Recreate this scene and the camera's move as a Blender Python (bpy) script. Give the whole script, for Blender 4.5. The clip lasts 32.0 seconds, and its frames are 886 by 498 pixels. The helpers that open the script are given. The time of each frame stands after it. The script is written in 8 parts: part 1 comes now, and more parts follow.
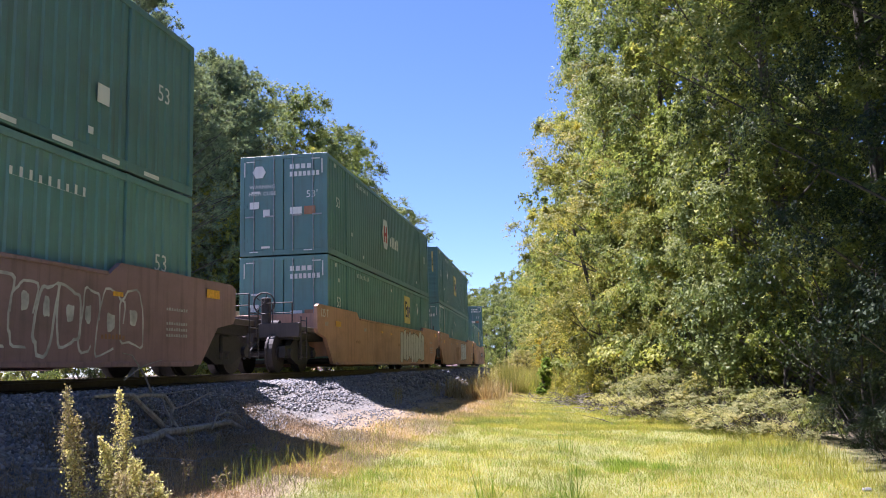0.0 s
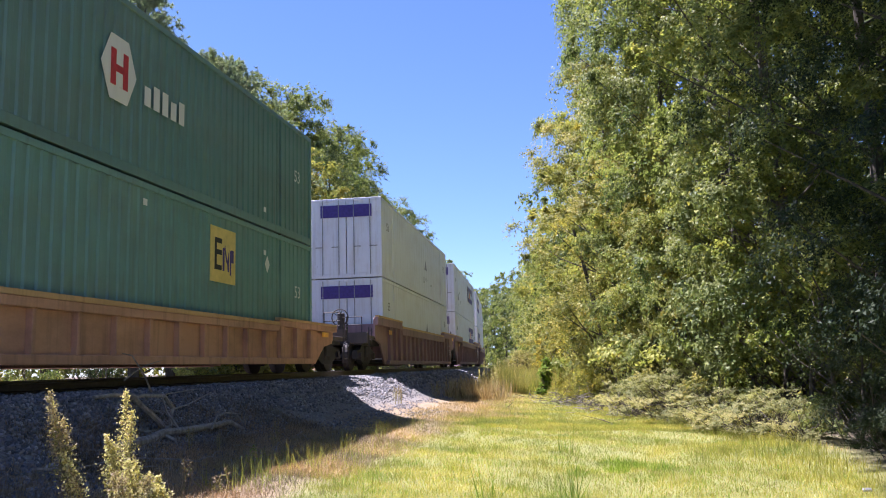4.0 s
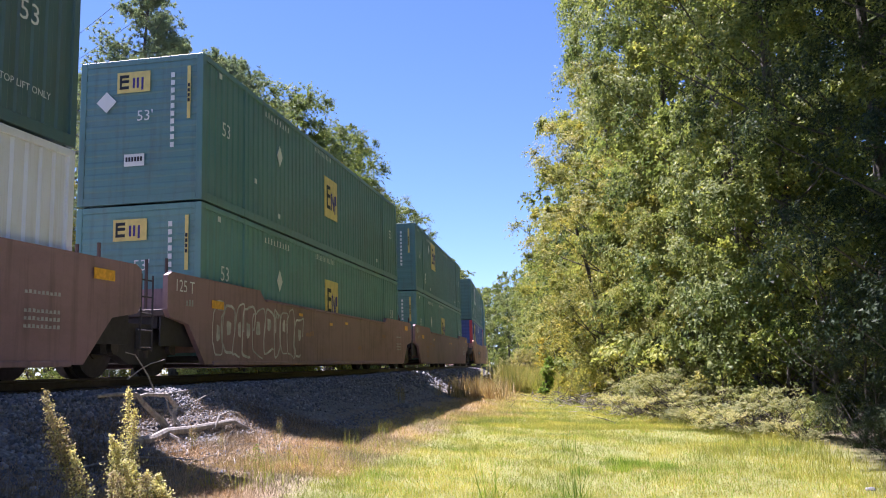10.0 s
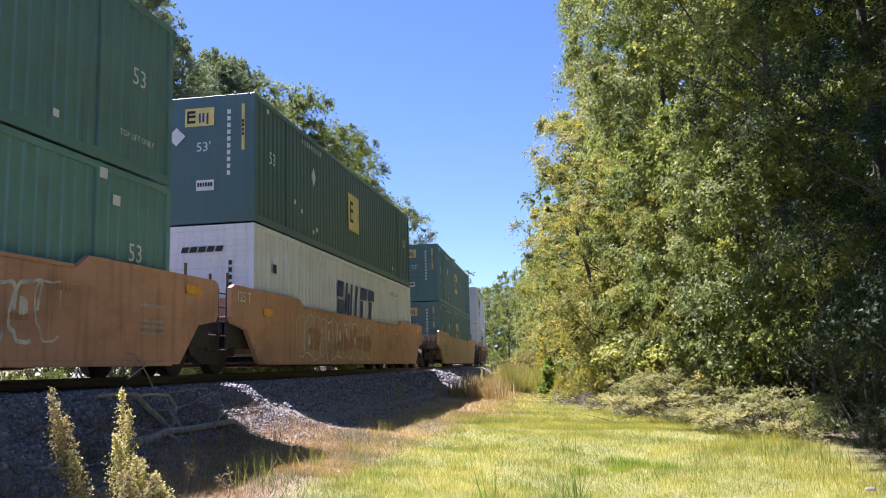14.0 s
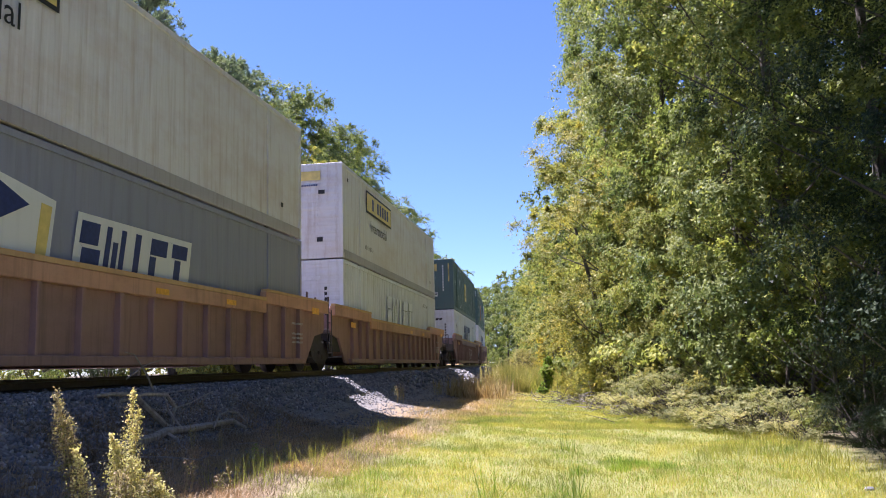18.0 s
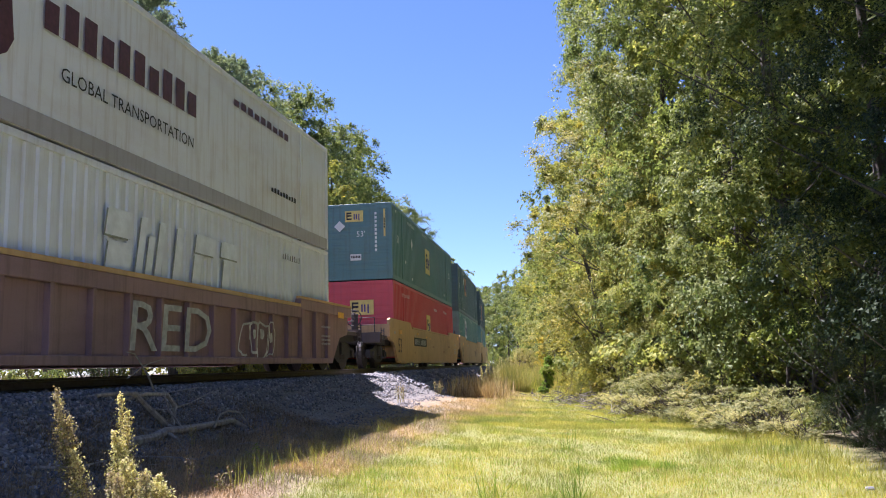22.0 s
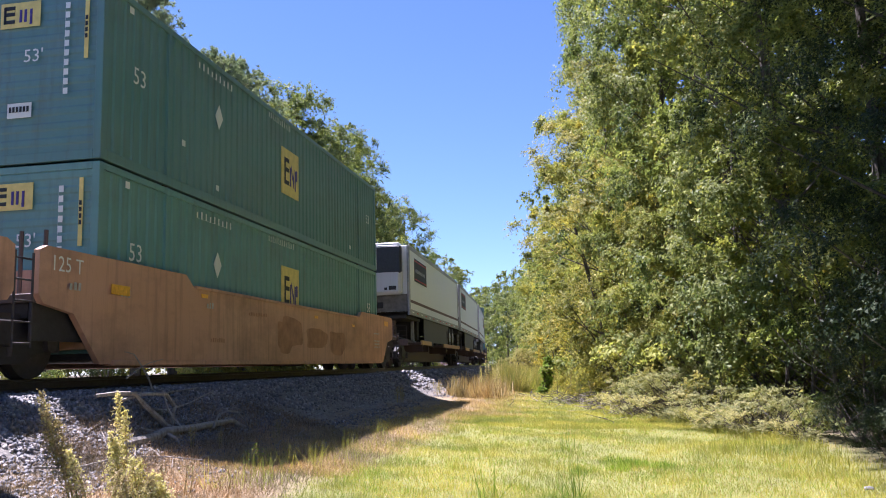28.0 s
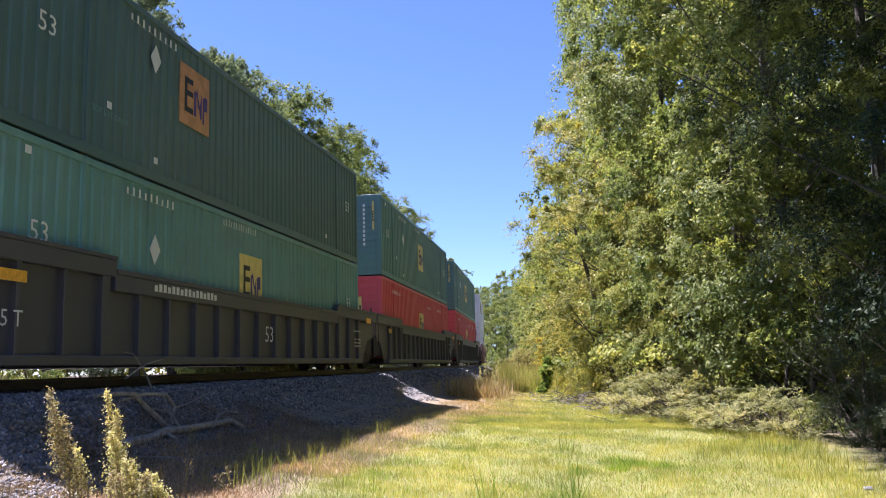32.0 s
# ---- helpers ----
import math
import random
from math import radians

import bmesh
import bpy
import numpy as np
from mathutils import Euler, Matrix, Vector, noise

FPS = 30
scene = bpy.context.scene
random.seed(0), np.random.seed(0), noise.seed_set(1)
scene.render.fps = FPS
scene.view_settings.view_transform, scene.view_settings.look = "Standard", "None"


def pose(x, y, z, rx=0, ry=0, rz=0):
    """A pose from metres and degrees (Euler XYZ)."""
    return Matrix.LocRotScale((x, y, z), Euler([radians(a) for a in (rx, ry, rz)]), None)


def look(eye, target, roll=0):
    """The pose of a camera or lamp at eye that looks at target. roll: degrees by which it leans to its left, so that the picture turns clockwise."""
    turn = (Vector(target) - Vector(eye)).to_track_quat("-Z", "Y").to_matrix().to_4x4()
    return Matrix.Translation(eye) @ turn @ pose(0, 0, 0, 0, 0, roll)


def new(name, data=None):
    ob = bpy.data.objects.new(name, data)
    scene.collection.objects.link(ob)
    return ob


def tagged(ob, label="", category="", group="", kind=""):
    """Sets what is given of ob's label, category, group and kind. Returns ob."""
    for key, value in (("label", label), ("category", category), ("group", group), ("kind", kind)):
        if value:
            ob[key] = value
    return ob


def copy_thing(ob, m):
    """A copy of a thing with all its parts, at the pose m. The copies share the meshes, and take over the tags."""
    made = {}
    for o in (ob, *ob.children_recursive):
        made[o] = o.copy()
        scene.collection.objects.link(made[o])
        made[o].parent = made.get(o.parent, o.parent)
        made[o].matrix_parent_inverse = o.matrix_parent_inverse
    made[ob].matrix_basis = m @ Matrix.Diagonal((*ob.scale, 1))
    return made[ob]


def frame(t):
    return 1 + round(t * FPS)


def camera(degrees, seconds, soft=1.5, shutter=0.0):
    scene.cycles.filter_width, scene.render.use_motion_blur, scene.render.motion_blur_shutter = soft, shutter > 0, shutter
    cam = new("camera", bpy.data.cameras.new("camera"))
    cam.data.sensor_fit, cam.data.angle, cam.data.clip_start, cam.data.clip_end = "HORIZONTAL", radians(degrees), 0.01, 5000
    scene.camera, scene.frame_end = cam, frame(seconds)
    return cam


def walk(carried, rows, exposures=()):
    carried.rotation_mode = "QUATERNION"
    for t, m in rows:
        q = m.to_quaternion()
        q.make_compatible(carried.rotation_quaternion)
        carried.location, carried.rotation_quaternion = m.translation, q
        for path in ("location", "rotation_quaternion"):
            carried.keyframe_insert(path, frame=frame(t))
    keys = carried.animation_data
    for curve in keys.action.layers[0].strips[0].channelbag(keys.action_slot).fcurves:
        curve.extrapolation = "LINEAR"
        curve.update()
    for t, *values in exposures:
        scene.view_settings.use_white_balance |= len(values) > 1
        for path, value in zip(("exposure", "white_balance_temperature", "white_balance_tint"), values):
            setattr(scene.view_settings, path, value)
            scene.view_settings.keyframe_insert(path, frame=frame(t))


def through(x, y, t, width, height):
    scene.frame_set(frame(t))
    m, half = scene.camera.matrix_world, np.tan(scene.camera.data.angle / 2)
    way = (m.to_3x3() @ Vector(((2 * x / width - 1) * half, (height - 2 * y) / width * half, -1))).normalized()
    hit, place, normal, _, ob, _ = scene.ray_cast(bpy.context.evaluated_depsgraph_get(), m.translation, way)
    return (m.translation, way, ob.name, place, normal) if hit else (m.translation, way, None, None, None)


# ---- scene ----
import itertools

# ------------------------------------------------------------------ plan
# z = 0 is the top of the rails; the track runs along +y and bends to the left.
TRACK_X = -8.773          # centreline where it passes the camera
RADIUS = 548.8            # radius of the bend
BEND_END = 260.0          # the track is straight again beyond this
EYE_Z = 0.03
SPEED = 20.2              # train speed, m/s
LONG = 16.15              # 53 ft box


def track_point(s, d=0.0, z=0.0):
    """The place s metres along the track, d metres to its right."""
    cx = TRACK_X - RADIUS
    if s < 0:
        return Vector((TRACK_X + d, s, z))
    h = min(s, BEND_END) / RADIUS
    p = Vector((cx + (RADIUS + d) * math.cos(h), (RADIUS + d) * math.sin(h), z))
    if s > BEND_END:
        p += Vector((-math.sin(h), math.cos(h), 0)) * (s - BEND_END)
    return p


def heading(s):
    return max(0.0, min(s, BEND_END)) / RADIUS


# ------------------------------------------------------------------ camera
cam = camera(56.6, 32.0, soft=1.0)
BASE_YAW, BASE_PITCH, BASE_ROLL = 11.87, 8.10, -1.606
DEG = 57.2958 / 1456.0


def cam_pose(dx, dy):
    return pose(0, 0, EYE_Z, 0, 0, BASE_YAW + (dx + 3.0) * DEG) @ pose(0, 0, 0, 90 + BASE_PITCH + (dy + 1) * DEG) @ pose(0, 0, 0, 0, 0, BASE_ROLL)


walk(cam, [(t, cam_pose(-dx, dy)) for t, dx, dy in (
    (0, 0, 0), (2, 0, 0.4), (3.5, 0, 0.5), (5.5, -0.8, 0), (7, -3, -0.7), (8, -4.7, -0.7), (11, -4.7, -0.9),
    (14.5, -4.6, -1), (16.5, -3.4, -1.3), (20, -3.3, -2), (22.5, -4.2, -2.2), (25, -3.6, -2.2), (27.5, -3, -2.2),
    (28.7, -2.4, -2), (29.4, 0, -0.8), (30, -1.8, -1.6), (31, -2.4, -2), (32, -2, -2))])

# ------------------------------------------------------------------ daylight
SUN_DIR = Vector((-1.0, 0.4, 2.1)).normalized()     # towards the sun
world = bpy.data.worlds.new("world")
scene.world = world
world.use_nodes = True
wn = world.node_tree.nodes
sky = wn.new("ShaderNodeTexSky")
sky.sky_type = "NISHITA"
sky.sun_disc = False
sky.sun_elevation = math.asin(SUN_DIR.z)
sky.sun_rotation = math.atan2(SUN_DIR.x, SUN_DIR.y)
sky.air_density, sky.dust_density, sky.ozone_density = 0.8, 0.05, 2.7
bg = wn["Background"]
bg.inputs["Strength"].default_value = 0.048
world.node_tree.links.new(sky.outputs[0], bg.inputs["Color"])
sun = new("sun", bpy.data.lights.new("sun", "SUN"))
sun.data.energy, sun.data.angle, sun.data.color = 4.7, radians(0.53), (1.0, 0.88, 0.73)
sun.matrix_world = look(SUN_DIR * 50, (0, 0, 0))
scene.view_settings.exposure = 1.92
scene.view_settings.use_white_balance = True
scene.view_settings.white_balance_temperature, scene.view_settings.white_balance_tint = 5310, 28


# ------------------------------------------------------------------ materials
def material(name, build):
    m = bpy.data.materials.new(name)
    m.use_nodes = True
    nt = m.node_tree
    build(nt, nt.nodes["Principled BSDF"])
    return m


def ramp_noise(nt, scale, lo, hi, colours, detail=6, vec=None, rough=0.6):
    n = nt.nodes.new("ShaderNodeTexNoise")
    n.inputs["Scale"].default_value, n.inputs["Detail"].default_value, n.inputs["Roughness"].default_value = scale, detail, rough
    if vec is not None:
        nt.links.new(vec, n.inputs["Vector"])
    r = nt.nodes.new("ShaderNodeValToRGB")
    r.color_ramp.elements[0].position, r.color_ramp.elements[1].position = lo, hi
    r.color_ramp.elements[0].color, r.color_ramp.elements[1].color = (*colours[0], 1), (*colours[1], 1)
    nt.links.new(n.outputs["Fac"], r.inputs[0])
    return r.outputs[0], n.outputs["Fac"]


def mix_rgb(nt, fac, a, b, mode="MIX"):
    m = nt.nodes.new("ShaderNodeMix")
    m.data_type, m.blend_type = "RGBA", mode
    for sock, v in ((m.inputs[0], fac), (m.inputs[6], a), (m.inputs[7], b)):
        if isinstance(v, (int, float)):
            sock.default_value = v
        elif isinstance(v, tuple):
            sock.default_value = (*v, 1)
        else:
            nt.links.new(v, sock)
    return m.outputs[2]


def bump(nt, bsdf, height, strength, dist):
    b = nt.nodes.new("ShaderNodeBump")
    b.inputs["Strength"].default_value, b.inputs["Distance"].default_value = strength, dist
    nt.links.new(height, b.inputs["Height"])
    nt.links.new(b.outputs[0], bsdf.inputs["Normal"])


def coords(nt, scale=(1, 1, 1), rotate=(0, 0, 0)):
    c = nt.nodes.new("ShaderNodeTexCoord")
    m = nt.nodes.new("ShaderNodeMapping")
    m.inputs["Scale"].default_value = scale
    m.inputs["Rotation"].default_value = rotate
    nt.links.new(c.outputs["Object"], m.inputs[0])
    return m.outputs[0]


def paint(name, colour, fade=0.35, grime=(0.09, 0.075, 0.06), amount=0.35, rough=0.45, metal=0.0, streaks=True, blotch=0.0):
    """Weathered paint: fading in large clouds, vertical dirt runs, fine speckle."""
    def build(nt, p):
        pale = tuple(c + (0.5 * (sum(colour) / 3) + 0.06 - c * 0.3) * fade for c in colour)
        base, _ = ramp_noise(nt, 0.5, 0.35, 0.7, (colour, pale), vec=coords(nt, (1, 0.4, 0.7)))
        runs, runf = ramp_noise(nt, 2.2, 0.50, 0.78, ((0, 0, 0), (1, 1, 1)), vec=coords(nt, (3.5, 3.5, 0.22 if streaks else 2.0)))
        fac = nt.nodes.new("ShaderNodeMath")
        fac.operation = "MULTIPLY"
        fac.inputs[1].default_value = amount
        nt.links.new(runs, fac.inputs[0])
        c = mix_rgb(nt, fac.outputs[0], base, grime)
        speck, sf = ramp_noise(nt, 55, 0.62, 0.72, ((0, 0, 0), (1, 1, 1)), detail=3, vec=coords(nt))
        f2 = nt.nodes.new("ShaderNodeMath")
        f2.operation = "MULTIPLY"
        f2.inputs[1].default_value = amount * 0.5
        nt.links.new(speck, f2.inputs[0])
        c = mix_rgb(nt, f2.outputs[0], c, grime)
        if blotch:
            spots, _ = ramp_noise(nt, 1.1, 0.46, 0.74, ((0, 0, 0), (1, 1, 1)), detail=9, vec=coords(nt, (1, 0.55, 1.0)), rough=0.7)
            f3 = nt.nodes.new("ShaderNodeMath")
            f3.operation = "MULTIPLY"
            f3.inputs[1].default_value = blotch
            nt.links.new(spots, f3.inputs[0])
            c = mix_rgb(nt, f3.outputs[0], c, tuple(g * 1.3 for g in grime))
        nt.links.new(c, p.inputs["Base Color"])
        p.inputs["Roughness"].default_value, p.inputs["Metallic"].default_value = rough, metal
        bump(nt, p, runf, 0.06, 0.02)
    return material(name, build)


def plain(name, colour, rough=0.6, metal=0.0, spread=0.25, scale=12):
    def build(nt, p):
        lo = tuple(c * (1 - spread) for c in colour)
        hi = tuple(min(1, c * (1 + spread)) for c in colour)
        c, f = ramp_noise(nt, scale, 0.3, 0.7, (lo, hi), vec=coords(nt))
        nt.links.new(c, p.inputs["Base Color"])
        p.inputs["Roughness"].default_value, p.inputs["Metallic"].default_value = rough, metal
        bump(nt, p, f, 0.1, 0.01)
    return material(name, build)


def leafy(name, dark, light, accent=None, accent_share=0.0, through=0.35, rough=0.6, gloss=0.1):
    """Leaves: colour varies from leaf to leaf, and light passes through them."""
    def build(nt, p):
        g = nt.nodes.new("ShaderNodeNewGeometry")
        r = nt.nodes.new("ShaderNodeValToRGB")
        r.color_ramp.elements[0].color, r.color_ramp.elements[1].color = (*dark, 1), (*light, 1)
        if accent:
            e = r.color_ramp.elements.new(1 - accent_share)
            e.color = (*light, 1)
            r.color_ramp.elements[-1].color = (*accent, 1)
        nt.links.new(g.outputs["Random Per Island"], r.inputs[0])
        big, _ = ramp_noise(nt, 0.7, 0.34, 0.66, ((0.58, 0.68, 0.72), (1.3, 1.2, 1.0)), detail=4, vec=coords(nt))
        c = mix_rgb(nt, 1.0, r.outputs[0], big, "MULTIPLY")
        nt.links.new(c, p.inputs["Base Color"])
        p.inputs["Roughness"].default_value = rough
        p.inputs["Specular IOR Level"].default_value = gloss
        tr = nt.nodes.new("ShaderNodeBsdfTranslucent")
        tc = mix_rgb(nt, 1.0, c, (1.2, 1.25, 0.7), "MULTIPLY")
        nt.links.new(tc, tr.inputs["Color"])
        mx = nt.nodes.new("ShaderNodeMixShader")
        mx.inputs[0].default_value = through
        out = nt.nodes["Material Output"]
        nt.links.new(p.outputs[0], mx.inputs[1])
        nt.links.new(tr.outputs[0], mx.inputs[2])
        nt.links.new(mx.outputs[0], out.inputs["Surface"])
    return material(name, build)


def ground_build(nt, p):
    """Ballast dirt beside the track, dry soil in the ditch, thatch under the grass, by the distance from the track."""
    at = nt.nodes.new("ShaderNodeAttribute")
    at.attribute_name = "lateral"
    co = coords(nt)
    wob, _ = ramp_noise(nt, 0.9, 0.25, 0.75, ((0, 0, 0), (1, 1, 1)), detail=5, vec=co)
    add = nt.nodes.new("ShaderNodeMath")
    add.operation = "ADD"
    nt.links.new(at.outputs["Fac"], add.inputs[0])
    nt.links.new(wob, add.inputs[1])

    def step(lo, hi):
        r = nt.nodes.new("ShaderNodeMapRange")
        r.inputs["From Min"].default_value, r.inputs["From Max"].default_value = lo, hi
        nt.links.new(add.outputs[0], r.inputs[0])
        return r.outputs[0]
    gravel, _ = ramp_noise(nt, 18, 0.3, 0.7, ((0.07, 0.065, 0.06), (0.30, 0.28, 0.26)), vec=co)
    soil, _ = ramp_noise(nt, 5, 0.3, 0.75, ((0.135, 0.10, 0.058), (0.355, 0.268, 0.162)), vec=co)
    thatch, _ = ramp_noise(nt, 9, 0.3, 0.7, ((0.17, 0.185, 0.05), (0.235, 0.235, 0.075)), vec=co)
    litter, _ = ramp_noise(nt, 6, 0.3, 0.7, ((0.06, 0.05, 0.03), (0.17, 0.13, 0.08)), vec=co)
    c = mix_rgb(nt, step(3.5, 4.0), gravel, soil)
    c = mix_rgb(nt, step(5.6, 6.3), c, thatch)
    c = mix_rgb(nt, step(12.3, 13.2), c, litter)
    left = nt.nodes.new("ShaderNodeMapRange")
    left.inputs["From Min"].default_value, left.inputs["From Max"].default_value = -3.4, -4.6
    nt.links.new(at.outputs["Fac"], left.inputs[0])
    c = mix_rgb(nt, left.outputs[0], c, litter)
    nt.links.new(c, p.inputs["Base Color"])
    p.inputs["Roughness"].default_value = 0.95
    n = nt.nodes.new("ShaderNodeTexNoise")
    n.inputs["Scale"].default_value, n.inputs["Detail"].default_value = 14, 8
    nt.links.new(co, n.inputs["Vector"])
    bump(nt, p, n.outputs["Fac"], 0.7, 0.05)


def island_stone(nt, p):
    g = nt.nodes.new("ShaderNodeNewGeometry")
    r = nt.nodes.new("ShaderNodeValToRGB")
    r.color_ramp.elements[0].color, r.color_ramp.elements[1].color = (0.095, 0.096, 0.108, 1), (0.40, 0.385, 0.385, 1)
    e = r.color_ramp.elements.new(0.55)
    e.color = (0.215, 0.215, 0.232, 1)
    e = r.color_ramp.elements.new(0.8)
    e.color = (0.27, 0.235, 0.21, 1)
    nt.links.new(g.outputs["Random Per Island"], r.inputs[0])
    sp, f = ramp_noise(nt, 60, 0.3, 0.7, ((0.75, 0.75, 0.75), (1.15, 1.15, 1.15)), vec=coords(nt))
    nt.links.new(mix_rgb(nt, 1.0, r.outputs[0], sp, "MULTIPLY"), p.inputs["Base Color"])
    p.inputs["Roughness"].default_value = 0.85
    bump(nt, p, f, 0.3, 0.006)


def bark_build(dark, light):
    def build(nt, p):
        c, f = ramp_noise(nt, 5, 0.3, 0.7, (dark, light), detail=8, vec=coords(nt, (4, 4, 0.6)))
        nt.links.new(c, p.inputs["Base Color"])
        p.inputs["Roughness"].default_value = 0.9
        bump(nt, p, f, 0.6, 0.03)
    return build


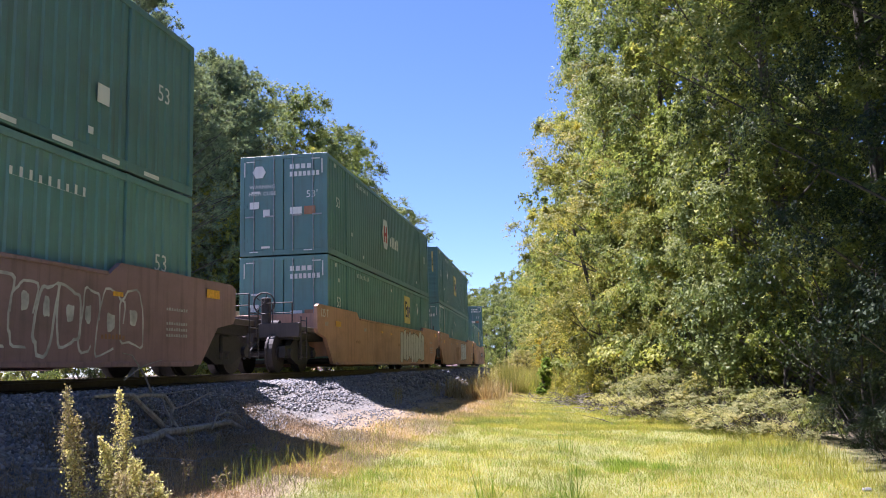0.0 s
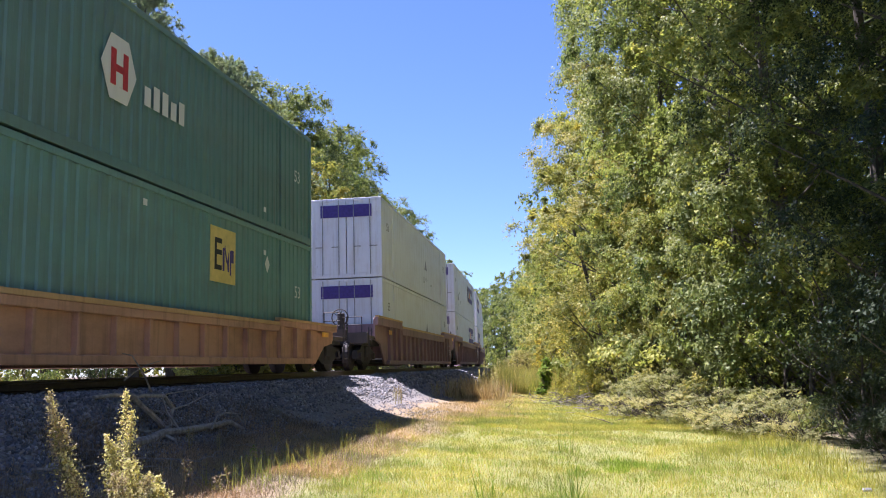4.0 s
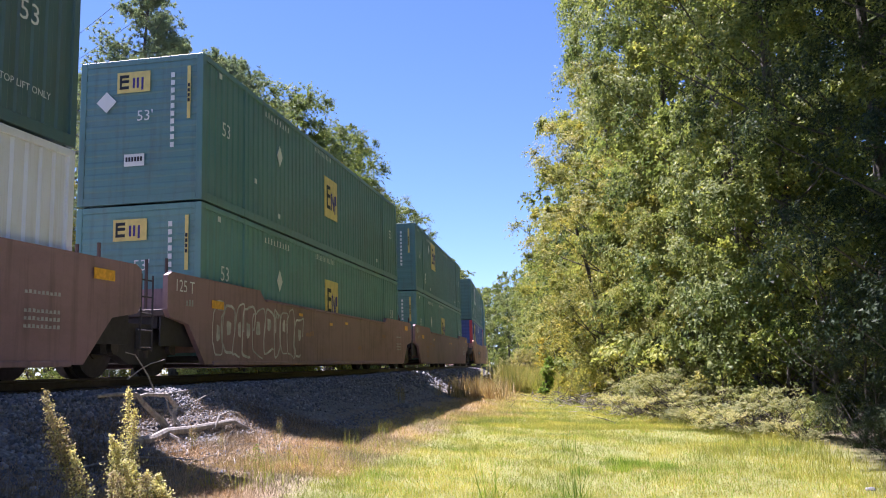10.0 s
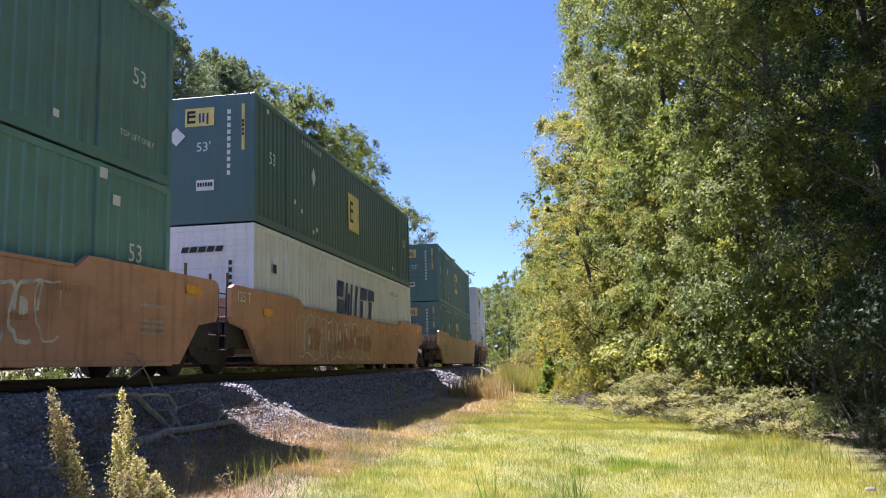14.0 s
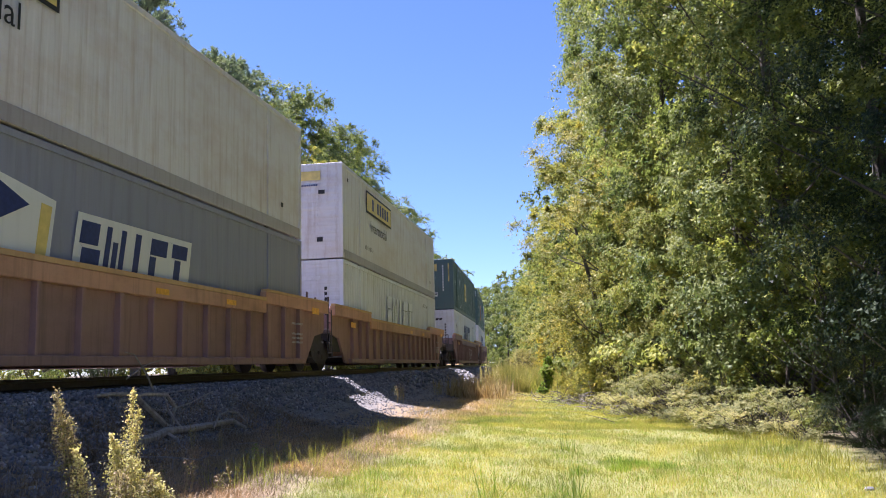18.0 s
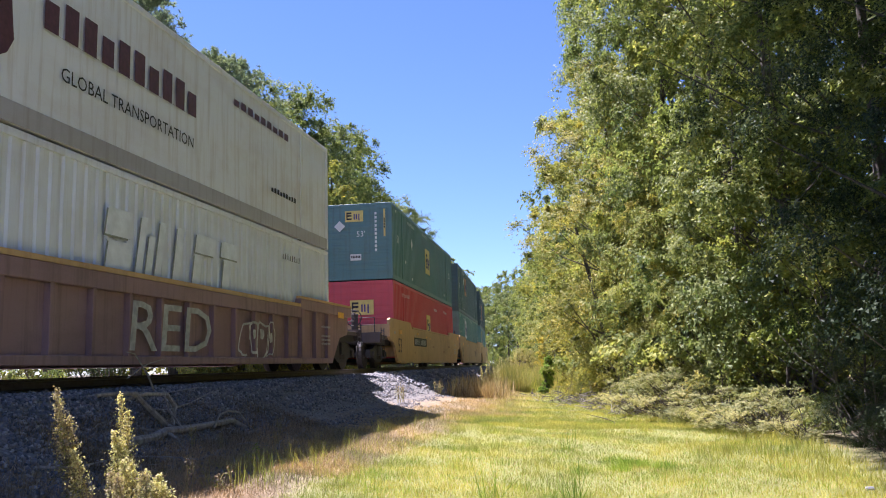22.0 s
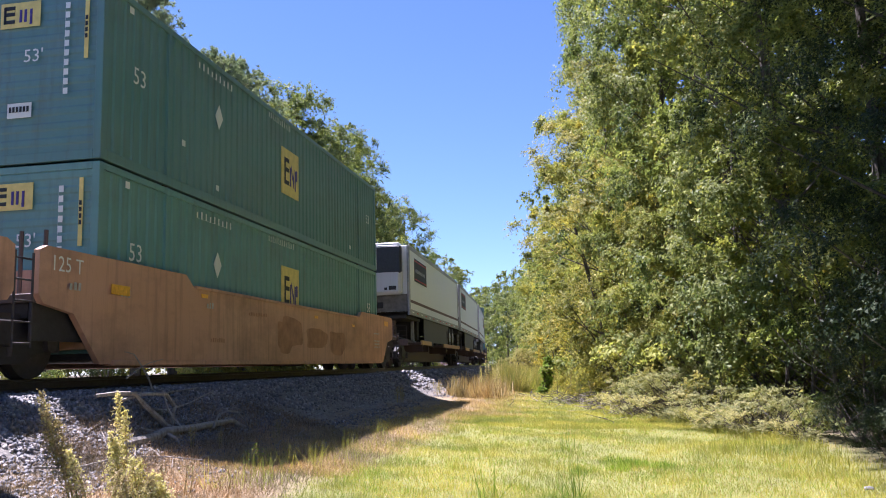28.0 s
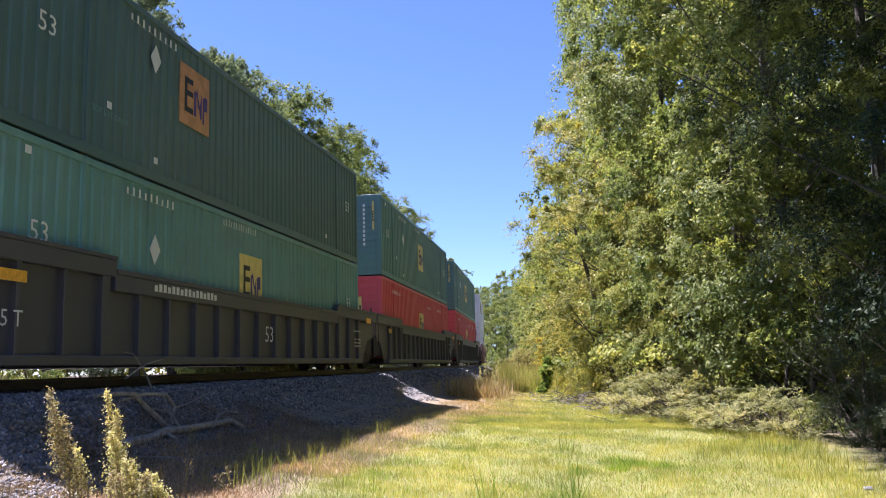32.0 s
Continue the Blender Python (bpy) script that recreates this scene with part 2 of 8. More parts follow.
GREEN = (0.105, 0.228, 0.225)
GREEN_LIGHT = (0.128, 0.285, 0.268)
GREEN_DARK = (0.070, 0.140, 0.142)
M = {
    "ground": material("ground_cover", ground_build),
    "stone": material("ballast_stone", island_stone),
    "bark": material("bark", bark_build((0.04, 0.034, 0.028), (0.13, 0.11, 0.09))),
    "dead_wood": material("dead_wood", bark_build((0.17, 0.15, 0.135), (0.40, 0.365, 0.33))),
    "tie": material("tie_wood", bark_build((0.03, 0.025, 0.02), (0.10, 0.08, 0.06))),
    "leaf_a": leafy("leaf_oak", (0.098, 0.132, 0.050), (0.318, 0.350, 0.124), None, 0, 0.42, 0.5, 0.15),
    "leaf_b": leafy("leaf_maple", (0.140, 0.176, 0.056), (0.358, 0.384, 0.128), (0.40, 0.34, 0.08), 0.12, 0.42, 0.5, 0.15),
    "leaf_c": leafy("leaf_autumn", (0.19, 0.198, 0.055), (0.385, 0.37, 0.112), (0.48, 0.39, 0.07), 0.2, 0.42, 0.5, 0.15),
    # shade of the right woods edge is put into this leaf colour
    "leaf_d": leafy("leaf_dark_for_shade", (0.018, 0.032, 0.018), (0.072, 0.094, 0.046), None, 0, 0.25, 0.5, 0.1),
    "leaf_yellow": leafy("leaf_yellow", (0.34, 0.28, 0.05), (0.56, 0.46, 0.08), (0.55, 0.42, 0.06), 0.2, 0.42),
    "leaf_brush": leafy("leaf_brush", (0.24, 0.23, 0.075), (0.40, 0.37, 0.14), (0.42, 0.30, 0.14), 0.2, 0.35),
    "leaf_pale": leafy("leaf_scrub", (0.185, 0.200, 0.095), (0.40, 0.395, 0.205), (0.36, 0.30, 0.18), 0.2, 0.45),
    "leaf_weed": leafy("leaf_weed", (0.20, 0.20, 0.08), (0.40, 0.37, 0.16), (0.26, 0.17, 0.10), 0.25),
    "litter": leafy("dead_litter", (0.21, 0.155, 0.11), (0.45, 0.335, 0.23), (0.54, 0.42, 0.32), 0.2, 0.1),
    "twiggy": leafy("twig_litter", (0.10, 0.075, 0.058), (0.30, 0.225, 0.17), (0.42, 0.33, 0.27), 0.15, 0.1),
    "needle": leafy("pine_needle", (0.155, 0.195, 0.142), (0.32, 0.365, 0.25), None, 0, 0.35),
    "grass": leafy("grass_blade", (0.268, 0.275, 0.062), (0.375, 0.362, 0.105), (0.45, 0.375, 0.15), 0.15, 0.45),
    "grass_green": leafy("fresh_grass", (0.14, 0.23, 0.03), (0.32, 0.42, 0.06), None, 0, 0.3),
    "dry": leafy("dry_grass", (0.27, 0.19, 0.10), (0.52, 0.40, 0.22), (0.58, 0.47, 0.31), 0.3, 0.2),
    "golden": leafy("goldenrod_bloom", (0.54, 0.49, 0.21), (0.80, 0.69, 0.37), (0.58, 0.46, 0.32), 0.25, 0.35),
    "faded_bloom": leafy("faded_bloom", (0.26, 0.20, 0.13), (0.52, 0.42, 0.30), (0.50, 0.46, 0.20), 0.3, 0.35),
    "rail": plain("rail_steel", (0.11, 0.085, 0.07), 0.5, 0.6),
    "black": plain("black_steel", (0.034, 0.031, 0.033), 0.75),
    "wheel": plain("wheel_steel", (0.058, 0.048, 0.047), 0.75, 0.1),
    "tyre": plain("tyre_rubber", (0.042, 0.040, 0.042), 0.8),
    "rim": plain("wheel_rim", (0.34, 0.345, 0.36), 0.35, 1.0, 0.1),
    "white": paint("white_decal", (0.78, 0.78, 0.76), 0.0, amount=0.1),
    "yellow": plain("yellow_decal", (0.76, 0.60, 0.18), 0.5, 0, 0.15, 5),
    "amber": plain("amber_reflector", (0.85, 0.42, 0.03), 0.4),
    "navy": plain("navy_decal", (0.025, 0.04, 0.16), 0.5),
    "violet": plain("violet_decal", (0.055, 0.03, 0.22), 0.5),
    "orange": plain("orange_decal", (0.75, 0.20, 0.02), 0.5),
    "ink": plain("dark_decal", (0.02, 0.02, 0.022), 0.6),
    "maroon": plain("maroon_decal", (0.10, 0.035, 0.045), 0.5),
    "red": plain("red_decal", (0.5, 0.03, 0.03), 0.5),
    "faded_orange": plain("faded_orange_decal", (0.56, 0.28, 0.12), 0.6, 0, 0.25, 5),
    "rust_decal": plain("weathered_decal", (0.36, 0.185, 0.105), 0.7, 0, 0.3, 3),
    "green": paint("green_container", GREEN, 0.45, amount=0.4, blotch=0.3),
    "green_light": paint("light_green_container", GREEN_LIGHT, 0.4, amount=0.35, blotch=0.3),
    "green_dark": paint("dark_green_container", GREEN_DARK, 0.45, amount=0.35, blotch=0.3),
    "slate": paint("slate_container", (0.040, 0.075, 0.076), 0.4, amount=0.3),
    "white_box": paint("white_container", (0.765, 0.785, 0.86), 0.03, (0.34, 0.29, 0.23), 0.4, blotch=0.25),
    "cream_box": paint("cream_container", (0.78, 0.785, 0.85), 0.03, (0.35, 0.25, 0.17), 0.5, blotch=0.3),
    "rusty_cream": paint("rusty_cream_container", (0.76, 0.74, 0.765), 0.03, (0.34, 0.22, 0.14), 0.5, blotch=0.4),
    "grey_box": paint("grey_container", (0.27, 0.28, 0.37), 0.15, amount=0.3),
    "blue_box": paint("blue_container", (0.055, 0.095, 0.40), 0.3, amount=0.35, blotch=0.25),
    "red_box": paint("red_container", (0.62, 0.065, 0.085), 0.2, amount=0.2),
    "trailer_white": paint("white_trailer", (0.80, 0.81, 0.84), 0.0, (0.4, 0.36, 0.3), 0.12, 0.35),
    "alu": plain("aluminium", (0.36, 0.36, 0.37), 0.5, 0.5, 0.25),
    "car_orange": paint("orange_car", (0.56, 0.30, 0.18), 0.35, (0.11, 0.065, 0.05), 0.5, 0.65, blotch=0.55),
    "car_tan": paint("tan_car", (0.58, 0.365, 0.15), 0.25, (0.17, 0.10, 0.06), 0.4, 0.6, blotch=0.4),
    "car_brown": paint("brown_car", (0.300, 0.176, 0.182), 0.4, (0.06, 0.048, 0.043), 0.5, 0.65, blotch=0.4),
    "car_rust": paint("rust_car", (0.33, 0.187, 0.160), 0.4, (0.09, 0.06, 0.05), 0.5, 0.65, blotch=0.4),
    "car_black": paint("black_car", (0.072, 0.069, 0.080), 0.4, (0.07, 0.06, 0.05), 0.4, 0.5),
    "grimy": paint("grimy_steel", (0.085, 0.062, 0.056), 0.3, (0.04, 0.034, 0.032), 0.6, 0.75, blotch=0.5),
    "dusty_rail": paint("dusty_foot_rail", (0.43, 0.415, 0.45), 0.05, (0.2, 0.16, 0.13), 0.5, 0.6, blotch=0.4),
    "streak": plain("dark_streak", (0.30, 0.31, 0.29), 0.6, 0, 0.4, 6),
    "white_patch": plain("white_patch_paint", (0.80, 0.82, 0.88), 0.5, 0, 0.12, 4),
    "graffiti": plain("graffiti_silver", (0.64, 0.61, 0.61), 0.5, 0, 0.2, 3),
    "spray_dark": plain("graffiti_dark", (0.10, 0.07, 0.075), 0.6, 0, 0.3, 4),
    "spray_grey": plain("graffiti_grey", (0.30, 0.24, 0.25), 0.6, 0, 0.4, 3),
    "spray_pale": plain("graffiti_pale", (0.54, 0.52, 0.50), 0.6, 0, 0.45, 3),
    "faded_white": plain("faded_white_decal", (0.42, 0.42, 0.41), 0.6, 0, 0.3, 8),
}


# ------------------------------------------------------------------ mesh tools
def linked(bm):
    """Joins the pieces of a rail, ladder or emblem by hairlines at their nearest corners, so that they are one piece."""
    bm.verts.ensure_lookup_table()
    left, groups = set(bm.verts), []
    while left:
        todo, group = [left.pop()], []
        while todo:
            v = todo.pop()
            group.append(v)
            for e in v.link_edges:
                o = e.other_vert(v)
                if o in left:
                    left.discard(o)
                    todo.append(o)
        groups.append(group)
    groups.sort(key=len)
    done = list(groups[0])
    rest = groups[1:]
    while rest:
        d, a, b, g = min(((a.co - b.co).length, i, j, k) for k, grp in enumerate(rest) for i, a in enumerate(done) for j, b in enumerate(grp))
        va, vb = done[a], rest[g][b]
        bm.faces.new((va, vb, min(vb.link_edges, key=lambda e: e.calc_length()).other_vert(vb)))
        done += rest.pop(g)
    return bm


def part(name, bm, mat, parent=None, label=""):
    """Links a bmesh (or ready mesh) as one object under its thing."""
    if isinstance(bm, bmesh.types.BMesh):
        if name in ("logo_shape", "logo", "badge", "vent", "edge_line", "emblem_shape", "crest", "stanchion"):
            linked(bm)
        me = bpy.data.meshes.new(name)
        bm.to_mesh(me)
        bm.free()
    else:
        me = bm
    if not me.materials:
        me.materials.append(mat)
    ob = new(name, me)
    if parent is not None:
        ob.parent = parent
    if label:
        tagged(ob, label)
    return ob


def add_box(bm, x0, x1, y0, y1, z0, z1):
    v = [bm.verts.new(p) for p in itertools.product((x0, x1), (y0, y1), (z0, z1))]
    for f in ((0, 1, 3, 2), (4, 6, 7, 5), (0, 4, 5, 1), (2, 3, 7, 6), (0, 2, 6, 4), (1, 5, 7, 3)):
        bm.faces.new([v[i] for i in f])
    return v


def box(x0, x1, y0, y1, z0, z1, bevel=0.0):
    bm = bmesh.new()
    add_box(bm, x0, x1, y0, y1, z0, z1)
    if bevel:
        bmesh.ops.bevel(bm, geom=bm.edges[:], offset=bevel, segments=1, affect="EDGES", profile=0.5)
    return bm


def add_rod(bm, p, q, r0, r1=None, n=8):
    p, q = Vector(p), Vector(q)
    r1 = r0 if r1 is None else r1
    axis = (q - p).normalized()
    u = axis.orthogonal().normalized()
    w = axis.cross(u)
    ring = []
    for c, r in ((p, r0), (q, r1)):
        ring.append([bm.verts.new(c + (u * math.cos(2 * math.pi * i / n) + w * math.sin(2 * math.pi * i / n)) * r) for i in range(n)])
    for i in range(n):
        j = (i + 1) % n
        bm.faces.new((ring[0][i], ring[0][j], ring[1][j], ring[1][i]))
    bm.faces.new(ring[0][::-1])
    bm.faces.new(ring[1])


def rod(p, q, r0, r1=None, n=8):
    bm = bmesh.new()
    add_rod(bm, p, q, r0, r1, n)
    return bm


def add_path(bm, pts, r0, r1, n=6):
    """A tapering tube along a line of points."""
    rings = []
    for k, p in enumerate(pts):
        a = pts[max(0, k - 1)]
        b = pts[min(len(pts) - 1, k + 1)]
        axis = (b - a).normalized()
        u = axis.cross(Vector((0.31, 0.2, 0.93))).normalized()
        w = axis.cross(u)
        r = r0 + (r1 - r0) * k / (len(pts) - 1)
        rings.append([bm.verts.new(p + (u * math.cos(2 * math.pi * i / n) + w * math.sin(2 * math.pi * i / n)) * r) for i in range(n)])
    for a, b in zip(rings, rings[1:]):
        for i in range(n):
            bm.faces.new((a[i], a[(i + 1) % n], b[(i + 1) % n], b[i]))
    bm.faces.new(rings[0][::-1])
    bm.faces.new(rings[-1])


def prism(outline, axis, lo, hi):
    """A flat outline pushed from lo to hi along an axis ('x': outline in y, z; 'y': in x, z; 'z': in x, y)."""
    bm = bmesh.new()
    place = {"x": lambda a, b, c: (c, a, b), "y": lambda a, b, c: (a, c, b), "z": lambda a, b, c: (a, b, c)}[axis]
    low = [bm.verts.new(place(a, b, lo)) for a, b in outline]
    top = [bm.verts.new(place(a, b, hi)) for a, b in outline]
    bm.faces.new(low[::-1])
    bm.faces.new(top)
    for i in range(len(outline)):
        j = (i + 1) % len(outline)
        bm.faces.new((low[i], low[j], top[j], top[i]))
    bmesh.ops.recalc_face_normals(bm, faces=bm.faces[:])
    return bm


def mesh_np(name, verts, faces):
    """A mesh from numpy arrays, all faces with the same number of corners."""
    me = bpy.data.meshes.new(name)
    n, k = faces.shape
    me.vertices.add(len(verts))
    me.vertices.foreach_set("co", verts.astype(np.float32).ravel())
    me.loops.add(n * k)
    me.loops.foreach_set("vertex_index", faces.astype(np.int32).ravel())
    me.polygons.add(n)
    me.polygons.foreach_set("loop_start", np.arange(0, n * k, k, dtype=np.int32))
    me.update(calc_edges=True)
    return me


def smooth(ob):
    ob.data.polygons.foreach_set("use_smooth", np.ones(len(ob.data.polygons), dtype=bool))
    return ob


# ------------------------------------------------------------------ ground
PROFILE_D = np.array([-420, -60, -15, -8, -5, -3.3, -1.95, -1.5, 0, 1.5, 1.95, 3.15, 3.9, 4.7, 5.6, 8.8, 11, 14, 25, 420.0])
PROFILE_Z = np.array([0.5, -0.2, -0.6, -0.85, -1.0, -0.95, -0.27, -0.2, -0.2, -0.2, -0.27, -0.93, -1.08, -1.16, -1.26, -1.45, -1.46, -1.35, -1.0, 0.3])


def ground_z(s, d):
    """Height of the ground at s along and d beside the track."""
    z = np.interp(d, PROFILE_D, PROFILE_Z)
    rough = np.clip((np.abs(d) - 2.6) / 1.5, 0, 1)
    z = z + rough * (0.018 * np.sin(s * 1.7 + d * 0.9) + 0.02 * np.sin(s * 0.63 - d * 1.9 + 1.0) + 0.008 * np.sin(3.1 * s + 2.3 * d))
    return z


def sd_to_xy(s, d):
    """Track coordinates to the plan, for arrays."""
    s, d = np.broadcast_arrays(np.asarray(s, float), np.asarray(d, float))
    h = np.clip(s, 0, BEND_END) / RADIUS
    cx = TRACK_X - RADIUS
    x = cx + (RADIUS + d) * np.cos(h)
    y = (RADIUS + d) * np.sin(h)
    over = np.maximum(s - BEND_END, 0)
    x = x - np.sin(h) * over
    y = y + np.cos(h) * over + np.minimum(s, 0)
    return x, y


def on_ground(s, d, lift=0.0):
    x, y = sd_to_xy(s, d)
    return Vector((float(x), float(y), float(ground_z(s, d)) + lift))


ss = np.unique(np.concatenate([np.arange(-900, -20, 40), np.arange(-20, 4, 2), np.arange(4, 45, 0.3), np.arange(45, 120, 1.5), np.arange(120, 300, 15), np.arange(300, 1500, 100)]))
dd = np.unique(np.concatenate([np.arange(-420, -20, 25), np.arange(-20, -4, 1.0), np.arange(-4, 14, 0.25), np.arange(14, 30, 1.5), np.arange(30, 420, 25)]))
S, Dm = np.meshgrid(ss, dd, indexing="ij")
gx, gy = sd_to_xy(S, Dm)
gz = ground_z(S, Dm)
gv = np.stack([gx, gy, gz], -1).reshape(-1, 3)
ni, nj = len(ss), len(dd)
idx = np.arange(ni * nj).reshape(ni, nj)
gf = np.stack([idx[:-1, :-1], idx[:-1, 1:], idx[1:, 1:], idx[1:, :-1]], -1).reshape(-1, 4)[:, ::-1]
me = mesh_np("ground", gv, gf)
lat = me.attributes.new("lateral", "FLOAT", "POINT")
lat.data.foreach_set("value", Dm.astype(np.float32).ravel())
me.materials.append(M["ground"])
ground = smooth(new("ground", me))
tagged(ground, "railway embankment ground with ballast, dry soil and thatch", "ground", kind="structure")

# ------------------------------------------------------------------ track
RAIL = [(-0.07, -0.17), (0.07, -0.17), (0.07, -0.155), (0.012, -0.135), (0.012, -0.045), (0.037, -0.035), (0.037, -0.006), (0.03, 0.0),
        (-0.03, 0.0), (-0.037, -0.006), (-0.037, -0.035), (-0.012, -0.045), (-0.012, -0.135), (-0.07, -0.155)]
track = tagged(new("railway_track"), "single railway track with steel rails on dark wooden ties", "railway track", kind="structure")
rail_s = np.concatenate([np.arange(-700, 0, 50), np.arange(0, BEND_END, 4), np.arange(BEND_END, 900, 40)])
for off in (-0.755, 0.755):
    bm = bmesh.new()
    rings = []
    for s in rail_s:
        x, y = sd_to_xy(s, off)
        h = heading(s)
        rings.append([bm.verts.new((float(x) + a * math.cos(h), float(y) + a * math.sin(h), b)) for a, b in RAIL])
    for a, b in zip(rings, rings[1:]):
        for i in range(len(RAIL)):
            j = (i + 1) % len(RAIL)
            bm.faces.new((a[i], b[i], b[j], a[j]))
    part("rail", bm, M["rail"], track, "rusty steel rail")
tie_mesh = None
for k in range(150):
    s = 2 + k * 0.53
    if tie_mesh is None:
        ob = part("tie", box(-1.3, 1.3, -0.115, 0.115, -0.36, -0.172, 0.01), M["tie"], track)
        tie_mesh = ob.data
    else:
        ob = part("tie", tie_mesh, M["tie"], track)
    ob.matrix_basis = Matrix.Translation(track_point(s)) @ pose(0, 0, 0, 0, 0, math.degrees(heading(s)) + random.uniform(-1, 1))

# ------------------------------------------------------------------ ballast stones
rng = np.random.default_rng(3)


def stones(name, s0, s1, d0, d1, per_m2, size0, size1, label, sink=0.3):
    n = int((s1 - s0) * (d1 - d0) * per_m2)
    s, d = rng.uniform(s0, s1, n), rng.uniform(d0, d1, n)
    d = d + 0.15 * np.sin(s * 2.1) * (d > d1 - 0.5)
    x, y = sd_to_xy(s, d)
    size = rng.uniform(size0, size1, n)
    z = ground_z(s, d) + size * (0.5 - sink) * rng.uniform(0.6, 1.6, n)
    cube = np.array(list(itertools.product((-1, 1), (-1, 1), (-1, 1))), float) * 0.5
    v = cube[None] * rng.uniform(0.4, 1.2, (n, 8, 3)) * size[:, None, None] * np.array([1, 0.85, 0.7])
    q = rng.normal(size=(n, 4))
    q /= np.linalg.norm(q, axis=1)[:, None]
    w, a, b, c = q.T
    rot = np.stack([1 - 2 * (b * b + c * c), 2 * (a * b - c * w), 2 * (a * c + b * w), 2 * (a * b + c * w), 1 - 2 * (a * a + c * c), 2 * (b * c - a * w),
                    2 * (a * c - b * w), 2 * (b * c + a * w), 1 - 2 * (a * a + b * b)], -1).reshape(n, 3, 3)
    v = np.einsum("nij,nkj->nki", rot, v) + np.stack([x, y, z], -1)[:, None]
    quad = np.array([(0, 1, 3, 2), (4, 6, 7, 5), (0, 4, 5, 1), (2, 3, 7, 6), (0, 2, 6, 4), (1, 5, 7, 3)])
    f = quad[None] + (np.arange(n) * 8)[:, None, None]
    me = mesh_np(name, v.reshape(-1, 3), f.reshape(-1, 4))
    me.materials.append(M["stone"])
    return tagged(new(name, me), label, "ballast", kind="stuff")


stones("ballast_stones", 4, 14, 1.35, 3.2, 620, 0.024, 0.058, "loose grey crushed-stone railway ballast")
stones("ballast_stones", 14, 26, 1.35, 2.75, 380, 0.03, 0.068, "loose grey crushed-stone railway ballast")
stones("ballast_stones", 26, 75, 1.35, 2.7, 70, 0.06, 0.14, "loose grey crushed-stone railway ballast")
stones("ballast_stones", 4, 60, -0.9, 0.9, 30, 0.05, 0.09, "loose grey crushed-stone ballast between the ties")
stones("gravel", 14, 32, 2.65, 3.6, 90, 0.02, 0.05, "fine grey gravel at the foot of the ballast")
stones("ballast_stones", 3.5, 8.5, 3.15, 3.75, 420, 0.022, 0.055, "loose grey crushed-stone railway ballast")
stones("gravel", 5, 22, 3.3, 4.6, 90, 0.015, 0.045, "scattered pale gravel on dry soil")


# ------------------------------------------------------------------ lettering
TEXT_CACHE = {}


def text_mesh(body, size):
    """Flat mesh of a short text in the built-in font, centred, in the x-z plane, facing -y."""
    key = (body, size)
    if key not in TEXT_CACHE:
        cu = bpy.data.curves.new("lettering", "FONT")
        cu.body, cu.size, cu.align_x, cu.align_y = body, size, "CENTER", "CENTER"
        cu.resolution_u = 2
        ob = new("lettering", cu)
        bpy.context.view_layer.update()
        me = bpy.data.meshes.new_from_object(ob.evaluated_get(bpy.context.evaluated_depsgraph_get()))
        bpy.data.objects.remove(ob)
        me.transform(Matrix.Rotation(radians(90), 4, "X"))
        TEXT_CACHE[key] = me
    return TEXT_CACHE[key].copy()


def on_side(me, x, y, z, shear=0.0, sx=1.0):
    """Turn flat lettering onto the side that faces +x, reading from the far end towards the near end."""
    me.transform(Matrix(((0, -1, 0, x), (sx, 0, shear, y), (0, 0, 1, z), (0, 0, 0, 1))))
    return me


def on_end(me, x, y, z):
    me.transform(Matrix.Translation((x, y, z)))
    return me


def comb(spans, low, place):
    """A row of upright bars joined by a hairline at the foot: one flat piece. spans: (start, end, height)."""
    bm = bmesh.new()
    eps, last = 0.004, None
    for a, b, h in spans:
        v = [bm.verts.new(place(*p)) for p in ((a, low), (b, low), (b, low + eps), (b, low + h), (a, low + h), (a, low + eps))]
        bm.faces.new(v)
        if last:
            bm.faces.new((last[1], v[0], v[5], last[2]))
        last = v
    return bm


def bars_side(x, y0, z0, count, w, h, gap, fat=0.006):
    """A row of plain bars that stands for small writing, on the +x side."""
    return comb([(y0 + k * (w + gap), y0 + k * (w + gap) + w, h * (1.0 if k % 3 else 0.8)) for k in range(count)], z0, lambda a, b: (x + fat, a, b))


def bars_end(x0, y, z0, count, w, h, gap, down=False):
    if down:
        return comb([(z0 - count * (h + gap) + k * (h + gap), z0 - count * (h + gap) + k * (h + gap) + h, w) for k in range(count)], x0, lambda a, b: (b, y - 0.006, a))
    return comb([(x0 + k * (w + gap), x0 + k * (w + gap) + w, h) for k in range(count)], z0, lambda a, b: (a, y - 0.006, b))


def quads_side(x, shapes, fat=0.006):
    """Flat shapes on the +x side: each a list of (y, z)."""
    bm = bmesh.new()
    for sh in shapes:
        lo = [bm.verts.new((x, a, b)) for a, b in sh]
        hi = [bm.verts.new((x + fat, a, b)) for a, b in sh]
        bm.faces.new(lo[::-1])
        bm.faces.new(hi)
        for i in range(len(sh)):
            j = (i + 1) % len(sh)
            bm.faces.new((lo[i], lo[j], hi[j], hi[i]))
    bmesh.ops.recalc_face_normals(bm, faces=bm.faces[:])
    return bm


def rect(y0, y1, z0, z1):
    return [(y0, z0), (y1, z0), (y1, z1), (y0, z1)]


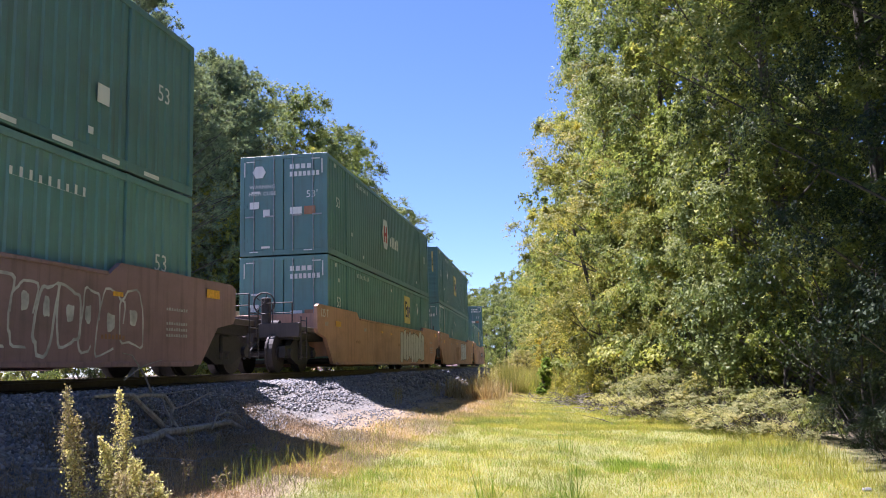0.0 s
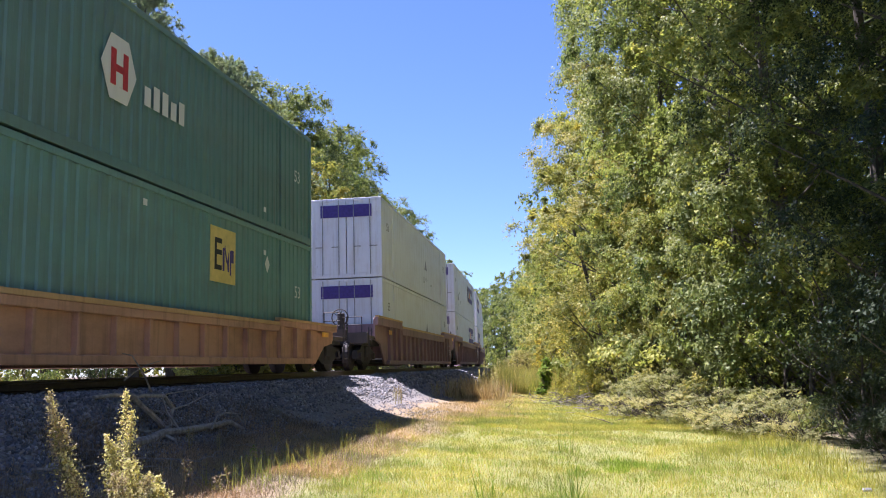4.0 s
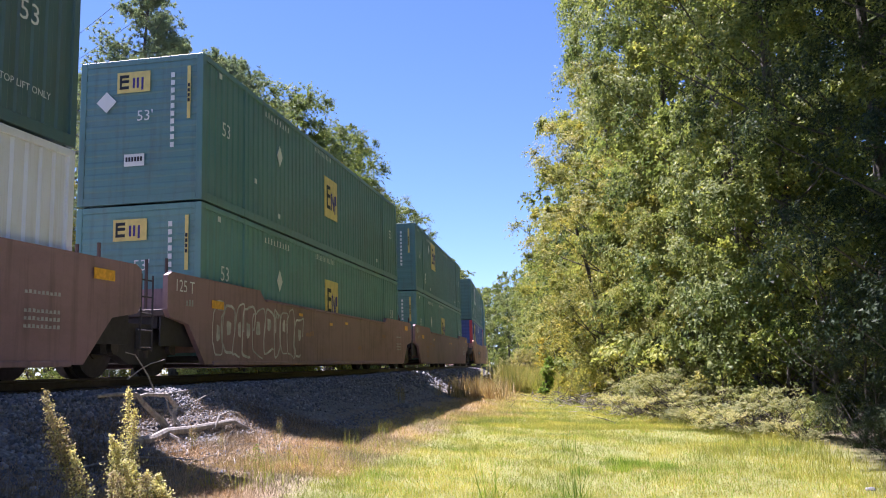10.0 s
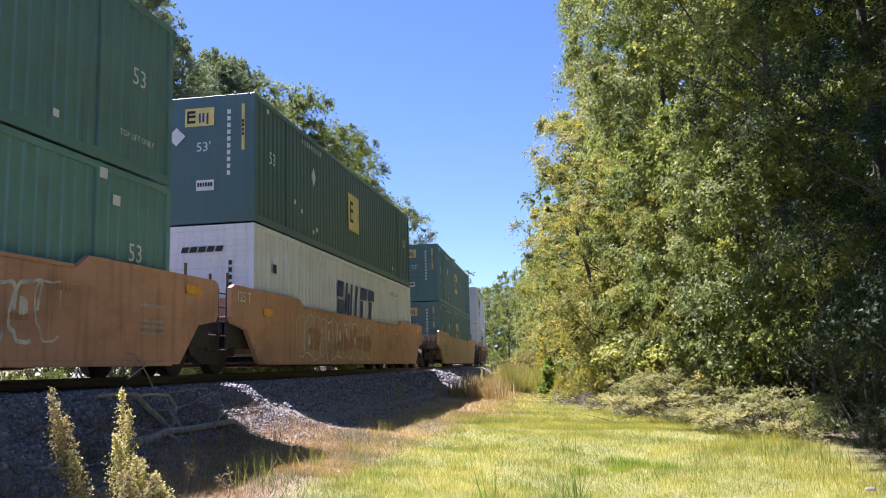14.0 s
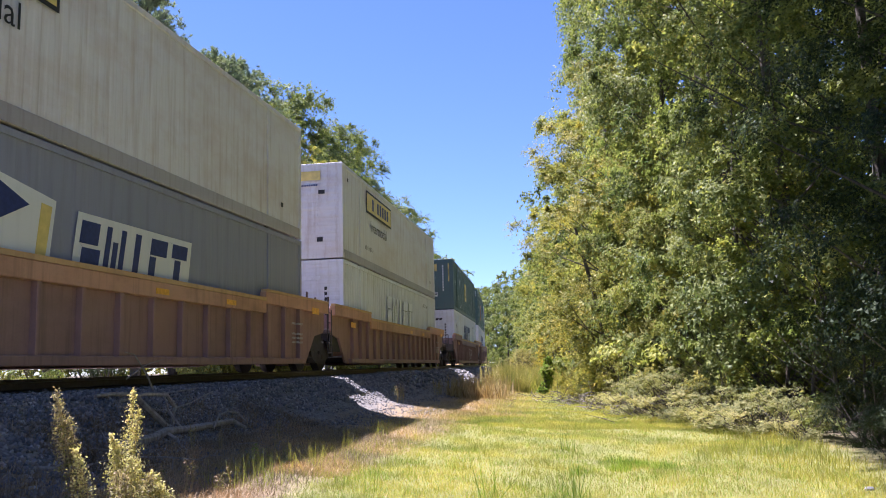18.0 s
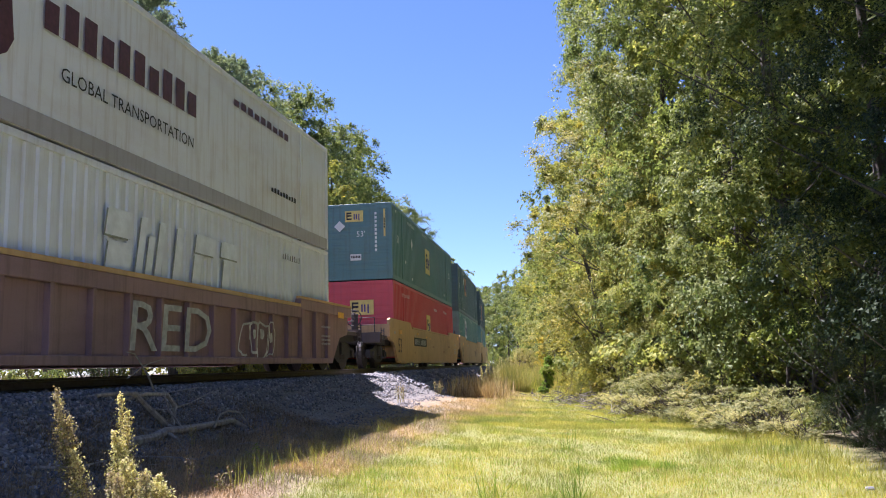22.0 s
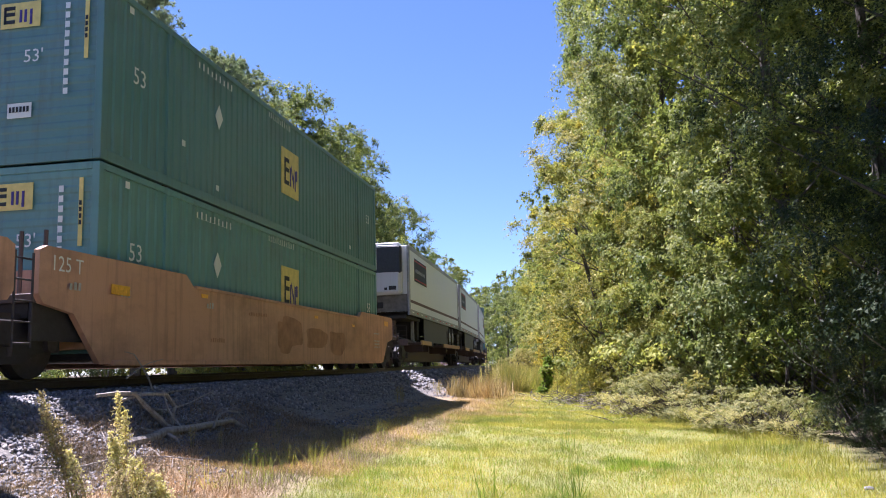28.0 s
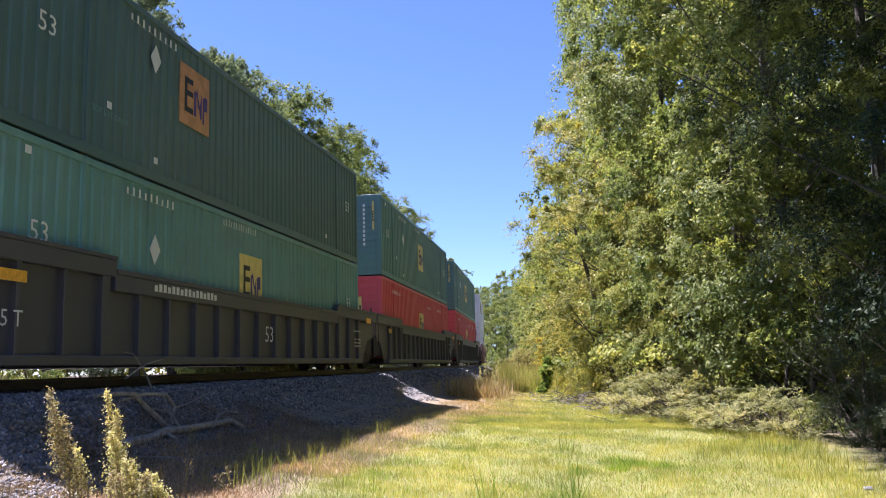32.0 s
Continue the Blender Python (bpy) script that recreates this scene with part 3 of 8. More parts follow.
def quads_end(y, shapes):
    bm = bmesh.new()
    for sh in shapes:
        lo = [bm.verts.new((a, y, b)) for a, b in sh]
        hi = [bm.verts.new((a, y - 0.006, b)) for a, b in sh]
        bm.faces.new(lo)
        bm.faces.new(hi[::-1])
        for i in range(len(sh)):
            j = (i + 1) % len(sh)
            bm.faces.new((lo[j], lo[i], hi[i], hi[j]))
    bmesh.ops.recalc_face_normals(bm, faces=bm.faces[:])
    return bm


# ------------------------------------------------------------------ containers
# Local axes: x to the camera's side, y from the leading end backwards, z up from the box's base.
HIGH = 2.895
HALF = 1.3


def corrugated_body(pitch, depth, y0, y1):
    """Side sheets, roof and end sheets; the sides are folded into upright ribs."""
    bm = bmesh.new()
    z0, z1 = 0.14, HIGH - 0.05
    prof = []
    y = y0
    while y < y1 - pitch * 0.5:
        prof += [(y, 0), (y + pitch * 0.38, 0), (y + pitch * 0.5, depth), (y + pitch * 0.88, depth)]
        y += pitch
    prof.append((y1, 0))
    for sx in (-1, 1):
        lo = [bm.verts.new((sx * (HALF - 0.022 - c), a, z0)) for a, c in prof]
        hi = [bm.verts.new((sx * (HALF - 0.022 - c), a, z1)) for a, c in prof]
        for i in range(len(prof) - 1):
            f = (lo[i], lo[i + 1], hi[i + 1], hi[i])
            bm.faces.new(f if sx > 0 else f[::-1])
    add_box(bm, -HALF + 0.06, HALF - 0.06, 0.05, LONG - 0.05, HIGH - 0.06, HIGH - 0.012)
    add_box(bm, -HALF + 0.06, HALF - 0.06, 0.05, LONG - 0.05, 0.04, 0.15)
    add_box(bm, -HALF + 0.08, HALF - 0.08, LONG - 0.06, LONG - 0.02, 0.1, HIGH - 0.05)
    return bm


def square_logo(ob, y, z, size, back, style):
    """The square mark on the green boxes: a plate with dark and blue shapes."""
    x = HALF - 0.02
    plate = part("logo_plate", quads_side(x, [rect(y - size / 2, y + size / 2, z - size / 2, z + size / 2)], 0.02), back, ob)
    dark = [rect(y - size * .36, y - size * .28, z - size * .28, z + size * .3)] + [rect(y - size * .28, y - size * .08, z + q * size, z + (q + .09) * size) for q in (-.28, 0, .21)]
    part("logo_shape", quads_side(x + 0.022, dark, 0.004), M["ink"], plate)
    if style != "worn":
        blue = [[(y - .04 * size, z - .28 * size), (y + .03 * size, z - .28 * size), (y + .03 * size, z + .14 * size), (y - .04 * size, z + .14 * size)],
                [(y + .03 * size, z + .14 * size), (y + .11 * size, z - .12 * size), (y + .16 * size, z - .12 * size), (y + .05 * size, z + .2 * size)],
                [(y + .14 * size, z - .12 * size), (y + .22 * size, z + .14 * size), (y + .22 * size, z - .28 * size), (y + .17 * size, z - .28 * size)],
                rect(y + .26 * size, y + .31 * size, z - .34 * size, z + .12 * size), rect(y + .31 * size, y + .41 * size, z - .1 * size, z + .14 * size)]
        part("logo_shape", quads_side(x + 0.022, blue, 0.004), M["violet"], plate)


def end_logo(ob, x, z, w, h, back):
    plate = part("end_logo", quads_end(-0.012, [[(x - w / 2, z - h / 2), (x + w / 2, z - h / 2), (x + w / 2, z + h / 2), (x - w / 2, z + h / 2)]]), back, ob)
    sh = []
    for q in (-.32, -.02, .22):
        sh.append([(x - .40 * w, z + q * h), (x - .14 * w, z + q * h), (x - .14 * w, z + (q + .14) * h), (x - .40 * w, z + (q + .14) * h)])
    sh.append([(x - .42 * w, z - .32 * h), (x - .36 * w, z - .32 * h), (x - .36 * w, z + .36 * h), (x - .42 * w, z + .36 * h)])
    part("logo_shape", quads_end(-0.02, sh), M["ink"], plate)
    sh = [[(x - .02 * w, z - .3 * h), (x + .04 * w, z - .3 * h), (x + .04 * w, z + .2 * h), (x - .02 * w, z + .2 * h)],
          [(x + .1 * w, z - .3 * h), (x + .16 * w, z - .3 * h), (x + .16 * w, z + .2 * h), (x + .1 * w, z + .2 * h)],
          [(x + .24 * w, z - .4 * h), (x + .3 * w, z - .4 * h), (x + .3 * w, z + .2 * h), (x + .24 * w, z + .2 * h)]]
    part("logo_shape", quads_end(-0.02, sh), M["violet"], plate)


def make_container(label, mat, end="wall", pitch=0.27, depth=0.024, extras=()):
    """A 53 ft box with frame, posts, castings, end wall or doors, and its markings."""
    ob = tagged(new("shipping_container"), label, "container", "containers on the train")
    body = part("body", corrugated_body(pitch, depth, 0.1, LONG - 0.1), mat, ob)
    for sx in (-1, 1):
        x0, x1 = (HALF - 0.05, HALF) if sx > 0 else (-HALF, -HALF + 0.05)
        part("bottom_rail", box(x0, x1, 0.1, LONG - 0.1, 0.0, 0.17, 0.006), mat, ob)
        part("top_rail", box(x0, x1, 0.1, LONG - 0.1, HIGH - 0.11, HIGH, 0.006), mat, ob)
        for y0, y1 in ((0, 0.13), (LONG - 0.13, LONG)):
            part("corner_post", box(sx * HALF - 0.065 * (1 + sx), sx * HALF + 0.065 * (1 - sx), y0, y1, 0.0, HIGH, 0.008), mat, ob)
        for y0 in (1.98, LONG - 2.11):
            part("stacking_post", box(sx * HALF - 0.03 * (1 + sx) + 0.004 * sx, sx * HALF + 0.03 * (1 - sx) + 0.004 * sx, y0, y0 + 0.10, 0.0, HIGH, 0.006), mat, ob)
            for z0 in (0, HIGH - 0.12):
                part("corner_casting", box(sx * HALF - 0.09 * (1 + sx) + 0.007 * sx, sx * HALF + 0.09 * (1 - sx) + 0.007 * sx, y0 - 0.03, y0 + 0.14, z0, z0 + 0.125, 0.01), mat, ob)
    y = -0.004
    if end == "wall":
        bm = bmesh.new()
        prof = []
        z = 0.15
        while z < HIGH - 0.2:
            prof += [(z, 0.022), (z + 0.10, 0.022), (z + 0.13, 0.01), (z + 0.21, 0.01)]
            z += 0.24
        prof.append((HIGH - 0.1, 0.022))
        a = [bm.verts.new((-HALF + 0.12, c, b)) for b, c in prof]
        b_ = [bm.verts.new((HALF - 0.12, c, b)) for b, c in prof]
        for i in range(len(prof) - 1):
            bm.faces.new((a[i], b_[i], b_[i + 1], a[i + 1]))
        part("end_wall", bm, mat, ob)
    elif end == "flat":
        part("end_wall", box(-HALF + 0.12, HALF - 0.12, 0.0, 0.05, 0.12, HIGH - 0.08, 0.01), mat, ob)
    elif end == "doors":
        for sx in (-1, 1):
            x0, x1 = (0.012, HALF - 0.12) if sx > 0 else (-HALF + 0.12, -0.012)
            door = part("door", box(x0, x1, 0.012, 0.06, 0.15, HIGH - 0.1, 0.012), mat, ob)
            for xr in ((0.28, 0.88) if sx > 0 else (-0.88, -0.28)):
                part("lock_rod", rod((xr, -0.012, 0.1), (xr, -0.012, HIGH - 0.06), 0.017, n=6), M["alu"], door, "galvanised lock rod")
                part("rod_handle", box(xr - 0.02, xr + 0.26 * sx if sx > 0 else xr + 0.02, -0.03, -0.012, 1.1, 1.14), M["alu"], door) if sx > 0 else \
                    part("rod_handle", box(xr - 0.26, xr + 0.02, -0.03, -0.012, 1.1, 1.14), M["alu"], door)
            for zh in (0.45, 1.45, 2.45):
                part("hinge", box(sx * (HALF - 0.16) - 0.06, sx * (HALF - 0.16) + 0.06, -0.006, 0.012, zh - 0.05, zh + 0.05), mat, door)
    part("end_sill", box(-HALF + 0.13, HALF - 0.13, 0.0, 0.09, 0.0, 0.15, 0.006), mat, ob)
    part("end_header", box(-HALF + 0.13, HALF - 0.13, 0.0, 0.09, HIGH - 0.11, HIGH, 0.006), mat, ob)
    for sx in (-1, 1):
        for y0 in (1.98, LONG - 2.11):
            part("twist_lock", box(sx * (HALF - 0.1) - 0.05, sx * (HALF - 0.1) + 0.05, y0 - 0.02, y0 + 0.12, -0.05, 0.0), M["wheel"], ob)
    for extra in extras:
        extra(ob)
    return ob


# ---- markings: each one is a small function that adds parts to a box
X1 = HALF + 0.002


def mark_53(z=1.6, colour="white", y=1.05):
    def add(ob):
        part("lettering", on_side(text_mesh("53", 0.42), X1, y, z), M[colour], ob, "white number 53")
        part("lettering", on_side(text_mesh("53", 0.42), X1, LONG - y, z), M[colour], ob, "white number 53")
    return add


def mark_end53(x=0.1, z=1.72, word="53'", colour="white", size=0.3):
    return lambda ob: part("lettering", on_end(text_mesh(word, size), x, -0.012, z), M[colour], ob)


def mark_square(y=6.9, z=1.65, size=1.25, back="yellow", style=""):
    return lambda ob: square_logo(ob, y, z, size, M[back], style)


def mark_endlogo(x=-0.15, z=2.42, w=0.7, h=0.42, back="yellow"):
    return lambda ob: end_logo(ob, x, z, w, h, M[back])


def mark_diamond(y=4.6, z=1.95, size=0.17, end=None):
    def add(ob):
        if end:
            x, ze = end
            r = size * 1.25
            part("placard", quads_end(-0.014, [[(x - r, ze), (x, ze - r), (x + r, ze), (x, ze + r)]]), M["white"], ob, "white diamond placard")
        if y:
            part("placard", quads_side(X1, [[(y - size, z), (y, z - size * 1.5), (y + size, z), (y, z + size * 1.5)]]), M["white"], ob, "white diamond placard")
    return add


def mark_number(y=3.1, z=2.55, colour="white", n=9, w=0.13):
    return lambda ob: part("marking", bars_side(X1, y, z, n, w * 0.42, 0.14, w * 0.58 + 0.05), M[colour], ob, "row of small plain marks")


def mark_lift(y=3.0, z=0.75, colour="white"):
    return lambda ob: part("lettering", on_side(text_mesh("TOP LIFT ONLY", 0.14), X1, y, z), M[colour], ob)


def mark_rail(z=0.34):
    """A broad, dusty grey rail along the foot of the side."""
    return lambda ob: part("kick_rail", box(HALF - 0.02, HALF + 0.009, 0.14, LONG - 0.14, 0.004, z, 0.004), M["dusty_rail"], ob, "dusty grey foot rail")


def mark_small(spots, colour="white", w=0.12, h=0.11):
    def add(ob):
        for a, b in spots:
            part("marking", quads_side(X1, [rect(a, a + w, b, b + h)]), M[colour], ob)
    return add


def mark_strip(x=0.98, z0=1.6, z1=2.65, colour="yellow"):
    def add(ob):
        part("clearance_strip", quads_end(-0.012, [[(x, z0), (x + 0.07, z0), (x + 0.07, z1), (x, z1)]]), M[colour], ob, "height warning strip")
        part("marking", bars_end(x + 0.012, -0.02, (z0 + z1) / 2 + 0.2, 4, 0.045, 0.07, 0.03, True), M["ink"], ob)
        part("marking", bars_end(x - 0.34, -0.012, 2.6, 10, 0.08, 0.1, 0.055, True), M["white"], ob)
    return add


def mark_plate(x=-0.1, z=0.85, w=0.42, h=0.24):
    def add(ob):
        pl = part("data_plate", quads_end(-0.012, [[(x - w / 2, z - h / 2), (x + w / 2, z - h / 2), (x + w / 2, z + h / 2), (x - w / 2, z + h / 2)]]), M["white"], ob, "white data plate")
        part("marking", bars_end(x - w * .42, -0.02, z - 0.03, 6, w * .1, 0.09, w * .045), M["ink"], pl)
    return add


def mark_stickers():
    """The plates and stickers on a pair of doors."""
    def add(ob):
        part("marking", bars_end(0.2, -0.02, 2.46, 4, 0.12, 0.14, 0.05), M["white"], ob)
        part("marking", bars_end(0.2, -0.02, 2.24, 7, 0.09, 0.14, 0.04), M["white"], ob)
        for x0, x1, z0, z1 in ((0.2, 0.55, 1.15, 1.35), (-0.6, -0.4, 1.1, 1.32), (-1.0, -0.72, 1.35, 1.55), (-0.95, -0.7, 1.8, 1.86), (-0.65, -0.4, 0.2, 0.26)):
            part("sticker", quads_end(-0.02, [[(x0, z0), (x1, z0), (x1, z1), (x0, z1)]]), M["white"], ob, "white sticker on the door")
        part("sticker", quads_end(-0.02, [[(0.62, 1.12), (0.95, 1.12), (0.95, 1.36), (0.62, 1.36)]]), M["rust_decal"], ob, "orange sticker on the door")
        for x0, x1, z0, z1 in ((-1.1, -0.85, 2.72, 2.75), (0.85, 1.1, 2.72, 2.75), (1.14, 1.17, 2.3, 2.72), (-1.17, -1.14, 2.3, 2.72), (-1.0, -0.75, 0.09, 0.12), (0.6, 0.85, 0.09, 0.12)):
            part("corner_mark", quads_end(-0.02, [[(x0, z0), (x1, z0), (x1, z1), (x0, z1)]]), M["white"], ob)
    return add


def mark_warning():
    def add(ob):
        part("lettering", on_end(text_mesh("WARNING", 0.16), -0.62, -0.03, 1.98), M["white"], ob)
        part("lettering", on_end(text_mesh("HIGH CUBE", 0.16), -0.62, -0.03, 1.78), M["white"], ob)
    return add


def mark_hex(y=9.3, z=1.55):
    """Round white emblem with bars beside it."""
    def add(ob):
        r = 0.62
        ring = [(y + r * 0.8 * math.cos(a * math.pi / 3), z + r * math.sin(a * math.pi / 3 + 0)) for a in range(6)]
        em = part("emblem", quads_side(X1, [ring]), M["white"], ob, "white hexagon emblem")
        part("emblem_shape", quads_side(X1 + 0.008, [rect(y - 0.24, y - 0.10, z - 0.3, z + 0.3), rect(y + 0.10, y + 0.24, z - 0.3, z + 0.3), rect(y - 0.1, y + 0.1, z - 0.06, z + 0.06)]), M["red"], em)
        part("marking", bars_side(X1, y + 0.75, z - 0.35, 5, 0.2, 0.42, 0.09), M["white"], ob)
        part("emblem", quads_end(-0.02, [[(-0.72 + 0.2 * math.cos(a * math.pi / 3), 2.42 + 0.2 * math.sin(a * math.pi / 3)) for a in range(6)]]), M["white"], ob)
    return add


def mark_parcel(y=10.9, z=1.75, w=3.1, h=0.95):
    """Violet panel with white, orange and pale shapes."""
    def add(ob):
        pan = part("logo_panel", quads_side(X1, [rect(y - w / 2, y + w / 2, z - h / 2, z + h / 2)], 0.012), M["violet"], ob, "violet logo panel")
        sh = [rect(y - .45 * w, y - .35 * w, z - .22 * h, z + .22 * h),
              rect(y - .32 * w, y - .26 * w, z - .22 * h, z + .1 * h), rect(y - .24 * w, y - .19 * w, z - .22 * h, z + .22 * h)]
        part("logo_shape", quads_side(X1 + 0.014, sh, 0.004), M["white"], pan)
        sh = [rect(y - .17 * w, y - .12 * w, z - .22 * h, z + .22 * h), [(y - .11 * w, z - .22 * h), (y - .07 * w, z - .22 * h), (y - .02 * w, z + .12 * h), (y - .06 * w, z + .12 * h)],
              [(y - .05 * w, z - .22 * h), (y - .01 * w, z - .22 * h), (y - .07 * w, z + .12 * h), (y - .11 * w, z + .12 * h)]]
        part("logo_shape", quads_side(X1 + 0.014, sh, 0.004), M["orange"], pan)
        sh = [rect(y + (.04 + k * .048) * w, y + (.07 + k * .048) * w, z - .2 * h, z + (.16 if k in (0, 2, 4, 6) else .04) * h) for k in range(9)]
        part("logo_shape", quads_side(X1 + 0.014, sh, 0.004), M["white"], pan)
        for z0 in (2.4,):
            ep = part("end_panel", quads_end(-0.012, [[(-0.95, z0 - .2), (.95, z0 - .2), (.95, z0 + .25), (-0.95, z0 + .25)]]), M["violet"], ob, "violet end panel")
            part("logo_shape", bars_end(-0.2, -0.02, z0 - .06, 9, 0.07, 0.15, 0.045), M["white"], ep)
            part("logo_shape", bars_end(-0.85, -0.02, z0 - .08, 3, 0.13, 0.2, 0.04), M["orange"], ep)
    return add


def mark_slant(y=9.6, z=1.3, w=3.4, h=0.85, colour="navy", lift_off=0.01, end=True):
    """Five heavy slanted shapes in dark blue."""
    def add(ob):
        k = w / 5.0
        lean = 0.18 * h
        shapes = []
        for i in range(5):
            a = y - w / 2 + i * k
            b = a + k * 0.82
            z0, z1 = z - h / 2, z + h / 2
            t = h * 0.2
            sk = lambda yy, zz: (yy + lean * (zz - z) / h, zz)
            R = lambda y0, y1, q0, q1: [sk(y0, q0), sk(y1, q0), sk(y1, q1), sk(y0, q1)]
            if i == 0:
                shapes += [R(a, b - .12 * k, z + t * .2, z1), R(a + .12 * k, b, z0, z - t * .2)]
            elif i == 1:
                shapes += [R(a, a + .2 * k, z0, z1), R(a + .31 * k, a + .51 * k, z0, z + .2 * h), R(b - .2 * k, b, z0, z1)]
            elif i == 2:
                shapes += [R(a + .25 * k, a + .5 * k, z0, z1)]
            elif i == 3:
                shapes += [R(a, a + .3 * k, z0, z + t * .4), R(a, b, z + t * .6, z1)]
            else:
                shapes += [R(a + .1 * k, b + .1 * k, z + t * .8, z1), R(a + .28 * k, a + .6 * k, z0, z + t * .6)]
        part("logo", quads_side(X1 + lift_off, shapes, 0.006), M[colour], ob, "slanted logo shapes")
        if not end:
            return
        part("logo", quads_end(-0.014, [[(-0.4 + q * 0.2, 2.3), (-0.24 + q * 0.2, 2.3), (-0.2 + q * 0.2, 2.42), (-0.36 + q * 0.2, 2.42)] for q in range(5)]), M["ink" if colour == "navy" else colour], ob)
        part("marking", bars_end(0.72, -0.014, 2.15, 9, 0.08, 0.1, 0.06, True), M["ink"], ob)
    return add


def mark_amberpanel(y=5.2, z=2.0, w=4.2, h=0.8):
    """Yellow panel with a dark border and dark shapes, and a line of writing below it."""
    def add(ob):
        pan = part("logo_panel", quads_side(X1, [rect(y - w / 2, y + w / 2, z - h / 2, z + h / 2)], 0.01), M["ink"], ob, "yellow logo panel with dark border")
        part("logo_field", quads_side(X1 + 0.011, [rect(y - w / 2 + .07, y + w / 2 - .07, z - h / 2 + .07, z + h / 2 - .07)], 0.004), M["yellow"], pan)
        part("logo_shape", quads_side(X1 + 0.016, [rect(y - w * .3 + k * w * .1, y - w * .3 + k * w * .1 + w * .06, z - h * .26, z + h * .26) for k in (0, 2, 3, 4, 5, 6)], 0.004), M["navy"], pan)
        part("lettering", on_side(text_mesh("Intermodal", 0.55), X1, y - 0.1, z - h / 2 - 0.4), M["ink"], ob)
        ep = part("end_panel", quads_end(-0.014, [[(-0.5, 2.38), (0.62, 2.38), (0.62, 2.66), (-0.5, 2.66)]]), M["yellow"], ob, "yellow end panel")
        part("marking", bars_end(-0.3, -0.014, 2.2, 12, 0.05, 0.05, 0.02), M["navy"], ob)
        part("vent", quads_end(-0.014, [[(0.55, 1.95), (0.75, 1.95), (0.75, 2.07), (0.55, 2.07)], [(0.5, 0.5), (0.68, 0.5), (0.68, 0.64), (0.5, 0.64)]]), M["ink"], ob)
    return add


def mark_dashes():
    def add(ob):
        for k in range(13):
            part("dash", quads_side(X1, [rect(0.6 + k * 1.16, 1.05 + k * 1.16, 0.04, 0.11)]), M["white"], ob, "white dash on the bottom rail")
    return add


def mark_posts(colour):
    def add(ob):
        for sx in (-1, 1):
            part("post_cover", box(sx * (HALF - 0.09) - 0.1, sx * (HALF - 0.09) + 0.1, -0.01, 0.2, 0.02, HIGH - 0.02, 0.01), M[colour], ob, "red corner post")
        part("post_cover", box(HALF - 0.05, HALF + 0.01, LONG - 0.3, LONG + 0.004, 0.02, HIGH - 0.02, 0.01), M[colour], ob, "red corner post")
    return add


def mark_lines():
    """White painted edge lines on an older box."""
    return lambda ob: part("edge_line", quads_side(X1 + 0.006, [rect(0.02, 0.06, 0.1, 2.8), rect(1.92, 1.97, 0.1, 2.8), rect(2.1, 2.15, 0.1, 2.8), rect(0.5, 0.6, 1.9, 2.8), rect(0.1, 1.9, 2.74, 2.79)]), M["white"], ob, "white edge lines")


def mark_reefer():
    """Cooling unit in the leading end."""
    def add(ob):
        unit = part("cooling_unit", box(-1.02, 1.02, -0.16, 0.02, 1.0, 2.8, 0.05), M["trailer_white"], ob, "white cooling unit on the end")
        part("grille", box(0.25, 0.98, -0.18, -0.15, 1.75, 2.7, 0.03), M["ink"], unit, "black grille")
        part("grille", box(-1.0, -0.75, -0.18, -0.15, 1.75, 2.7, 0.03), M["ink"], unit, "black grille")
        part("badge", quads_end(-0.166, [[(-0.55, 2.1), (-0.2, 2.1), (-0.2, 2.4), (-0.55, 2.4)], [(-0.62, 1.82), (0.1, 1.82), (0.1, 2.02), (-0.62, 2.02)]]), M["ink"], unit)
        part("fuel_tank", box(-1.1, 1.1, -0.12, 0.0, 0.12, 0.75, 0.04), M["car_brown"], ob, "rusty tank below the cooling unit")
        part("placard", quads_end(-0.17, [[(-0.7, 1.5), (-0.55, 1.35), (-0.4, 1.5), (-0.55, 1.65)]]), M["alu"], unit)
        r = [(3.2 + 0.32 * math.cos(a) * (1.15 if math.sin(a) < 0 else 0.9), 1.4 + 0.6 * math.sin(a)) for a in np.linspace(0, 2 * math.pi, 14)[:-1]]
        part("crest", quads_side(X1, [r, [(2.95, 2.05), (3.05, 2.05), (3.1, 2.27), (2.9, 2.27)], [(3.15, 2.05), (3.25, 2.05), (3.3, 2.35), (3.1, 2.35)], [(3.35, 2.05), (3.45, 2.05), (3.5, 2.27), (3.3, 2.27)]]), M["maroon"], ob, "dark crest emblem")
        part("logo", bars_side(X1, 4.1, 1.52, 10, 0.31, 0.55, 0.14), M["maroon"], ob)
        part("lettering", on_side(text_mesh("GLOBAL TRANSPORTATION", 0.305), X1, 6.45, 1.0), M["ink"], ob)
        part("marking", bars_side(X1, 10.1, 2.3, 9, 0.25, 0.17, 0.1), M["maroon"], ob, "row of dark plain marks")
        part("marking", bars_side(X1, 12.1, 0.85, 9, 0.12, 0.12, 0.06), M["ink"], ob)
        mark_lift(2.75, 0.42, "ink")(ob)
        mark_rail(0.3)(ob)
    return add


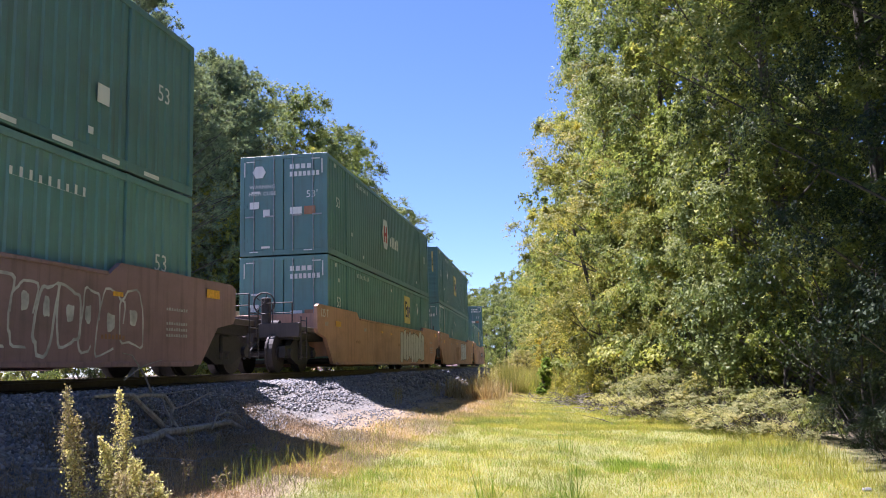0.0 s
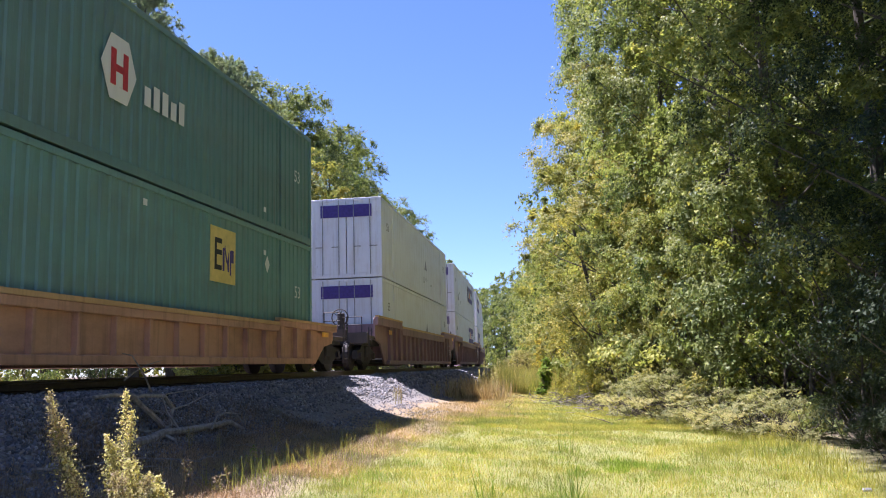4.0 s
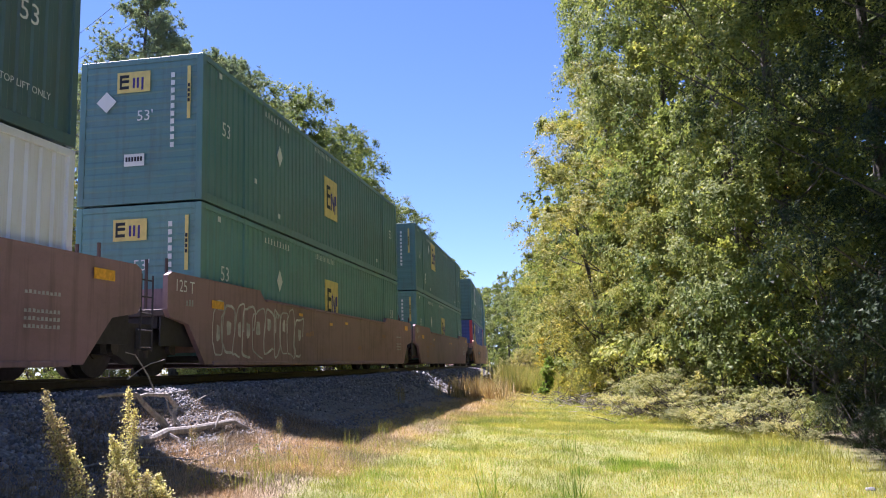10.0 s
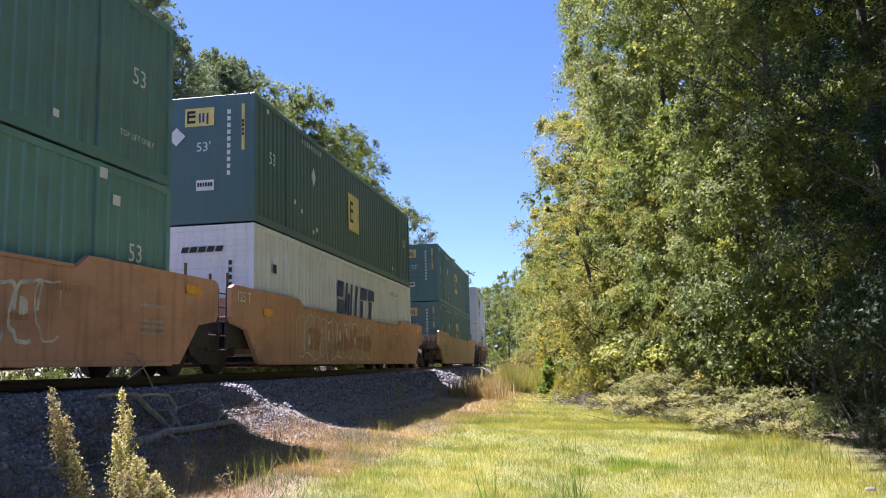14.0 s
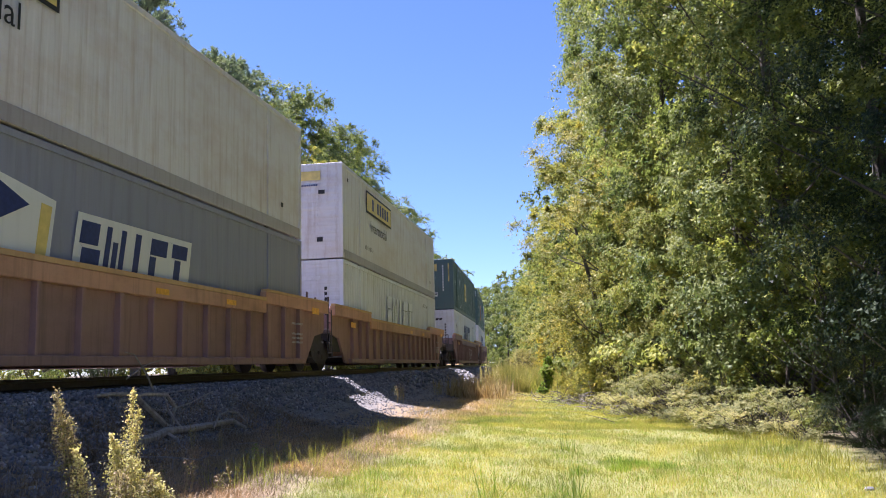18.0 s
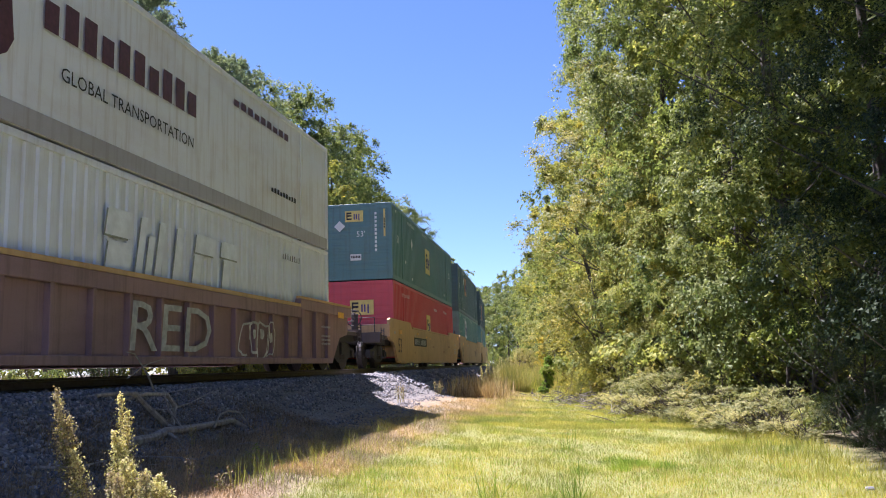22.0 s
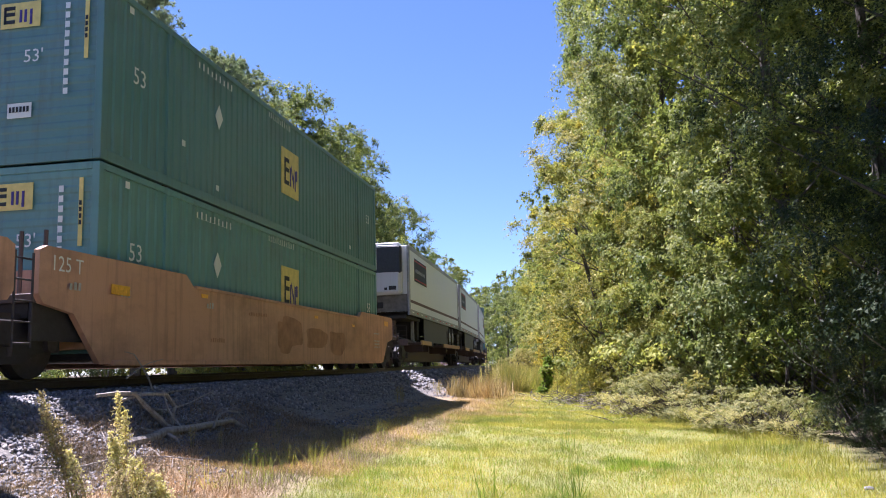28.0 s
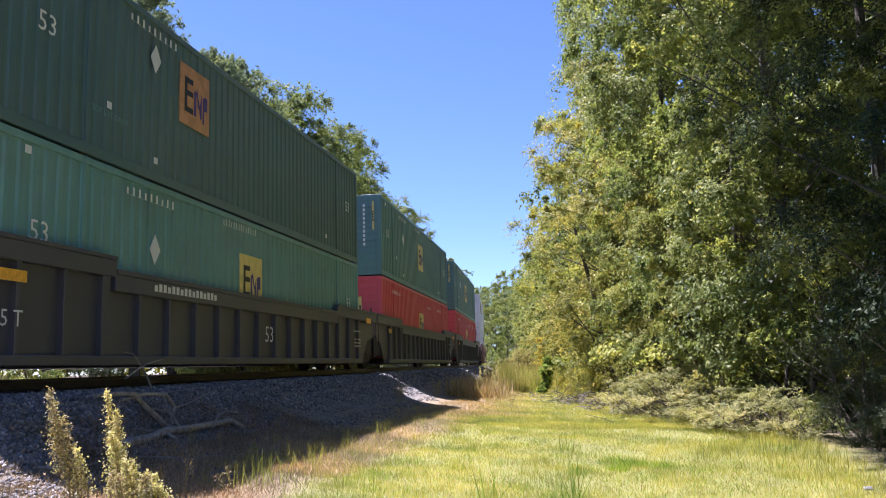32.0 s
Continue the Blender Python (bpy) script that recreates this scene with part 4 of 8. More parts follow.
common = (mark_53(), mark_number(), mark_small([(2.5, 0.85), (3.9, 0.3), (0.7, 2.62), (13.0, 0.35)]))
emp_end = (mark_endlogo(), mark_end53(), mark_plate(), mark_strip())
def lift(ob):
    """Worn emblem near the leading end, lifting note near the trailing one."""
    part("emblem", linked(quads_side(X1, [rect(2.32, 2.38, 0.5, 0.72), rect(2.38, 2.56, 0.66, 0.72), rect(2.52, 2.58, 0.5, 0.6), rect(2.3, 2.58, 0.78, 0.81)])), M["white"], ob, "small worn white emblem")
    mark_lift(15.08, 0.57)(ob)


KINDS = {
    "emp": lambda: make_container("green corrugated steel shipping container with a square yellow logo", M["green"], "wall",
                                  extras=common + emp_end + (mark_square(8.0, 1.56, 1.15), mark_diamond(4.0, 1.82, end=(-0.72, 2.05)), mark_number(6.6, 2.62, n=12, w=0.07))),
    "emp_new": lambda: make_container("green corrugated container with a high-set square yellow logo", M["green"], "wall",
                                      extras=common + emp_end + (mark_square(5.1, 2.03, 1.28), mark_diamond(3.7, 2.2, 0.16), lift, mark_number(9.0, 2.62, n=10, w=0.07))),
    "emp_light": lambda: make_container("light green corrugated container with a square logo near its trailing end", M["green_light"], "doors",
                                        extras=common + (mark_square(11.0, 2.02, 1.1), mark_stickers(), mark_small([(1.0, 2.2), (13.0, 2.3), (8.0, 2.5)]), mark_diamond(13.2, 2.1, 0.13))),
    "emp_low": lambda: make_container("green corrugated container with yellow logo and white diamond", M["green_light"], "wall",
                                      extras=common + emp_end + (mark_square(8.0, 1.57, 1.15), mark_diamond(4.0, 1.76), mark_number(6.6, 2.62, n=14, w=0.07))),
    "emp_new_low": lambda: make_container("light green corrugated container with a high-set yellow logo", M["green_light"], "wall",
                                          extras=common + emp_end + (mark_square(5.1, 2.0, 1.28), mark_small([(2.0, 2.66), (14.1, 2.66), (14.45, 2.3)], "white", 0.19, 0.16), mark_diamond(3.68, 1.75, 0.19), mark_number(8.4, 2.5, n=10, w=0.07))),
    "emp_white": lambda: make_container("green corrugated steel shipping container with a square white logo", M["green"], "wall",
                                        extras=common + (mark_endlogo(back="white"), mark_end53(), mark_plate(), mark_square(4.9, 1.99, 1.2, "white"), lift, mark_number(8.6, 2.6, n=10, w=0.07), mark_small([(11.0, 1.5), (12.6, 1.5)]))),
    "emp_white_low": lambda: make_container("light green corrugated container with a square white logo", M["green_light"], "wall",
                                            extras=common + (mark_endlogo(back="white"), mark_plate(), mark_square(4.7, 1.97, 1.15, "white"), mark_number(8.6, 2.6, n=10, w=0.07))),
    "emp_dark": lambda: make_container("dark green corrugated container with white diamond and faded logo", M["green_dark"], "flat",
                                       extras=common + (mark_endlogo(0.0), mark_end53(0.1, 1.72), mark_plate(0.15, 0.85), mark_strip(1.0), mark_square(7.9, 1.55, 1.15, "yellow", "worn"), mark_diamond(4.0, 1.85, end=(-0.55, 2.0)), mark_small([(3.0, 0.7), (4.2, 0.4)]))),
    "emp_dark_new": lambda: make_container("dark green corrugated container with a pale yellow logo set high", M["green_dark"], "flat",
                                           extras=common + (mark_endlogo(0.0), mark_end53(0.1, 1.72), mark_plate(0.15, 0.85), mark_diamond(0, 0, end=(-0.55, 2.0)), mark_square(5.2, 2.04, 1.15), lift)),
    "emp_orange": lambda: make_container("dark green corrugated steel shipping container with an orange logo", M["green_dark"], "doors",
                                         extras=common + (mark_square(7.0, 1.35, 1.3, "faded_orange"), mark_stickers(), mark_lift(3.4, 0.5))),
    "emp_rusty": lambda: make_container("green corrugated container with a faded orange logo and diamond", M["green_dark"], "wall",
                                        extras=common + (mark_endlogo(0.0, back="faded_orange"), mark_end53(0.0, 1.72, colour="green_light"), mark_plate(0.0, 0.85), mark_square(5.35, 1.88, 1.15, "faded_orange"), mark_diamond(3.9, 2.15, end=(-0.72, 2.0)), mark_lift(2.6, 0.75, "green_light"))),
    "emp_old": lambda: make_container("green shipping container with white edge lines and a white diamond", M["green_light"], "doors", 0.62, 0.04,
                                      extras=(mark_lines(), mark_stickers(), mark_diamond(5.6, 1.6), mark_53(1.45, y=0.35), mark_small([(7.0, 2.2), (7.4, 2.1)]))),
    "emp_single": lambda: make_container("green shipping container with a square yellow logo near its trailing end", M["green_light"], "wall",
                                         extras=common + emp_end + (mark_square(11.4, 2.04, 1.15), mark_diamond(12.9, 2.12), mark_number(8.0, 2.6, n=12, w=0.09))),
    "slate": lambda: make_container("slate grey-green shipping container with orange panels", M["slate"], "wall",
                                    extras=common + (mark_end53(0.0, 1.6, "53'"), mark_plate(0.0, 0.6), mark_square(6.8, 1.45, 1.35, "faded_orange"), mark_lift(3.0, 0.6),
                                                     lambda ob: part("end_panel", quads_end(-0.012, [[(-0.6, 2.2), (0.7, 2.2), (0.7, 2.62), (-0.6, 2.62)]]), M["faded_orange"], ob, "faded red end panel"))),
    "hub": lambda: make_container("green corrugated container with white emblem and double doors", M["green"], "doors",
                                  extras=common + (mark_hex(7.2, 1.62), mark_stickers(), mark_warning(), mark_end53(0.85, 1.7, "53'"))),
    "dash": lambda: make_container("green shipping container with white dashes along its bottom rail", M["green"], "wall", extras=common + emp_end + (mark_dashes(), mark_small([(13.2, 0.9)], "white", 0.3, 0.3))),
    "plain_green": lambda: make_container("light green corrugated steel shipping container", M["green_light"], "doors", extras=(mark_53(1.55), mark_number(11.4, 2.3, n=9, w=0.14), mark_stickers())),
    "white_tri": lambda: make_container("white smooth-sided shipping container with small dark emblem", M["white_box"], "doors", 0.6, 0.008,
                                        extras=(mark_53(1.9, "ink"), mark_small([(8.8, 0.6), (10.8, 0.6)], "ink"),
                                                lambda ob: part("end_panel", quads_end(-0.012, [[(-0.95, 2.2), (0.95, 2.2), (0.95, 2.65), (-0.95, 2.65)]]), M["violet"], ob, "violet end panel"),
                                                lambda ob: part("emblem", quads_side(X1, [[(9.05, 1.25), (9.7, 1.25), (9.4, 1.68)]]), M["grey_box"], ob), mark_number(8.6, 0.75, "grey_box", 6, 0.16))),
    "parcel": lambda: make_container("white smooth-sided container with violet panel near its trailing end", M["white_box"], "doors", 0.6, 0.008,
                                     extras=(mark_parcel(11.8, 1.87, 3.8, 1.1), mark_small([(1.0, 1.9), (4.0, 0.7), (15.0, 1.7)], "ink", 0.2, 0.2), mark_small([(3.3, 1.3)], "ink"),
                                             lambda ob: part("emblem", quads_side(X1, [[(2.3, 0.85), (2.95, 0.85), (2.65, 1.26)]]), M["grey_box"], ob, "small grey triangle emblem"), mark_number(2.2, 0.5, "grey_faint", 6, 0.12))),
    "parcel_near": lambda: make_container("white smooth-sided container with violet panel near its leading end", M["white_box"], "flat", 0.6, 0.008,
                                          extras=(mark_parcel(4.4, 1.95, 3.8, 1.1), mark_small([(1.0, 1.9), (9.0, 0.5)], "ink", 0.2, 0.2), mark_number(12.0, 0.6, "grey_faint", 9, 0.12))),
    "parcel_corr": lambda: make_container("white corrugated shipping container with violet end panels", M["white_box"], "doors", 0.27, 0.035,
                                          extras=(mark_parcel(11.7, 2.0, 2.8, 0.95), mark_small([(5.0, 2.2), (6.0, 2.1)], "grey_faint", 0.4, 0.5))),
    "slant": lambda: make_container("white corrugated container with slanted dark blue logo shapes", M["white_box"], "wall", 0.27, 0.03,
                                    extras=(mark_slant(8.1, 1.72, 4.2, 1.02), mark_number(12.6, 2.3, "ink", 8, 0.1), mark_small([(1.1, 1.9)], "ink", 0.2, 0.2))),
    "slant_top": lambda: make_container("cream smooth-sided shipping container with slanted dark logo shapes", M["cream_box"], "flat", 0.5, 0.008,
                                        extras=(mark_slant(8.5, 1.85, 4.0, 0.95), mark_end53(0.0, 1.55, "53ft", "ink"), mark_number(7.6, 0.95, "ink", 12, 0.14),
                                                mark_small([(1.0, 0.9), (15.2, 2.5)], "ink", 0.2, 0.2), mark_small([(0.9 + k * 0.95, 0.26) for k in range(15)], "ink", 0.1, 0.05))),
    "slant_faded": lambda: make_container("off-white corrugated shipping container with faded logo shapes", M["white_box"], "wall", 0.27, 0.03,
                                          extras=(mark_slant(7.95, 1.75, 4.7, 0.95, "streak", end=False), mark_slant(7.99, 1.78, 4.7, 0.95, "white_patch", 0.012), mark_number(12.8, 2.3, "ink", 8, 0.1))),
    "slant_grey": lambda: make_container("grey smooth-sided shipping container with white and blue logo shapes", M["grey_box"], "flat", 0.5, 0.008,
                                         extras=(lambda ob: part("logo_backing", quads_side(X1, [[(7.0, 1.08), (10.35, 1.08), (10.5, 2.05), (7.15, 2.05)]], 0.006), M["white"], ob, "white backing of the logo"),
                                                 mark_slant(8.75, 1.57, 3.15, 0.74, "navy"),
                                                 lambda ob: part("emblem", quads_side(X1, [[(4.9, 0.95), (6.5, 0.95), (6.65, 2.1), (5.5, 2.28), (4.9, 1.95)]]), M["white"], ob, "white slanted emblem"),
                                                 lambda ob: part("emblem_shape", quads_side(X1 + 0.008, [[(5.0, 1.45), (5.6, 1.7), (6.1, 1.95), (5.5, 2.18), (5.0, 1.92)]]), M["navy"], ob),
                                                 lambda ob: part("emblem_shape", quads_side(X1 + 0.008, [[(6.22, 1.1), (6.42, 1.1), (6.56, 2.0), (6.34, 2.02)]]), M["yellow"], ob))),
    "amber": lambda: make_container("white smooth-sided shipping container with a yellow logo panel", M["white_box"], "flat", 0.3, 0.006,
                                    extras=(mark_amberpanel(4.6, 1.97, 3.9, 1.0), mark_number(2.6, 0.7, "ink", 7, 0.12), mark_small([(2.6, 2.5), (13.0, 0.3)], "ink"))),
    "amber_dirty": lambda: make_container("dirty cream shipping container with a yellow logo panel", M["rusty_cream"], "wall", 0.3, 0.008,
                                          extras=(mark_rail(0.26), mark_amberpanel(4.7, 2.25, 3.7, 0.75), mark_number(2.6, 0.6, "ink", 7, 0.12), mark_small([(14.8, 0.6), (0.5, 2.4)], "ink"))),
    "reefer": lambda: make_container("off-white refrigerated container with cooling unit and dark crest", M["cream_box"], "none", 0.9, 0.006, extras=(mark_reefer(),)),
    "blue": lambda: make_container("blue corrugated shipping container with red corner posts", M["blue_box"], "wall", 0.4, 0.035,
                                   extras=(mark_posts("red_box"), lambda ob: part("repaired_panel", quads_side(X1 - 0.012, [rect(14.1, 15.3, 0.2, 2.6)]), M["grey_box"], ob, "grey repaired side panel"), mark_square(3.4, 2.1, 1.2), mark_53(2.35), mark_small([(0.95, 1.4), (7.9, 2.25)], "white", 0.5, 0.5), mark_number(12.5, 2.0, n=7, w=0.14), mark_end53(0.0, 1.7))),
    "red": lambda: make_container("red corrugated shipping container with a small yellow logo", M["red_box"], "wall", 0.27, 0.03,
                                  extras=(mark_square(7.9, 1.5, 1.0), mark_endlogo(0.1, 1.9, 0.9, 0.55), mark_number(12.5, 2.35, "white", 8, 0.12), mark_number(1.6, 2.4, "white", 8, 0.16),
                                          mark_small([(9.6, 2.3), (9.9, 2.3), (10.2, 2.3)]), lambda ob: part("marking", bars_end(-0.75, -0.012, 1.9, 6, 0.1, 0.12, 0.05, True), M["white"], ob))),
}
M["grey_faint"] = plain("faded_decal", (0.5, 0.52, 0.54), 0.6, 0, 0.1)

# ------------------------------------------------------------------ railway cars
SIDE = 1.46               # outer face of the car's side
OVER = 1.5                # how far the side goes on past the box


def make_bogie(parent, y):
    """Two-axle truck: side frames, bolster, springs, wheelsets."""
    bog = part("truck", box(-1.15, 1.15, y - 0.2, y + 0.2, 0.42, 0.78, 0.03), M["black"], parent, "black steel wheel truck")
    for sx in (-1, 1):
        x0, x1 = sorted((sx * 0.93, sx * 1.09))
        prof = [(y - 1.15, 0.36), (y - 1.15, 0.62), (y - 0.75, 0.66), (y - 0.42, 0.86), (y + 0.42, 0.86), (y + 0.75, 0.66), (y + 1.15, 0.62), (y + 1.15, 0.36),
                (y + 0.7, 0.34), (y + 0.36, 0.2), (y - 0.36, 0.2), (y - 0.7, 0.34)]
        part("side_frame", prism(prof, "x", x0, x1), M["black"], bog)
        for oy in (-0.89, 0.89):
            part("bearing_cap", rod((sx * 1.08, y + oy, 0.46), (sx * 1.17, y + oy, 0.46), 0.11, n=10), M["wheel"], bog)
        for oy in (-0.14, 0.14):
            part("spring", rod((sx * 1.06, y + oy, 0.3), (sx * 1.06, y + oy, 0.6), 0.07, n=8), M["wheel"], bog)
    for oy in (-0.89, 0.89):
        bm = bmesh.new()
        add_rod(bm, (-0.9, y + oy, 0.46), (0.9, y + oy, 0.46), 0.08, n=8)
        for sx in (-1, 1):
            add_rod(bm, (sx * 0.69, y + oy, 0.46), (sx * 0.83, y + oy, 0.46), 0.46, n=24)
            add_rod(bm, (sx * 0.65, y + oy, 0.46), (sx * 0.7, y + oy, 0.46), 0.485, n=24)
            add_rod(bm, (sx * 0.82, y + oy, 0.46), (sx * 0.86, y + oy, 0.46), 0.18, n=12)
        part("wheelset", bm, M["wheel"], bog, "steel wheels on an axle")
    return bog


def handrail(parent, x, y, z, w, h, mat="wheel", bars=3):
    bm = bmesh.new()
    for k in (0, 1):
        add_rod(bm, (x - w / 2 + k * w, y, z), (x - w / 2 + k * w, y, z + h), 0.018, n=6)
    for k in range(bars):
        zz = z + h * (k + 1) / bars
        add_rod(bm, (x - w / 2, y, zz), (x + w / 2, y, zz), 0.014, n=6)
    return part("handrail", linked(bm), M[mat], parent)


def blob(cy, cz, w, h, r, lumps=0.10, n=22, grow=0.0, lean=0.0):
    """A rounded, slightly lumpy outline, as of a sprayed balloon letter."""
    p1, p2 = r.uniform(0, 6), r.uniform(0, 6)
    out = []
    for k in range(n):
        a = 2 * math.pi * k / n
        e = 0.55
        c, s = math.cos(a), math.sin(a)
        q = 1 + lumps * math.sin(3 * a + p1) + lumps * 0.6 * math.sin(5 * a + p2)
        yy = (w * 0.5 * q + grow) * math.copysign(abs(c) ** e, c)
        zz = (h * 0.5 * q + grow) * math.copysign(abs(s) ** e, s)
        out.append((cy + yy + lean * zz, cz + zz))
    return out


def graffiti(parent, seed, y0, y1, z0, z1, x, style="outline"):
    """Sprayed balloon letters: filled silver with dark rims, or pale outlines only."""
    r = random.Random(seed)
    y, k = y0, 0
    while y < y1 - 0.25:
        w = r.uniform(0.42, 0.72) * (1.15 if style == "filled" else 1.0)
        h = (z1 - z0) * r.uniform(0.82, 1.0)
        cz = z0 + (z1 - z0) * 0.5 + r.uniform(-0.04, 0.04)
        lean = r.uniform(-0.05, 0.22)
        state = r.getstate()
        bm = bmesh.new()
        if style in ("cloud", "shade"):
            for q in range(2):
                bm = bmesh.new()
                bm.faces.new([bm.verts.new((x + 0.002 * k + 0.001 * q, a, b)) for a, b in blob(y + w * (0.5 + 0.2 * q), cz + (0.2 - 0.4 * q) * h, w * 1.7, h * (0.62 if q else 0.75), r, lean=lean)])
                part("graffiti", bm, M["graffiti" if style == "cloud" else "spray_grey"], parent, "pale sprayed cloud" if style == "cloud" else "grey sprayed patch")
        elif style == "filled":
            bm.faces.new([bm.verts.new((x + 0.002 * k, a, b)) for a, b in blob(y + w / 2, cz, w, h, r, grow=0.038, lean=lean)])
            part("graffiti", bm, M["spray_dark"], parent, "dark sprayed letter outline")
            r.setstate(state)
            bm = bmesh.new()
            bm.faces.new([bm.verts.new((x + 0.002 * k + 0.001, a, b)) for a, b in blob(y + w / 2, cz, w, h, r, lean=lean)])
            part("graffiti", bm, M["graffiti"], parent, "silver sprayed balloon letter")
        else:
            t = r.uniform(0.03, 0.055)
            state = r.getstate()
            outer = blob(y + w / 2, cz, w, h, r, grow=0.0, lean=lean)
            r.setstate(state)
            inner = blob(y + w / 2, cz, w, h, r, grow=-t, lean=lean)
            n = len(outer)
            gap = r.choice((0, 0, 3, 4))
            vo = [bm.verts.new((x + 0.001 + 0.001 * (k % 3), a, b)) for a, b in outer]
            vi = [bm.verts.new((x + 0.001 + 0.001 * (k % 3), a, b)) for a, b in inner]
            for i in range(n - gap):
                j = (i + 1) % n
                bm.faces.new((vo[i], vo[j], vi[j], vi[i]))
            part("graffiti", bm, M["spray_pale"], parent, "pale sprayed letter outline")
            if r.random() < 0.6:
                bm = bmesh.new()
                a0, b0 = y + w * r.uniform(0.4, 0.6), cz + h * r.uniform(-0.1, 0.2)
                out2 = blob(a0, b0, w * 0.3, h * 0.28, r)
                bm.faces.new([bm.verts.new((x + 0.005, a, b)) for a, b in out2])
                part("graffiti", bm, M["spray_pale"], parent, "pale sprayed letter stroke")
        y += w * r.uniform(0.78, 0.98)
        k += 1


def make_well(label, mat, style, front, rear, extras=()):
    """One well of a stack car. front / rear: 'coupler' at the end of a car, 'joint' where wells share a truck."""
    ob = tagged(new("well_car"), label, "railway car", "well cars of the train")
    top, raised, low = (1.54, 1.75, 0.19) if style != "low" else (1.08, 1.2, 0.22)
    a, b = -OVER, LONG + OVER
    cut = 0.98 if style != "low" else 0.75
    outline = [(-0.1, low), (LONG + 0.1, low), (LONG + 0.75, cut - 0.1), (b - 0.1, cut), (b, cut + 0.12), (b, raised - 0.07), (b - 0.15, raised), (LONG - 2.45, raised), (LONG - 2.75, top),
               (2.75, top), (2.45, raised), (a + 0.15, raised), (a, raised - 0.07), (a, cut + 0.12), (a + 0.1, cut), (-0.75, cut - 0.1)]
    for sx in (-1, 1):
        xo = sx * SIDE
        if style == "smooth":
            x0, x1 = sorted((xo, xo - sx * 0.09))
            part("side_wall", prism(outline, "x", x0, x1), mat, ob)
            part("top_flange", box(*sorted((xo + sx * 0.03, xo - sx * 0.14)), 2.8, LONG - 2.8, top - 0.015, top + 0.045, 0.01), mat, ob)
            part("bottom_flange", box(*sorted((xo + sx * 0.04, xo - sx * 0.14)), 0.2, LONG - 0.2, low - 0.03, low + 0.05, 0.01), mat, ob)
        else:
            inner = [(y_, z_) for y_, z_ in outline]
            x0, x1 = sorted((xo - sx * 0.10, xo - sx * 0.16))
            part("side_wall", prism(inner, "x", x0, x1), mat, ob)
            chord = M["car_orange"] if style == "ribbed_orange" else mat
            zc = 0.26 if style != "low" else 0.14
            part("top_chord", box(*sorted((xo + sx * 0.02, xo - sx * 0.13)), 2.6, LONG - 2.6, top - zc, top + 0.003, 0.012), chord, ob)
            part("chord_edge", box(*sorted((xo + sx * 0.03, xo - sx * 0.10)), 2.63, LONG - 2.63, top + 0.004, top + 0.08), M["car_tan"] if mat is not M["car_black"] else mat, ob, "worn painted edge")
            for y0, y1 in ((a, 2.62), (LONG - 2.62, b)):
                part("chord_edge", box(*sorted((xo + sx * 0.03, xo - sx * 0.10)), y0, y1, raised + 0.004, raised + 0.06), M["car_tan"] if mat is not M["car_black"] else mat, ob, "worn painted edge")
                part("end_chord", box(*sorted((xo + sx * 0.022, xo - sx * 0.13)), y0, y1, raised - zc, raised + 0.003, 0.012), chord, ob)
            if style == "ribbed_orange":
                for yy in (9.0, 11.6):
                    part("yellow_plate", box(*sorted((xo + sx * 0.021, xo + sx * 0.027)), yy, yy + 0.42, top - 0.2, top - 0.1), M["amber"], ob, "small yellow plate")
            part("bottom_chord", box(*sorted((xo + sx * 0.02, xo - sx * 0.13)), 0.2, LONG - 0.2, low - 0.02, low + 0.12, 0.01), mat, ob)
            n = 17
            for k in range(n):
                yr = 0.5 + k * (LONG - 1.0) / (n - 1)
                wide = 0.2 if k in (2, n - 3) else 0.09
                zt = (raised if yr < 2.5 or yr > LONG - 2.5 else top) - zc
                part("rib", box(*sorted((xo, xo - sx * 0.12)), yr - wide / 2, yr + wide / 2, low + 0.11, zt + 0.005, 0.008), mat, ob)
    part("floor", box(-1.3, 1.3, 0.1, LONG - 0.1, 0.26, 0.36), M["black"], ob)
    for end, y, sgn in ((front, 0, -1), (rear, LONG, 1)):
        coupler = end == "coupler"
        reach = 2.75 if coupler else OVER
        part("end_bulkhead", box(-1.36, 1.36, *sorted((y + sgn * 0.12, y + sgn * 0.2)), 0.4, raised - 0.15, 0.01), mat, ob)
        # solid black block added to stop light showing through above the truck
        part("underframe", box(-1.2, 1.2, *sorted((y + sgn * 0.21, y + sgn * (reach - 0.15))), 0.8 if style != "low" else 0.74, 0.995 if style != "low" else 0.845), M["black"], ob)
        part("end_platform", box(-1.34, 1.34, *sorted((y + sgn * 0.2, y + sgn * (reach - 0.1))), 1.0 if style != "low" else 0.85, 1.12 if style != "low" else 0.97, 0.01), M["grimy"], ob, "sooty end platform")
        part("draft_sill", box(-0.28, 0.28, *sorted((y + sgn * 0.2, y + sgn * (reach + 0.15 if coupler else reach - 0.05))), 0.6, 1.0, 0.02), M["grimy"], ob)
        if coupler:
            part("end_sill", box(-1.4, 1.4, *sorted((y + sgn * (reach - 0.12), y + sgn * reach)), 0.85, 1.2, 0.012), M["grimy"], ob)
            cp = part("coupler", box(-0.11, 0.11, *sorted((y + sgn * (reach + 0.1), y + sgn * (reach + 0.72))), 0.68, 0.9, 0.03), M["wheel"], ob, "steel coupler")
            part("knuckle", prism([(-0.2, y + sgn * (reach + 0.55)), (0.17, y + sgn * (reach + 0.55)), (0.2, y + sgn * (reach + 0.85)), (0.02, y + sgn * (reach + 0.88)), (-0.16, y + sgn * (reach + 0.8))], "z", 0.62, 0.96), M["wheel"], cp)
